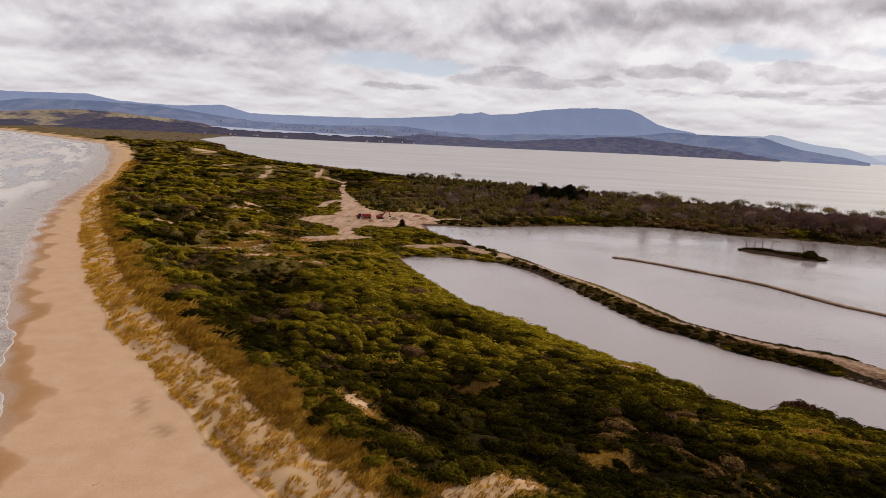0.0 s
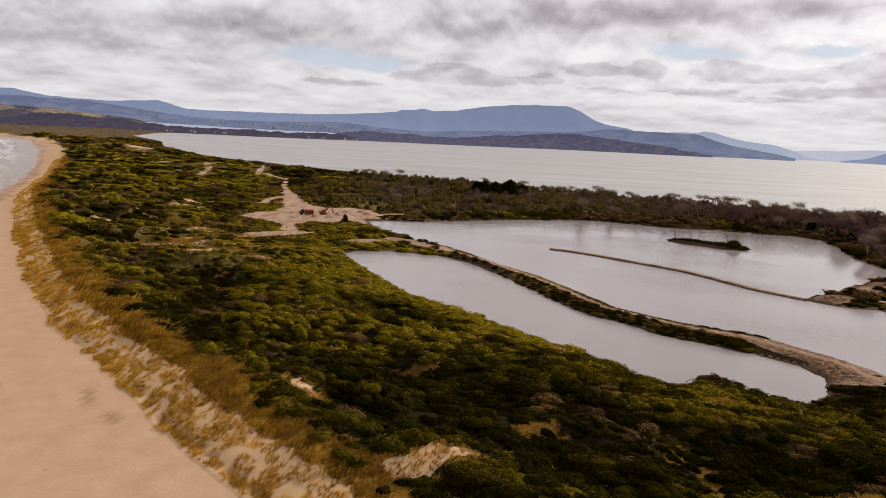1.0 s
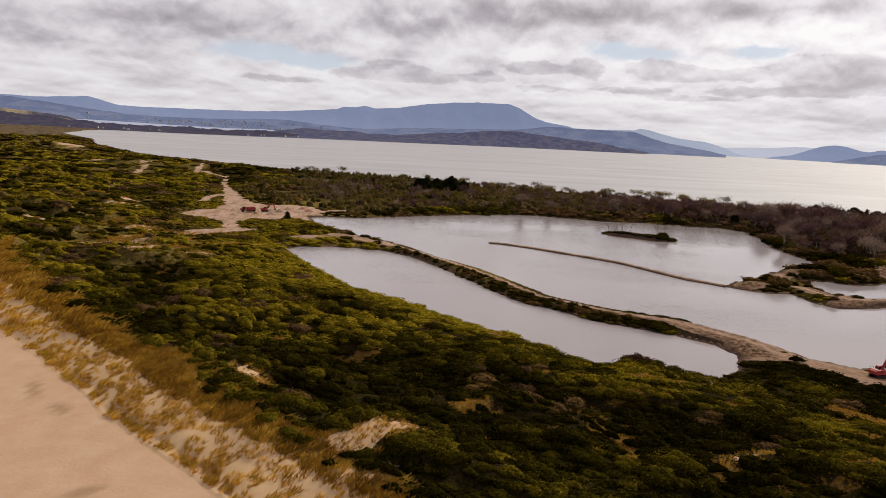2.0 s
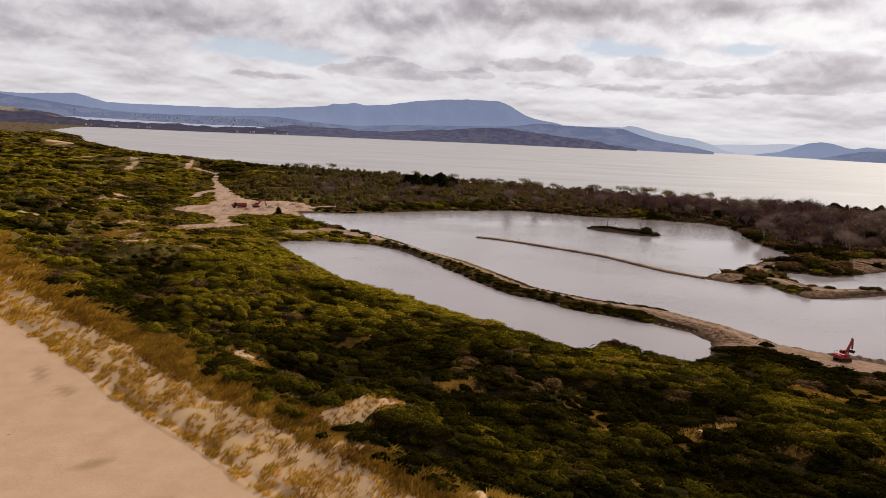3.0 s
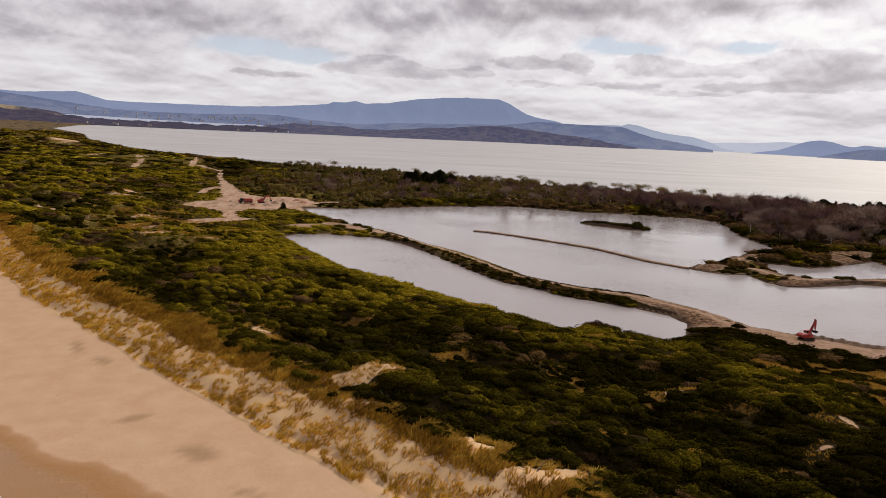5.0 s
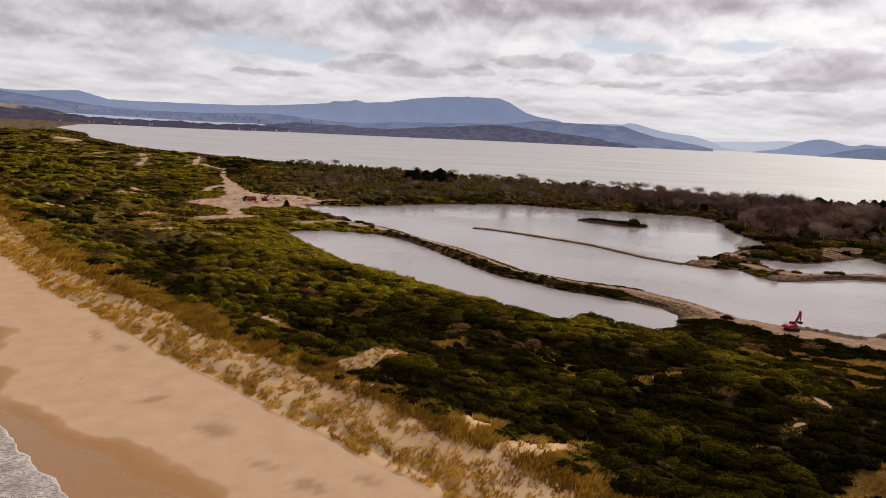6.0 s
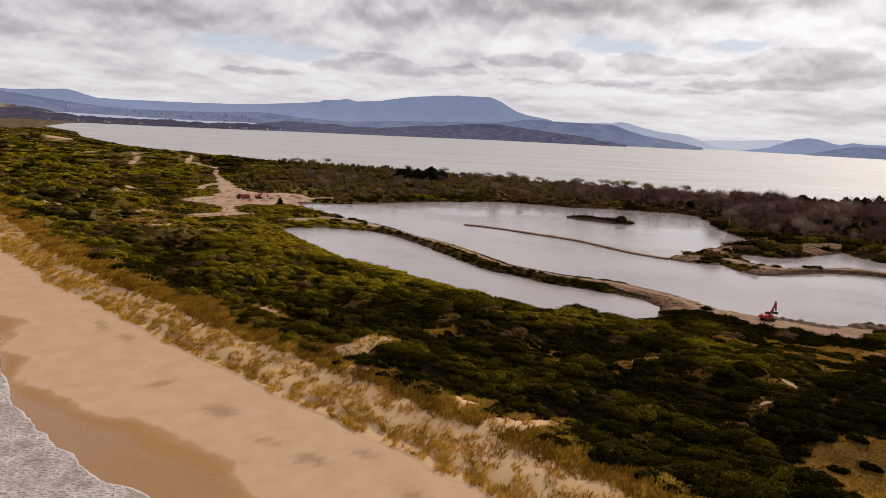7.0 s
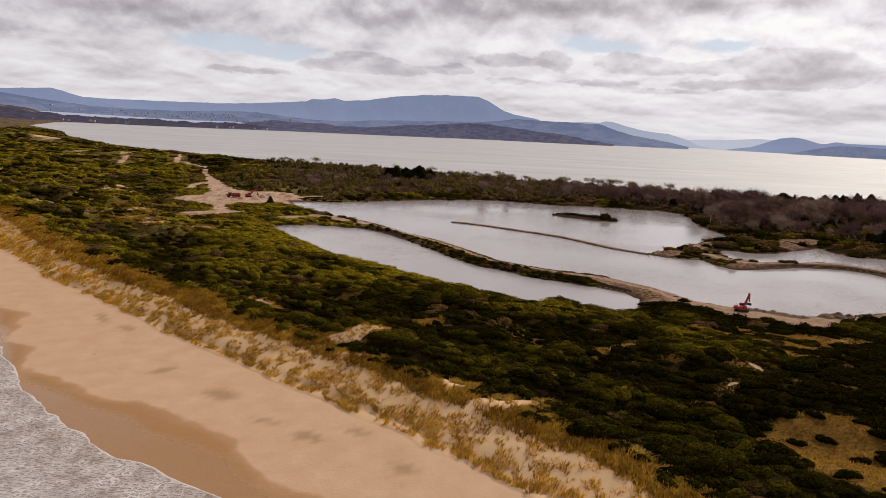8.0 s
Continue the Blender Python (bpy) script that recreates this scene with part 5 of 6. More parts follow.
def make_dune_grass():
    for k, (y0, y1, x0, x1, step, shapes, grow) in enumerate([(-35, 4, -10, 140, 1.1, TUFTS_FAR, 1.7), (4, 125, -80, 140, 0.54, TUFTS, 1.0), (125, 290, -190, 120, 0.95, TUFTS_FAR, 1.7), (290, 720, -400, -20, 2.2, TUFTS_FAR, 2.6)]):
        x, y = jittered(x0, x1, y0, y1, step)
        t0 = line_distance(x, y, TOE)
        rim = [(a, b, l + 1.6, w + 1.3, e) for a, b, l, w, e in PATCHES]
        keep = (t0 > -3) & ((t0 < 24) | (blobs(x, y, GOLDEN, 0.7) > 0.25) | (blobs(x, y, rim) > 0.3) | ((t0 < 110) & (y < 420) & (fbm(x, y, 6, 88) > 0.62)))
        x, y = x[keep], y[keep]
        pl = plan(x, y)
        toe = pl["toe"] + (fbm(x, y, 6, 401) - 0.5) * (1 + 2 * smooth(pl["toe"], 1, 5))
        clump = fbm(x * 0.9 + y * 0.43, (y * 0.9 - x * 0.43) * 0.55, 1.35, 403, 2) * 0.7 + fbm(x, y, 6, 405) * 0.3
        front = smooth(toe, 0.0, 0.5) * (1 - smooth(toe, 6.0, 9.0)) * (0.10 + 0.90 * smooth(clump, 0.43 + 0.03 * smooth(toe, 2.0, 4.0), 0.51 + 0.03 * smooth(toe, 2.0, 4.0)))
        back = smooth(toe, 7.0, 9.0) * (1 - smooth(toe - 3.2 * smooth(y, 78, 108), 13.0, 15.5)) * (0.62 + 0.38 * smooth(clump, 0.38, 0.48))
        golden = smooth(pl["gold"], 0.3, 0.6) * 0.85 * smooth(pl["pond"], 0.5, 2) * (toe > 12)
        golden = np.maximum(golden, 0.7 * smooth(blobs(pl["x"], pl["y"], rim), 0.3, 0.6) * (toe > 12) * smooth(pl["pond"], 0.5, 2))
        p = np.maximum(np.maximum(front, back), golden) * (1 - (0.95 - 0.4 * smooth(y, 58, 66)) * smooth(pl["sand"], 0.2, 0.6)) * smooth(pl["pond"], 0.3, 1)
        keep = RNG.random(len(x)) < p
        pl = {key: v[keep] for key, v in pl.items()}
        n, back, inner = len(pl["x"]), back[keep], toe[keep] > 19
        r = (0.7 + 0.65 * RNG.random(n)) * grow * (1 + 0.25 * back) * np.where(inner, 0.7, 1.0)
        hue = np.clip(0.74 - 0.34 * back + (fbm(pl["x"], pl["y"], 2.6, 407) - 0.5) * 0.9 + (RNG.random(n) - 0.5) * 0.35, 0, 1)
        scatter("dune_grass", shapes, pl["x"], pl["y"], pl["z"] + 0.26 * (1 - smooth(pl["toe"], 1.6, 2.8)) * (pl["toe"] < 2.8), r, r * (0.52 + 0.05 * back) * np.where(inner, 0.8, 1.0), np.where(inner, 0.05 + 0.5 * hue, hue), MAT_GRASS, "golden marram grass leaning in the wind on the dune", "dune grass")


make_dune_grass()


# ---- helpers for things made of parts ----
def part(name, bm, mat, parent, label=""):
    """Links a bmesh as one mesh object under a thing or a part."""
    me = bpy.data.meshes.new(name)
    bm.normal_update()
    bm.to_mesh(me)
    bm.free()
    me.materials.append(mat)
    ob = new(name, me)
    ob.parent = parent
    if label:
        tagged(ob, label)
    return ob


def array_part(name, shape, mat, parent, label="", values=None):
    ob = new(name, array_mesh(name, shape[0], shape[1], mat, values))
    ob.parent = parent
    if label:
        tagged(ob, label)
    return ob


def thing(name, m, label, category, group=""):
    ob = new(name)
    ob.empty_display_size = 0.3
    ob.matrix_world = m
    return tagged(ob, label, category, group)


def box(bm, size, at, rot=(0, 0, 0), bevel=0.04, taper=None):
    made = bmesh.ops.create_cube(bm, size=1.0)["verts"]
    if taper:
        for v in made:
            if v.co.z > 0:
                v.co.x *= taper[0]
                v.co.y *= taper[1]
    m = Matrix.LocRotScale(at, Euler([radians(a) for a in rot]), None) @ Matrix.Diagonal((*size, 1))
    bmesh.ops.transform(bm, matrix=m, verts=made)
    if bevel:
        edges = list({e for v in made for e in v.link_edges})
        bmesh.ops.bevel(bm, geom=edges, offset=bevel, segments=1, affect="EDGES", profile=0.5)


def rod(bm, a, b, r, sides=8, r2=None):
    a, b = Vector(a), Vector(b)
    d = b - a
    m = Matrix.Translation((a + b) / 2) @ d.to_track_quat("Z", "Y").to_matrix().to_4x4()
    bmesh.ops.create_cone(bm, cap_ends=True, segments=sides, radius1=r, radius2=r if r2 is None else r2, depth=d.length, matrix=m)


def beam(bm, line, widths, thick):
    """A boxed arm along a line in the x-z plane, with its own depth at every point."""
    rings = []
    for i, (x, z) in enumerate(line):
        p0, p1 = line[max(i - 1, 0)], line[min(i + 1, len(line) - 1)]
        d = Vector((p1[0] - p0[0], 0, p1[1] - p0[1])).normalized()
        n = Vector((-d.z, 0, d.x)) * widths[i] / 2
        c = Vector((x, 0, z))
        rings.append([bm.verts.new(c + n * s + Vector((0, thick / 2 * t, 0))) for s, t in ((1, 1), (1, -1), (-1, -1), (-1, 1))])
    for r0, r1 in zip(rings, rings[1:]):
        for j in range(4):
            bm.faces.new((r0[j], r0[(j + 1) % 4], r1[(j + 1) % 4], r1[j]))
    bm.faces.new(rings[0][::-1])
    bm.faces.new(rings[-1])
    bmesh.ops.bevel(bm, geom=bm.edges[:], offset=0.03, segments=1, affect="EDGES", profile=0.5)


def plain(name, colour, rough=0.6, metal=0.0, vary=0.25, scale=3.0, dirt=(0.16, 0.11, 0.07), dirty=0.5):
    """A painted or bare surface with grain and worn-in dirt."""
    m, nt, b = material(name)
    co = nt.nodes.new("ShaderNodeTexCoord").outputs["Object"]
    grain, patch = noisen(nt, co, scale * 6, 5, 0.6), noisen(nt, co, scale, 4, 0.6)
    col = mixc(nt, grain, tuple(c * (1 - vary) for c in colour), tuple(min(1, c * (1 + vary)) for c in colour))
    col = mixc(nt, mathn(nt, "MULTIPLY", ramp(nt, patch, [(0.45, 0.0), (0.68, 1.0)]), dirty), col, dirt)
    link(nt, col, b.inputs["Base Color"])
    link(nt, mathn(nt, "ADD", rough - 0.1, mathn(nt, "MULTIPLY", patch, 0.25)), b.inputs["Roughness"])
    b.inputs["Metallic"].default_value = metal
    bump(nt, b, grain, 0.2, 0.02)
    return m


MAT_RED = plain("red_paint", (0.44, 0.022, 0.028), 0.5)
MAT_TRACKS = plain("track_steel", (0.035, 0.03, 0.028), 0.7, 0.4)
MAT_DARKSTEEL = plain("dark_steel", (0.03, 0.028, 0.03), 0.6, 0.3)
MAT_CHROME = plain("cylinder_rod", (0.5, 0.5, 0.5), 0.25, 1.0, 0.05, 3, dirty=0.1)
MAT_PALEWOOD = plain("bleached_wood", (0.34, 0.27, 0.21), 0.85, 0, 0.35, 2)
MAT_BARK = plain("grey_bark", (0.44, 0.38, 0.36), 0.9, 0, 0.4, 1.2, (0.1, 0.08, 0.07), 0.6)
MAT_GUMBARK = plain("gum_bark", (0.20, 0.155, 0.13), 0.9, 0, 0.4, 1.2)
MAT_DARKBARK = plain("dark_bark", (0.085, 0.06, 0.05), 0.9, 0, 0.4, 1.2)
MAT_DUGSAND = plain("dug_sand", (0.42, 0.29, 0.21), 0.95, 0, 0.35, 0.6)
MAT_REDEARTH = plain("red_earth", (0.27, 0.10, 0.065), 0.95, 0, 0.5, 0.7, (0.40, 0.27, 0.19), 0.5)
MAT_EARTH = plain("turned_earth", (0.13, 0.074, 0.047), 0.95, 0, 0.5, 0.8, (0.22, 0.138, 0.092), 0.6)


def glass_material():
    m, nt, b = material("cab_glass")
    b.inputs["Base Color"].default_value = (0.02, 0.025, 0.03, 1)
    b.inputs["Roughness"].default_value = 0.08
    b.inputs["Specular IOR Level"].default_value = 0.6
    return m


MAT_GLASS = glass_material()
MAT_GUM = leaf_material("gum_leaves", [(0.0, (0.07, 0.058, 0.022)), (0.5, (0.14, 0.108, 0.045)), (1.0, (0.21, 0.16, 0.085))], 0.3, True)
MAT_GUMWOOD = leaf_material("gum_wood_leaves", [(0.0, (0.07, 0.058, 0.022)), (0.5, (0.14, 0.108, 0.045)), (1.0, (0.21, 0.16, 0.085))], 0.3, False)
MAT_TWIGS = leaf_material("bare_twigs", [(0.0, (0.11, 0.058, 0.064)), (0.3, (0.26, 0.155, 0.165)), (0.6, (0.17, 0.086, 0.094)), (0.8, (0.27, 0.170, 0.145)), (1.0, (0.40, 0.30, 0.28))], 0.2, True, 0.0)
MAT_SWAMP = leaf_material("swamp_twigs", [(0.0, (0.11, 0.058, 0.064)), (0.3, (0.26, 0.155, 0.165)), (0.6, (0.17, 0.086, 0.094)), (0.8, (0.27, 0.170, 0.145)), (1.0, (0.40, 0.30, 0.28))], 0.2, False, 0.0)
MAT_DARKLEAF = leaf_material("dark_needles", [(0.0, (0.012, 0.014, 0.007)), (1.0, (0.03, 0.03, 0.012))], 0.2, True)
WOOD_HUES = [(0.0, (0.02, 0.02, 0.008)), (0.15, (0.06, 0.052, 0.014)), (0.35, (0.14, 0.108, 0.030)), (0.55, (0.20, 0.142, 0.068)), (0.75, (0.135, 0.083, 0.055)), (0.9, (0.155, 0.09, 0.08)), (1.0, (0.075, 0.046, 0.04))]
MAT_WOODS = leaf_material("woodland_leaves", WOOD_HUES, shine=0.12, fine=1.6)


# ---- trees ----
def limbs_mesh(pieces, sides=5):
    """Tapered limbs (from, to, radius, radius) as points and triangles."""
    vs, ts, base = [], [], 0
    a = np.linspace(0, 2 * np.pi, sides, endpoint=False)
    for p, q, r0, r1 in pieces:
        p, q = np.array(p, float), np.array(q, float)
        d = (q - p) / max(np.linalg.norm(q - p), 1e-6)
        u = np.cross(d, [0.3, 0.9, 0.1] if abs(d[1]) < 0.9 else [1, 0, 0])
        u /= np.linalg.norm(u)
        w = np.cross(d, u)
        ring = np.cos(a)[:, None] * u + np.sin(a)[:, None] * w
        vs += [p + ring * r0, q + ring * r1]
        for j in range(sides):
            k = (j + 1) % sides
            ts += [(base + j, base + k, base + sides + k), (base + j, base + sides + k, base + sides + j)]
        base += 2 * sides
    return np.vstack(vs), np.array(ts)


def branched(rng, height, fork, spread, levels, count, thick):
    """A trunk that forks into limbs; returns the pieces and the ends of the last limbs."""
    pieces, ends = [], []

    def grow(p, d, length, r, level):
        steps = 3 if level == 0 else 2
        for i in range(steps):
            d = d + rng.normal(size=3) * 0.12 + np.array([0, 0, 0.05])
            d /= np.linalg.norm(d)
            q = p + d * length / steps
            pieces.append((p, q, r, r * 0.82))
            p, r = q, r * 0.82
        if level >= levels:
            ends.append((p, d))
            return
        for j in range(count[level]):
            a = 2 * np.pi * (j + rng.random()) / count[level]
            out = np.array([np.cos(a), np.sin(a), 0]) * spread[level] + d * 0.8 + np.array([0, 0, 0.15])
            grow(p - d * length * 0.12 * j / count[level], out / np.linalg.norm(out), length * (0.55 + 0.3 * rng.random()), r * 0.62, level + 1)

    lean = rng.normal(size=2) * 0.10
    grow(np.array([0, 0, -0.2]), np.array([lean[0], lean[1], 1.0]), height * fork, thick, 0)
    return pieces, ends


def tufts_at(rng, ends, n, size, radius, flat, along=0.0):
    """Small leaf blades round the ends of limbs."""
    pts = []
    for p, d in ends:
        o = rng.normal(size=(n, 3)) * radius * np.array([1, 1, flat])
        pts.append(p + d * along + o)
    pos = np.vstack(pts)
    k = len(pos)
    nrm = rng.normal(size=(k, 3)) + np.array([0, 0, 0.7])
    nrm /= np.linalg.norm(nrm, axis=1, keepdims=True)
    t1 = np.cross(nrm, rng.normal(size=(k, 3)))
    t1 /= np.linalg.norm(t1, axis=1, keepdims=True)
    t2 = np.cross(nrm, t1)
    s = size * (0.6 + 0.8 * rng.random((k, 1)))
    v = np.stack([pos + t1 * s, pos - t1 * s * 0.5 + t2 * s * 0.7, pos - t1 * s * 0.5 - t2 * s * 0.7], 1).reshape(-1, 3)
    return v, np.arange(k * 3).reshape(-1, 3), np.repeat(rng.random(k), 3)


def twigs_at(rng, ends, n, length, width):
    """Thin bare twigs that spray from the ends of limbs."""
    vs = []
    for p, d in ends:
        p = p + rng.normal(size=(n, 3)) * length * 0.45
        out = d + rng.normal(size=(n, 3)) * 0.9
        out /= np.linalg.norm(out, axis=1, keepdims=True)
        tip = p + out * length * (0.5 + 0.7 * rng.random((n, 1)))
        side = np.cross(out, rng.normal(size=(n, 3)))
        side = side / np.linalg.norm(side, axis=1, keepdims=True) * width
        vs.append(np.stack([p - side + 0 * tip, p + side + 0 * tip, tip], 1).reshape(-1, 3))
    v = np.vstack(vs)
    return v, np.arange(len(v)).reshape(-1, 3), np.repeat(rng.random(len(v) // 3), 3)


GUM_SHAPES = {}


def gum_tree(seed):
    rng = np.random.default_rng(seed)
    pieces, ends = branched(rng, 8.0, 0.40, (0.75, 0.9), 2, (4, 3), 0.28)
    t = thing("gum_tree", pose(0, -400, -50), "thin gum tree with pale trunk and sparse umbrella crown", "tree", "shore trees")
    v, f = limbs_mesh(pieces)
    array_part("trunk", (v, f), MAT_GUMBARK, t)
    v, f, leaf = tufts_at(rng, ends, 44, 0.24, 1.0, 0.6, 0.0)
    array_part("crown", (v, f), MAT_GUM, t, "", dict(leaf=leaf))
    tv, tf = limbs_mesh([p for p in pieces if p[2] > 0.06], 3)
    GUM_SHAPES[seed] = ((tv, tf, np.zeros(len(tv))), tufts_at(rng, ends, 20, 0.36, 1.0, 0.6, 0.0))
    return t


def slim_tree(seed):
    rng = np.random.default_rng(seed)
    pieces, ends = branched(rng, 7.0, 0.55, (0.55, 0.9), 2, (3, 2), 0.2)
    t = thing("slim_tree", pose(0, -400, -50), "slender dark tree leaning on the islet in the pond", "tree", "islet trees")
    array_part("trunk", limbs_mesh(pieces), MAT_DARKBARK, t)
    v, f, leaf = tufts_at(rng, ends, 20, 0.24, 0.7, 0.3, 0.2)
    array_part("crown", (v, f), MAT_GUM, t, "", dict(leaf=leaf))
    return t


BARE_SHAPES = {}


def bare_tree(seed):
    rng = np.random.default_rng(seed)
    pieces, ends = branched(rng, 5.6, 0.36, (0.7, 0.85, 0.9), 3, (5, 3, 3), 0.17)
    t = thing("bare_tree", pose(0, -400, -50), "bare grey swamp tree with purplish twigs", "tree", "shore trees")
    array_part("trunk", limbs_mesh(pieces, 3), MAT_BARK, t)
    inner = [((p + q) / 2, (q - p) / np.linalg.norm(q - p)) for p, q, r0, r1 in pieces if r0 < 0.075]
    v, f, leaf = twigs_at(rng, ends + inner, 9, 0.8, 0.035)
    array_part("crown", (v, f), MAT_TWIGS, t, "bare purplish twigs", dict(leaf=leaf))
    tv, tf = limbs_mesh([p for p in pieces if p[2] > 0.05], 3)
    BARE_SHAPES[seed] = ((tv, tf, np.zeros(len(tv))), twigs_at(rng, ends + inner[::3], 5, 1.0, 0.055))
    return t


def dark_tree(seed):
    rng = np.random.default_rng(seed)
    t = thing("dark_tree", pose(0, -400, -50), "dense dark evergreen tree with rounded crown", "tree", "dark trees")
    v, f = limbs_mesh([((0, 0, -0.3), (0.1, 0, 1.5), 0.3, 0.24), ((0.1, 0, 1.5), (0, 0.1, 4.0), 0.24, 0.15)])
    array_part("trunk", (v, f), MAT_DARKBARK, t)
    v, f, leaf = shrub_shape(seed, 26, 26, 0.13, 1.1, 14, 6)
    v = v * (1 + 0.22 * np.sin(v[:, :1] * 4.1 + seed) * np.sin(v[:, 1:2] * 3.7 + 1.3 * seed)) * np.array([3.5, 2.9, 3.5]) + np.array([0, 0, 2.9 + 0.4 * rng.random()])
    array_part("crown", (v, f), MAT_DARKLEAF, t, "", dict(leaf=leaf))
    return t


def pine_sapling(at):
    """A small dark conifer, its tiers shrinking to a point."""
    rng = np.random.default_rng(5)
    t = thing("pine_sapling", pose(*at), "small dark self-sown pine beside the sandy clearing", "tree")
    array_part("trunk", limbs_mesh([((0, 0, -0.2), (0, 0, 3.6), 0.09, 0.03)]), MAT_DARKBARK, t)
    ends = [(np.array([math.cos(a) * r, math.sin(a) * r, z]), np.array([math.cos(a), math.sin(a), 0.1]))
            for z, r0 in ((0.5, 1.5), (1.0, 1.35), (1.6, 1.1), (2.2, 0.8), (2.8, 0.5), (3.4, 0.2)) for a in np.arange(0, 6.28, 0.7) for r in (r0 * 0.5, r0)]
    v, f, leaf = tufts_at(rng, ends, 16, 0.26, 0.28, 0.8)
    array_part("crown", (v, f), MAT_DARKLEAF, t, "", dict(leaf=leaf))
    return t


def ground_z(x, y):
    return float(plan(np.array([x]), np.array([y]))["z"][0])


def make_trees():
    gums, bares, darks = [gum_tree(500 + i) for i in range(5)], [bare_tree(520 + i) for i in range(5)], [dark_tree(540 + i) for i in range(3)]
    slims = [slim_tree(560 + i) for i in range(3)]
    first = {}

    def stand(kinds, x, y, size, tall=1.0):
        k = kinds[int(RNG.integers(0, len(kinds)))]
        m = pose(x, y, ground_z(x, y) - 0.1, 0, 0, float(RNG.random() * 360)) @ Matrix.Diagonal((size, size, size * tall, 1))
        if k.name not in first:
            first[k.name] = True
            k.matrix_basis = m
        else:
            copy_thing(k, m)

    # the open row on the lagoon shore, thinning to the west
    x, y = jittered(-60, 560, 470, 720, 9)
    pl = plan(x, y)
    w = wood_cover(pl)
    for i in np.where((w > 0.6) & (pl["lag"] < 34) & (RNG.random(len(x)) < 0.8))[0]:
        stand(gums if RNG.random() < 0.8 else bares, x[i], y[i], (0.58 + 0.55 * RNG.random() ** 1.5) * (0.9 + 0.35 * float(smooth(x[i], 20, 160))))
    # bare swamp trees behind the ponds, thickest to the east
    x, y = jittered(-40, 430, 215, 600, 8)
    pl = plan(x, y)
    w = wood_cover(pl) * (1 - smooth(pl["sand"], 0.3, 0.6))
    p = 0.17 + 0.48 * smooth(x, 90, 190) * (1 - 0.4 * smooth(y, 420, 520))
    picked = np.where((w > 0.6) & (pl["lag"] >= 30) & (RNG.random(len(x)) < p))[0]
    picked = picked[np.argsort(np.hypot(x[picked] - 60, y[picked]))]
    size = (0.6 + 0.75 * RNG.random(len(x))) * (0.55 + 0.45 * smooth(pl["lag"], 40, 100)) * (1.15 + 0.75 * smooth(x, 150, 230))
    for i in picked[:250]:
        stand(bares, x[i], y[i], float(size[i]))
    rest = picked[250:]
    state = RNG.bit_generator.state
    for at, name, mat, label in ((0, "bare_trunks", MAT_BARK, "pale trunks of the bare swamp wood"), (1, "bare_crowns", MAT_SWAMP, "purplish bare twigs of the swamp wood")):
        RNG.bit_generator.state = state
        shapes = [BARE_SHAPES[i][at] for i in sorted(BARE_SHAPES)]
        scatter(name, shapes, x[rest], y[rest], pl["z"][rest] - 0.1, size[rest], size[rest], RNG.random(len(rest)), mat, label, "woodland")
    for i in np.where((w > 0.6) & (pl["lag"] >= 30) & (x > 120) & (RNG.random(len(x)) < 0.10))[0]:
        stand(darks if RNG.random() < 0.3 and x[i] > 200 else gums, x[i], y[i], 0.7 + 0.5 * RNG.random())
    for i in np.where((w > 0.6) & (pl["lag"] >= 30) & (x <= 140) & (RNG.random(len(x)) < 0.16))[0]:
        stand(gums, x[i], y[i], 0.45 + 0.3 * RNG.random(), 0.8)
    # the dark stand in the middle of the shore strip, and those at its east end
    for cx, cy, rx, ry, n in ((66, 520, 19, 9, 26), (258, 228, 9, 7, 5), (390, 435, 60, 20, 20), (350, 340, 30, 26, 10), (440, 400, 40, 40, 10), (280, 300, 10, 5, 2)):
        for _ in range(n):
            a, r = RNG.random() * 6.28, math.sqrt(RNG.random())
            stand(darks, cx + rx * r * math.cos(a), cy + ry * r * math.sin(a), (0.95 if cx < 100 else 0.8) + 0.4 * RNG.random(), 0.85 + 0.4 * RNG.random())
    stand(gums, -13, 662, 1.2), stand(bares, -20, 446, 1.3), stand(bares, -14, 450, 1.1)
    # the thin stems on the islet
    for x, y in ((134, 334), (137, 332), (140, 330), (143, 328), (154, 318), (158, 316)):
        stand(slims, x, y, 0.85 + 0.2 * RNG.random(), 1.0)


make_trees()
pine_sapling((-34, 342, 0.7))


def make_woods():
    x, y = jittered(-110, 560, 205, 690, 5.6)
    pl = plan(x, y)
    keep = RNG.random(len(x)) < wood_cover(pl) * (1 - 0.9 * smooth(pl["sand"], 0.3, 0.6)) * (1 - 0.8 * smooth(fbm(x, y, 22, 611), 0.64, 0.70))
    pl = {key: v[keep] for key, v in pl.items()}
    n = len(pl["x"])
    r = 1.7 + 2.6 * RNG.random(n) ** 1.7
    edge = smooth(pl["big"], 10, 30)
    h = ((1.2 + 3.2 * fbm(pl["x"], pl["y"], 12, 613)) * (0.5 + 0.6 * edge) + 2.0 * RNG.random(n) ** 2) * (1.0 + 0.7 * (1 - smooth(pl["lag"], 20, 45)) + 0.2 * smooth(pl["x"], 150, 280) - 0.1 * smooth(pl["x"], 80, 130))
    hue = np.clip(0.42 + 0.47 * smooth(pl["x"], 60, 250) + 0.45 * (fbm(pl["x"], pl["y"], 24, 615) - 0.5) * 2 + (RNG.random(n) - 0.5) * 0.45, 0, 1)
    for shapes, m in ((MID_SHAPES, pl["y"] < 350), (FAR_SHAPES, pl["y"] >= 350)):
        scatter("woodland", shapes, pl["x"][m], pl["y"][m], pl["z"][m] - 0.1, r[m], h[m], hue[m], MAT_WOODS, "olive and purplish tall scrub along the lagoon shore", "woodland")


make_woods()


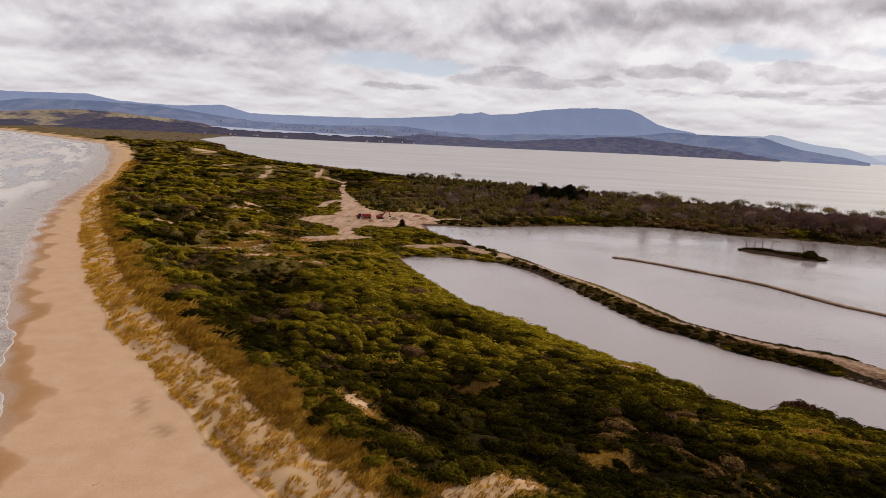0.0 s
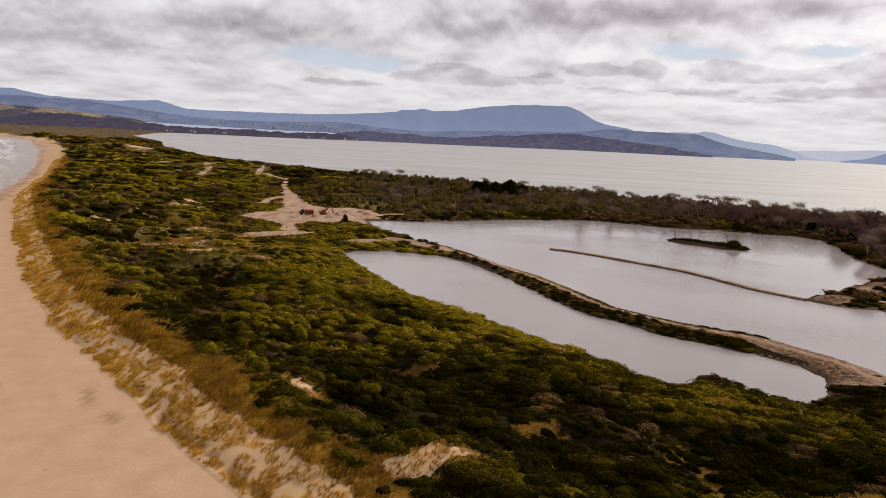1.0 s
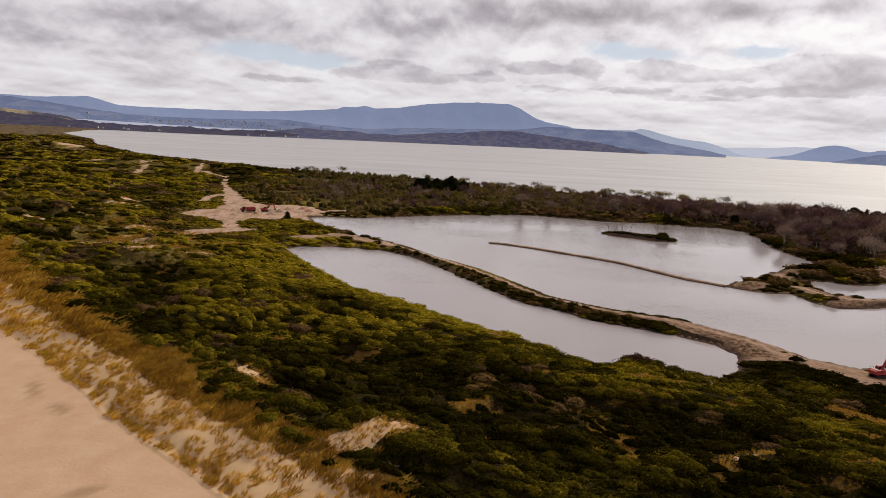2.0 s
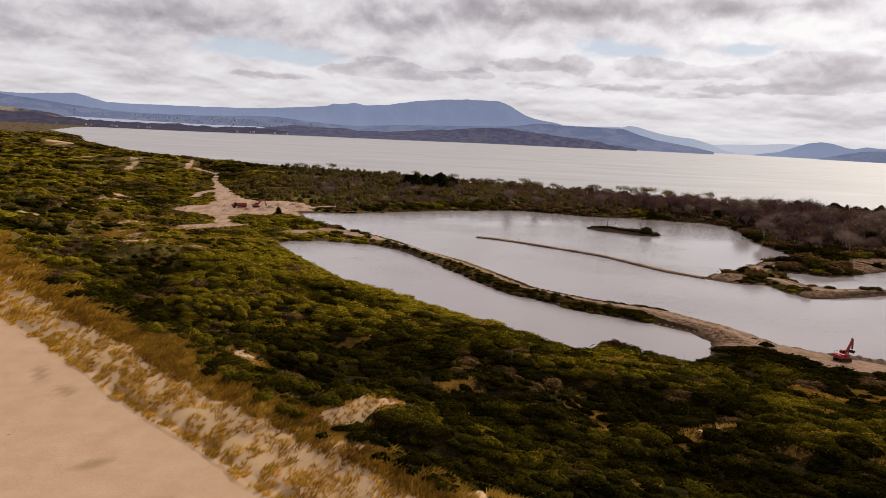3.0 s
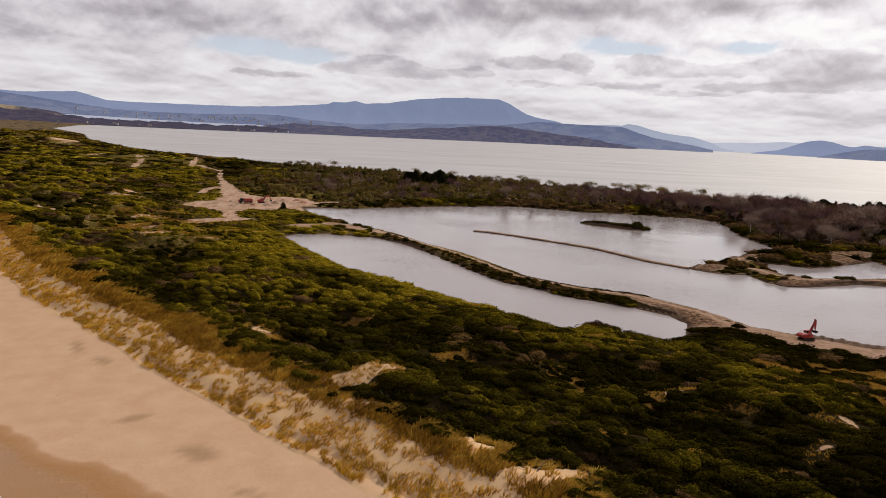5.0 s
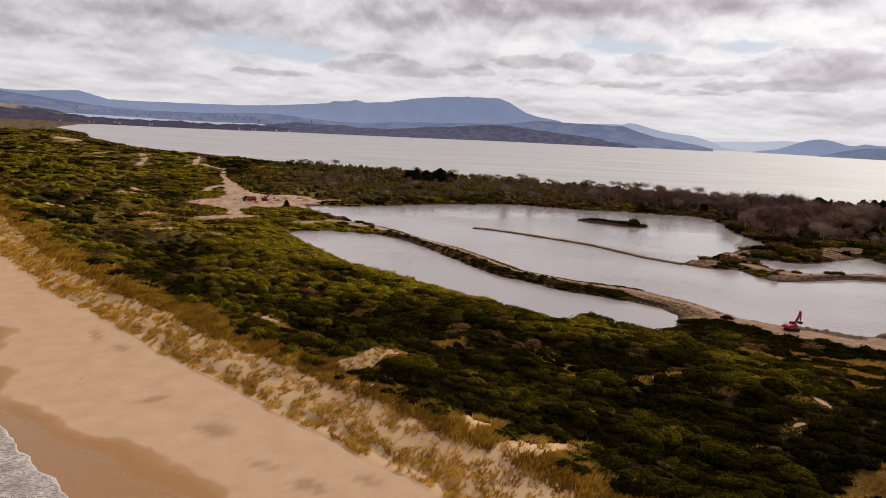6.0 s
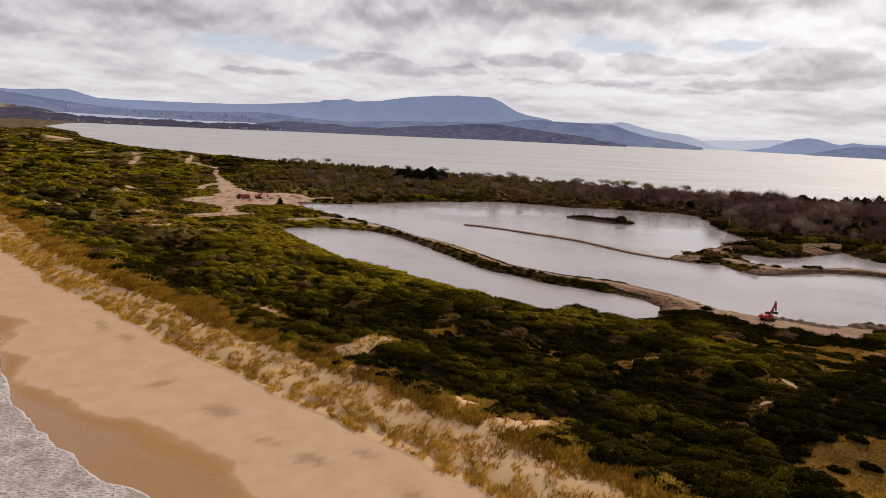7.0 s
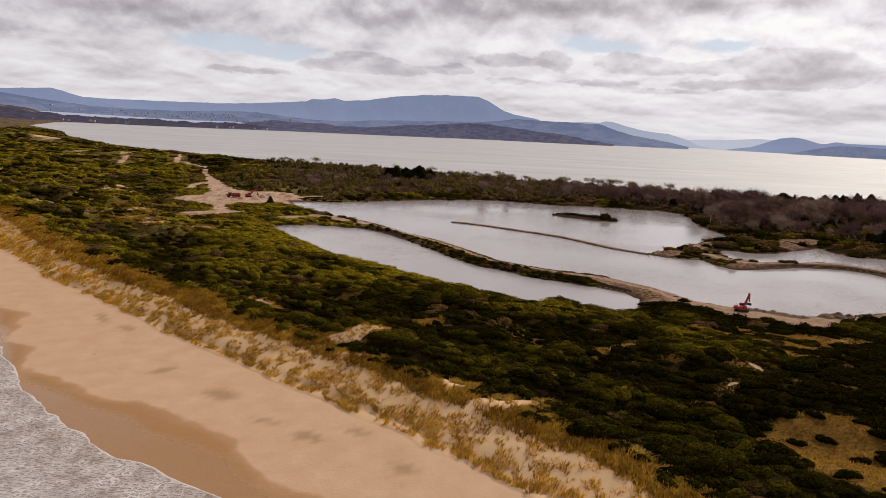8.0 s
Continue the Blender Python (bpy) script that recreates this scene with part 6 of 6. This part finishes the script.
def make_leafy_wood():
    """The grey-green gums of the strip, too many and too far to count."""
    x, y = jittered(-70, 540, 225, 690, 8.5)
    pl = plan(x, y)
    w = wood_cover(pl) * (1 - smooth(pl["sand"], 0.3, 0.6)) * (1 - 0.9 * smooth(fbm(x, y, 22, 611), 0.64, 0.70))
    keep = RNG.random(len(x)) < w * (0.62 - 0.34 * smooth(x, 120, 240)) * smooth(pl["big"], 14, 24)
    x, y, z, lag = x[keep], y[keep], pl["z"][keep], pl["lag"][keep]
    size = (0.42 + 0.36 * RNG.random(len(x))) * (0.9 + 0.2 * smooth(x, 60, 200))
    state = RNG.bit_generator.state
    for at, name, mat, label in ((0, "gum_trunks", MAT_BARK, "pale trunks of the gum wood on the shore"), (1, "gum_crowns", MAT_GUMWOOD, "olive-brown crowns of the gum wood on the shore")):
        RNG.bit_generator.state = state
        scatter(name, [GUM_SHAPES[i][at] for i in sorted(GUM_SHAPES)], x, y, z - 0.1, size, size * 0.9, np.clip(0.25 + 0.5 * fbm(x, y, 30, 617) + 0.5 * (lattice(np.floor(x), np.floor(y), 9) - 0.5), 0, 1), mat, label, "woodland")


make_leafy_wood()


# ---- machines ----
def crawler(parent, side):
    """One crawler: the belt with its plates and wheels."""
    bm = bmesh.new()
    rim = [(math.cos(a) * 0.42 + (1.65 if abs(a) <= math.pi / 2 else -1.65), math.sin(a) * 0.42 + 0.45) for a in np.linspace(-math.pi / 2, 1.5 * math.pi, 18)]
    loops = [[bm.verts.new((x, side + w, z)) for x, z in rim] for w in (-0.3, 0.3)]
    n = len(rim)
    for i in range(n):
        bm.faces.new((loops[0][i], loops[0][(i + 1) % n], loops[1][(i + 1) % n], loops[1][i]))
    bm.faces.new(loops[0][::-1]), bm.faces.new(loops[1])
    for x in np.arange(-1.6, 1.7, 0.22):
        for z in (0.02, 0.88):
            box(bm, (0.06, 0.62, 0.05), (x, side, z), bevel=0)
    track = part("track", bm, MAT_TRACKS, parent, "dark steel crawler track")
    for x in (-1.65, 1.65):
        bm = bmesh.new()
        rod(bm, (x, side - 0.33, 0.45), (x, side + 0.33, 0.45), 0.26, 12)
        part("wheel", bm, MAT_DARKSTEEL, track)


def excavator(m, boom, stick, bucket, label):
    """A crawler excavator. boom, stick: lines of the arm in its own x-z plane; bucket: its middle and turn."""
    e = thing("excavator", m, label, "excavator")
    bm = bmesh.new()
    box(bm, (2.4, 1.8, 0.45), (0, 0, 0.55), bevel=0.06)
    rod(bm, (0, 0, 0.75), (0, 0, 1.05), 0.65, 16)
    part("undercarriage", bm, MAT_DARKSTEEL, e)
    crawler(e, 1.05), crawler(e, -1.05)
    bm = bmesh.new()
    box(bm, (3.6, 2.6, 0.35), (-0.45, 0, 1.22), bevel=0.06)
    box(bm, (1.5, 1.0, 0.85), (0.35, -0.75, 1.8), bevel=0.08)
    part("house", bm, MAT_RED, e, "red painted machine deck")
    bm = bmesh.new()
    box(bm, (1.5, 2.5, 0.95), (-1.35, 0, 1.85), bevel=0.12, taper=(0.92, 0.95))
    part("engine_cover", bm, MAT_RED, e)
    bm = bmesh.new()
    box(bm, (0.75, 2.6, 1.0), (-2.25, 0, 1.65), bevel=0.2)
    part("counterweight", bm, MAT_RED, e)
    bm = bmesh.new()
    box(bm, (1.55, 0.95, 1.65), (0.5, 0.8, 2.2), bevel=0.1, taper=(0.86, 0.92))
    cab = part("cab", bm, MAT_RED, e, "red cab with dark windows")
    for size, at, rot in (((0.03, 0.74, 0.95), (1.245, 0.8, 2.4), (0, -8, 0)), ((1.0, 0.03, 0.8), (0.5, 1.27, 2.45), (3, 0, 0)), ((1.0, 0.03, 0.8), (0.5, 0.33, 2.45), (-3, 0, 0)),
                          ((0.03, 0.7, 0.6), (-0.255, 0.8, 2.5), (0, 8, 0))):
        bm = bmesh.new()
        box(bm, size, at, rot, bevel=0.01)
        part("window", bm, MAT_GLASS, cab, "dark tinted window")
    bm = bmesh.new()
    rod(bm, (-1.4, -0.7, 2.3), (-1.4, -0.7, 2.95), 0.07, 8)
    part("exhaust", bm, MAT_DARKSTEEL, e)
    for y in (-1.2, 1.2):
        bm = bmesh.new()
        rod(bm, (-2.0, y, 2.3), (-2.0, y, 2.75), 0.025, 6), rod(bm, (-0.8, y, 2.3), (-0.8, y, 2.75), 0.025, 6), rod(bm, (-2.0, y, 2.75), (-0.8, y, 2.75), 0.025, 6)
        part("handrail", bm, MAT_DARKSTEEL, e)
    bm = bmesh.new()
    beam(bm, boom, [0.5] + [0.62] * (len(boom) - 2) + [0.36], 0.45)
    part("boom", bm, MAT_RED, e, "red lifting boom")
    for y in (-0.38, 0.38):
        a, b = Vector((0.95, y, 1.15)), Vector((boom[2][0], y, boom[2][1]))
        bm = bmesh.new()
        rod(bm, a, a + (b - a) * 0.62, 0.11, 10)
        cyl = part("boom_cylinder", bm, MAT_DARKSTEEL, e)
        bm = bmesh.new()
        rod(bm, a + (b - a) * 0.6, b, 0.06, 10)
        part("piston", bm, MAT_CHROME, cyl, "bright steel piston")
    bm = bmesh.new()
    beam(bm, stick, [0.45] + [0.55] * (len(stick) - 2) + [0.3], 0.36)
    part("stick", bm, MAT_RED, e, "red dipper stick")
    p, q = boom[len(boom) // 2], stick[0]
    bm = bmesh.new()
    rod(bm, (p[0], 0, p[1] + 0.45), (q[0], 0, q[1] + 0.2), 0.09, 10)
    part("stick_cylinder", bm, MAT_DARKSTEEL, e)
    (bx, bz), turn = bucket
    bm = bmesh.new()
    prof = [(math.cos(a) * 0.62, math.sin(a) * 0.62) for a in np.linspace(0.2, math.pi + 0.5, 9)]
    sides = [[bm.verts.new((x, w, z)) for x, z in prof] for w in (-0.55, 0.55)]
    for i in range(len(prof) - 1):
        bm.faces.new((sides[0][i], sides[0][i + 1], sides[1][i + 1], sides[1][i]))
    bm.faces.new(sides[0]), bm.faces.new(sides[1][::-1])
    bmesh.ops.solidify(bm, geom=bm.faces[:], thickness=0.05)
    bmesh.ops.transform(bm, matrix=pose(bx, 0, bz, 0, turn, 0), verts=bm.verts[:])
    b = part("bucket", bm, MAT_DARKSTEEL, e, "dark worn digging bucket")
    for y in (-0.42, -0.14, 0.14, 0.42):
        bm = bmesh.new()
        box(bm, (0.09, 0.08, 0.26), (0.62, y, 0.0), (0, 10, 0), bevel=0.015)
        bmesh.ops.transform(bm, matrix=pose(bx, 0, bz, 0, turn, 0), verts=bm.verts[:])
        part("tooth", bm, MAT_DARKSTEEL, b)
    return e


excavator(pose(112.0, 113.2, ground_z(112.0, 113.2), 0, 0, 10) @ Matrix.Scale(0.8, 4), [(0.5, 1.4), (1.2, 3.0), (2.0, 4.6), (2.6, 6.2)], [(2.3, 6.5), (2.65, 6.1), (2.8, 4.7), (3.0, 3.3)], ((3.0, 2.8), 200),
          "red crawler excavator on the pond bank with its arm raised")
excavator(pose(-49, 371, ground_z(-49, 371), 0, 0, 25) @ Matrix.Scale(0.85, 4), [(0.5, 1.4), (2.3, 3.6), (4.0, 4.7), (5.4, 5.0)], [(5.1, 5.4), (5.5, 4.9), (6.2, 3.4), (6.6, 2.1)], ((6.6, 1.6), 170),
          "red crawler excavator digging in the sandy clearing")


def dump_truck(m):
    """An articulated six-wheeled dumper."""
    t = thing("dump_truck", m, "red and dark dump truck parked on the sand beside the excavator", "truck")
    bm = bmesh.new()
    box(bm, (7.6, 1.2, 0.4), (0, 0, 1.05), bevel=0.05)
    part("chassis", bm, MAT_DARKSTEEL, t)
    bm = bmesh.new()
    box(bm, (1.7, 2.2, 1.7), (2.4, 0, 2.1), bevel=0.12, taper=(0.85, 0.92))
    cab = part("cab", bm, MAT_DARKSTEEL, t, "dark driver's cab")
    for size, at, rot in (((0.03, 1.7, 0.8), (3.22, 0, 2.45), (0, -9, 0)), ((1.1, 0.03, 0.7), (2.4, 1.08, 2.45), (3, 0, 0)), ((1.1, 0.03, 0.7), (2.4, -1.08, 2.45), (-3, 0, 0))):
        bm = bmesh.new()
        box(bm, size, at, rot, bevel=0.01)
        part("window", bm, MAT_GLASS, cab, "dark tinted window")
    bm = bmesh.new()
    box(bm, (1.3, 1.9, 0.9), (3.7, 0, 1.65), bevel=0.15, taper=(0.9, 0.9))
    part("bonnet", bm, MAT_RED, t, "red sloping bonnet")
    bm = bmesh.new()
    for x0, z0, x1, z1, y0, y1 in ((-3.6, 1.5, 1.2, 1.6, -1.3, 1.3),):
        box(bm, (4.8, 2.6, 0.12), (-1.2, 0, 1.55), bevel=0.02)
        box(bm, (4.9, 0.12, 1.1), (-1.2, 1.3, 2.05), (8, 0, 0), bevel=0.02)
        box(bm, (4.9, 0.12, 1.1), (-1.2, -1.3, 2.05), (-8, 0, 0), bevel=0.02)
        box(bm, (0.12, 2.7, 1.4), (1.25, 0, 2.2), bevel=0.02)
    part("tipper_bed", bm, MAT_RED, t, "open red tipper bed")
    for x in (-2.6, -1.0, 3.0):
        for y in (-1.15, 1.15):
            bm = bmesh.new()
            rod(bm, (x, y - 0.28, 0.75), (x, y + 0.28, 0.75), 0.75, 18)
            bmesh.ops.bevel(bm, geom=[e for e in bm.edges if e.calc_length() < 0.3], offset=0.08, segments=1, affect="EDGES")
            tyre = part("tyre", bm, MAT_TRACKS, t, "black rubber tyre")
            bm = bmesh.new()
            rod(bm, (x, y - 0.3, 0.75), (x, y + 0.3, 0.75), 0.36, 12)
            part("rim", bm, MAT_DARKSTEEL, tyre)
    return t


dump_truck(pose(-57, 366, ground_z(-57, 366), 0, 0, 195))


# ---- heaps, dead wood ----
def heap(x, y, r, h, seed, label, mat=None):
    rng = np.random.default_rng(seed)
    n = 16
    g = np.linspace(-1.15, 1.15, n)
    gx, gy = np.meshgrid(g, g)
    d = np.hypot(gx, gy * (1 + 0.3 * rng.random()))
    z = np.clip(1 - d, 0, 1) ** 0.85 * h * (0.65 + 0.7 * fbm(gx * 10 + seed, gy * 10, 4, seed)) + (fbm(gx * 10, gy * 10 + seed, 1.6, seed + 1) - 0.5) * 0.25 * h * (d < 1) - 0.25 * (d >= 1)
    v = np.stack([gx * r, gy * r, z], 2).reshape(-1, 3)
    ob = new("earth_mound", array_mesh("earth_mound", v, grid_faces(n, n), mat or MAT_EARTH, None, False))
    ob.matrix_world = pose(x, y, ground_z(x, y) - 0.1, 0, 0, float(rng.random() * 360))
    return tagged(ob, label, "earth mound", "earth mounds")


for i in range(17):
    u = i / 16
    heap(114.5 + 14 * u + RNG.normal() * 0.4, 119.5 - 10.5 * u + RNG.normal() * 0.4, 1.5 + 1.0 * RNG.random(), 0.7 + 0.6 * RNG.random(), 700 + i, "mound of dug brown earth along the pond bank")
for i, (x, y, r, h) in enumerate([(136, 109.5, 2.6, 1.5), (139, 109, 3.0, 1.9), (142, 108.5, 2.4, 1.3), (95, 128, 1.0, 0.5), (100, 121, 1.1, 0.5)]):
    heap(x, y, r, h, 720 + i, "mound of dug brown earth along the pond bank")
for i, (x, y, r, h) in enumerate([(-56, 366, 3.0, 1.6), (-44, 360, 3.6, 1.5), (-30, 372, 4.0, 1.4), (-26, 380, 3.0, 1.1), (-62, 352, 3.0, 1.0), (-41, 372, 3.2, 1.8), (-36, 364, 2.4, 1.2), (-47, 378, 2.6, 1.4), (-66, 372, 2.2, 1.1), (-30, 390, 3.4, 1.2), (-38, 385, 2.6, 1.5), (-70, 346, 2.4, 0.9), (-52, 358, 2.0, 1.2)]):
    heap(x, y, r, h, 730 + i, "mound of reddish dug earth in the clearing" if i % 3 == 0 else "mound of pale dug sand in the clearing", MAT_REDEARTH if i % 3 == 0 else MAT_DUGSAND)


def dead_wood(name, at, turn, length, label, twigs, mat, seed):
    """A fallen bough: a crooked stem with short forks, lying on the sand."""
    rng = np.random.default_rng(seed)
    pieces, p, d, r = [], np.array([0.0, 0, 0.1]), np.array([1.0, 0, 0.05]), length * 0.028
    for i in range(6):
        d = d + rng.normal(size=3) * np.array([0.1, 0.35, 0.08])
        d /= np.linalg.norm(d)
        q = p + d * length / 6
        q[2] = max(0.06, min(q[2], 0.5))
        pieces.append((p, q, r, r * 0.85))
        if i and twigs:
            o = d + rng.normal(size=3) * np.array([0.5, 0.9, 0.35]) + np.array([0, 0, 0.35])
            o /= np.linalg.norm(o)
            e = q + o * length * (0.15 + 0.2 * rng.random())
            pieces += [(q, e, r * 0.6, r * 0.35), (e, e + (o + rng.normal(size=3) * 0.5) * length * 0.12, r * 0.35, r * 0.12)]
        p, r = q, r * 0.85
    v, f = limbs_mesh(pieces, 5)
    ob = new(name, array_mesh(name, v, f, mat))
    ob.matrix_world = pose(at[0], at[1], ground_z(*at), 0, 0, turn)
    return tagged(ob, label, "dead wood")


dead_wood("driftwood", (-46.8, 79.5), 20, 1.1, "short dark stick of driftwood on the beach", False, MAT_DARKBARK, 11)
dead_wood("fallen_branch", (24.5, 43.2), 25, 3.6, "forked dead branch lying on a bare sand patch", True, MAT_DARKBARK, 12)
dead_wood("fallen_branch", (70.5, 104), 120, 4.0, "bleached fallen branch in the scrub by the pond", True, MAT_PALEWOOD, 13)
dead_wood("fallen_branch", (66.5, 98), 100, 3.2, "bleached fallen branch in the scrub by the pond", True, MAT_PALEWOOD, 14)
dead_wood("fallen_branch", (84, 88), 160, 3.0, "bleached fallen branch in the scrub by the pond", True, MAT_PALEWOOD, 15)
dead_wood("fallen_branch", (8, 66), 150, 2.6, "grey dead branch at the edge of the dune grass", True, MAT_PALEWOOD, 16)


# ---- single shrubs on banks and islet ----
def lone_shrub(x, y, r, h, label, mat, seed):
    v, t, val = shrub_shape(seed, 22, 12, 0.08, 0.75, 14, 6)
    ob = new("shrub", array_mesh("shrub", v, t, mat, dict(leaf=val)))
    ob.matrix_world = Matrix.LocRotScale((x, y, ground_z(x, y) - 0.12), Euler((0, 0, seed)), (r, r, h))
    return tagged(ob, label, "shrub", "bank shrubs")


for i, (x, y, r, h) in enumerate([(155, 315, 4.2, 3.6), (150, 318, 3.4, 1.6), (145, 323, 3.4, 1.0), (139, 328, 3.4, 1.0), (135, 333, 3.4, 1.0), (132, 333, 2.8, 0.9), (137, 330, 2.5, 0.9), (142, 326, 2.6, 1.0), (147, 321, 2.6, 1.1), (159, 313, 3.4, 1.5), (161, 317, 3.0, 1.1), (152, 323, 2.4, 0.9), (157, 320, 2.2, 1.0), (152, 218, 1.6, 1.9), (150, 206, 2.4, 2.2), (165, 223, 2.6, 1.5), (170, 222, 2.8, 1.6), (175, 221, 2.6, 1.5),
                                  (181, 217, 2.6, 1.3), (187, 217, 2.8, 1.4), (193, 218, 2.4, 1.2), (165, 188, 2.4, 1.0), (178, 187, 2.6, 1.4), (182, 187, 2.4, 1.3), (141, 100, 4.2, 3.2),
                                  (147, 99, 3.6, 2.8), (136, 101, 2.4, 1.6), (-20, 257, 2.3, 2.2), (-22, 291, 2.6, 2.8), (5, 289, 3.0, 1.7), (10, 271, 2.4, 1.6), (-13, 292, 2.2, 1.2), (18, 262, 1.8, 1.1), (141, 199, 2.0, 1.0),
                                  (205, 265, 2.4, 2.0), (208, 285, 2.6, 2.0), (65.5, 120, 2.4, 1.7), (68, 117, 2.2, 1.4), (71.5, 114.6, 1.8, 0.9)]):
    lone_shrub(x, y, r, h, "dark rounded shrub on the bank of the pond", MAT_BANKSHRUB, 800 + i)


MAT_DEADBUSH = leaf_material("dead_bush_twigs", [(0.0, (0.10, 0.048, 0.035)), (1.0, (0.16, 0.078, 0.055))], by_object=True, shine=0.0, fine=3.2)
for i, (x, y, r, h) in enumerate([(59.5, 121.5, 2.0, 2.6), (61.8, 121.2, 2.2, 2.9), (63.6, 120.6, 1.8, 2.2)]):
    lone_shrub(x, y, r, h, "dead reddish-brown bush at the end of the pond", MAT_DEADBUSH, 860 + i)


def make_bank_scrub():
    """The low hedge on the bank between the two ponds, on the side of the smaller one."""
    x, y = jittered(-25, 95, 145, 300, 1.25)
    pl = plan(x, y)
    side = (pl["near"] < pl["big"] - 1.0) & (pl["near"] > 0.2) & (pl["near"] < 5.8) & (pl["big"] < 16)
    p = side * (0.62 * smooth(y + (fbm(x, y, 12, 901) - 0.5) * 16, 146, 156) * (1 - 0.72 * smooth(y, 205, 240)) * (1 - 0.35 * smooth(fbm(x, y, 9, 903), 0.55, 0.65)))
    keep = RNG.random(len(x)) < p
    pl = {key: v[keep] for key, v in pl.items()}
    n = len(pl["x"])
    r = 0.6 + 0.9 * RNG.random(n)
    scatter("bank_scrub", MID_SHAPES, pl["x"], pl["y"], pl["z"] - 0.08, r, r * (0.6 + 0.45 * RNG.random(n)), np.where(RNG.random(n) < 0.3, 0.9, 0.02 + 0.3 * RNG.random(n)), MAT_SCRUB, "low dark green hedge of scrub along the pond bank", "scrub")


make_bank_scrub()


# ---- the far village ----
MAT_FARWALL = plain("far_wall", (0.55, 0.54, 0.55), 0.8, 0, 0.1, 0.2)
MAT_FARROOF = plain("far_roof", (0.30, 0.22, 0.20), 0.8, 0, 0.2, 0.2)


def far_house(x, y, z, turn, wide):
    h = thing("house", pose(x, y, z, 0, 0, turn), "small white house with hipped roof on the far shore", "house", "far houses")
    bm = bmesh.new()
    box(bm, (wide, wide * 0.6, 6.0), (0, 0, 0.0), bevel=0.05)
    part("wall", bm, MAT_FARWALL, h)
    bm = bmesh.new()
    box(bm, (wide * 1.06, wide * 0.68, 2.4), (0, 0, 4.0), bevel=0.05, taper=(0.5, 0.35))
    part("roof", bm, MAT_FARROOF, h, "grey-brown roof")
    return h


VILLAGE = np.random.default_rng(91)
for i in range(20):
    az = math.radians(VILLAGE.uniform(-23, -4) if i < 15 else VILLAGE.uniform(3, 12))
    away = VILLAGE.uniform(3180, 3240) if i < 15 else 3930.0
    far_house(math.sin(az) * away, math.cos(az) * away - 20, (5 if i < 15 else 10) + VILLAGE.uniform(0, 4), VILLAGE.uniform(0, 180), VILLAGE.uniform(5, 11))
# the town on the hillside behind the inlet
TOWN = [far_house(0, -500, -90, 0, w) for w in (8.0, 10.0, 13.0)]
for i in range(110):
    az = math.radians(min(-3.0, max(-22.0, VILLAGE.normal(-10.5, 5.0))))
    v = VILLAGE.uniform(0.10, 0.75)
    away = 4600 - 420 * (1 - v)
    top = 47 + 4600 * 0.001 * float(np.interp(math.degrees(az), [-22, -17.5, -15, -12, -9.5, -7.4, -5, -3], [16, 7.6, 6.2, 6.4, 8, 10.7, 10.4, 7]))
    at = pose(math.sin(az) * away, math.cos(az) * away - 20, 3 + (top - 3) * v ** 0.8 + 1.5, 0, 0, VILLAGE.uniform(0, 180))
    if i < len(TOWN):
        TOWN[i].matrix_basis = at
    else:
        copy_thing(TOWN[i % 3], at)
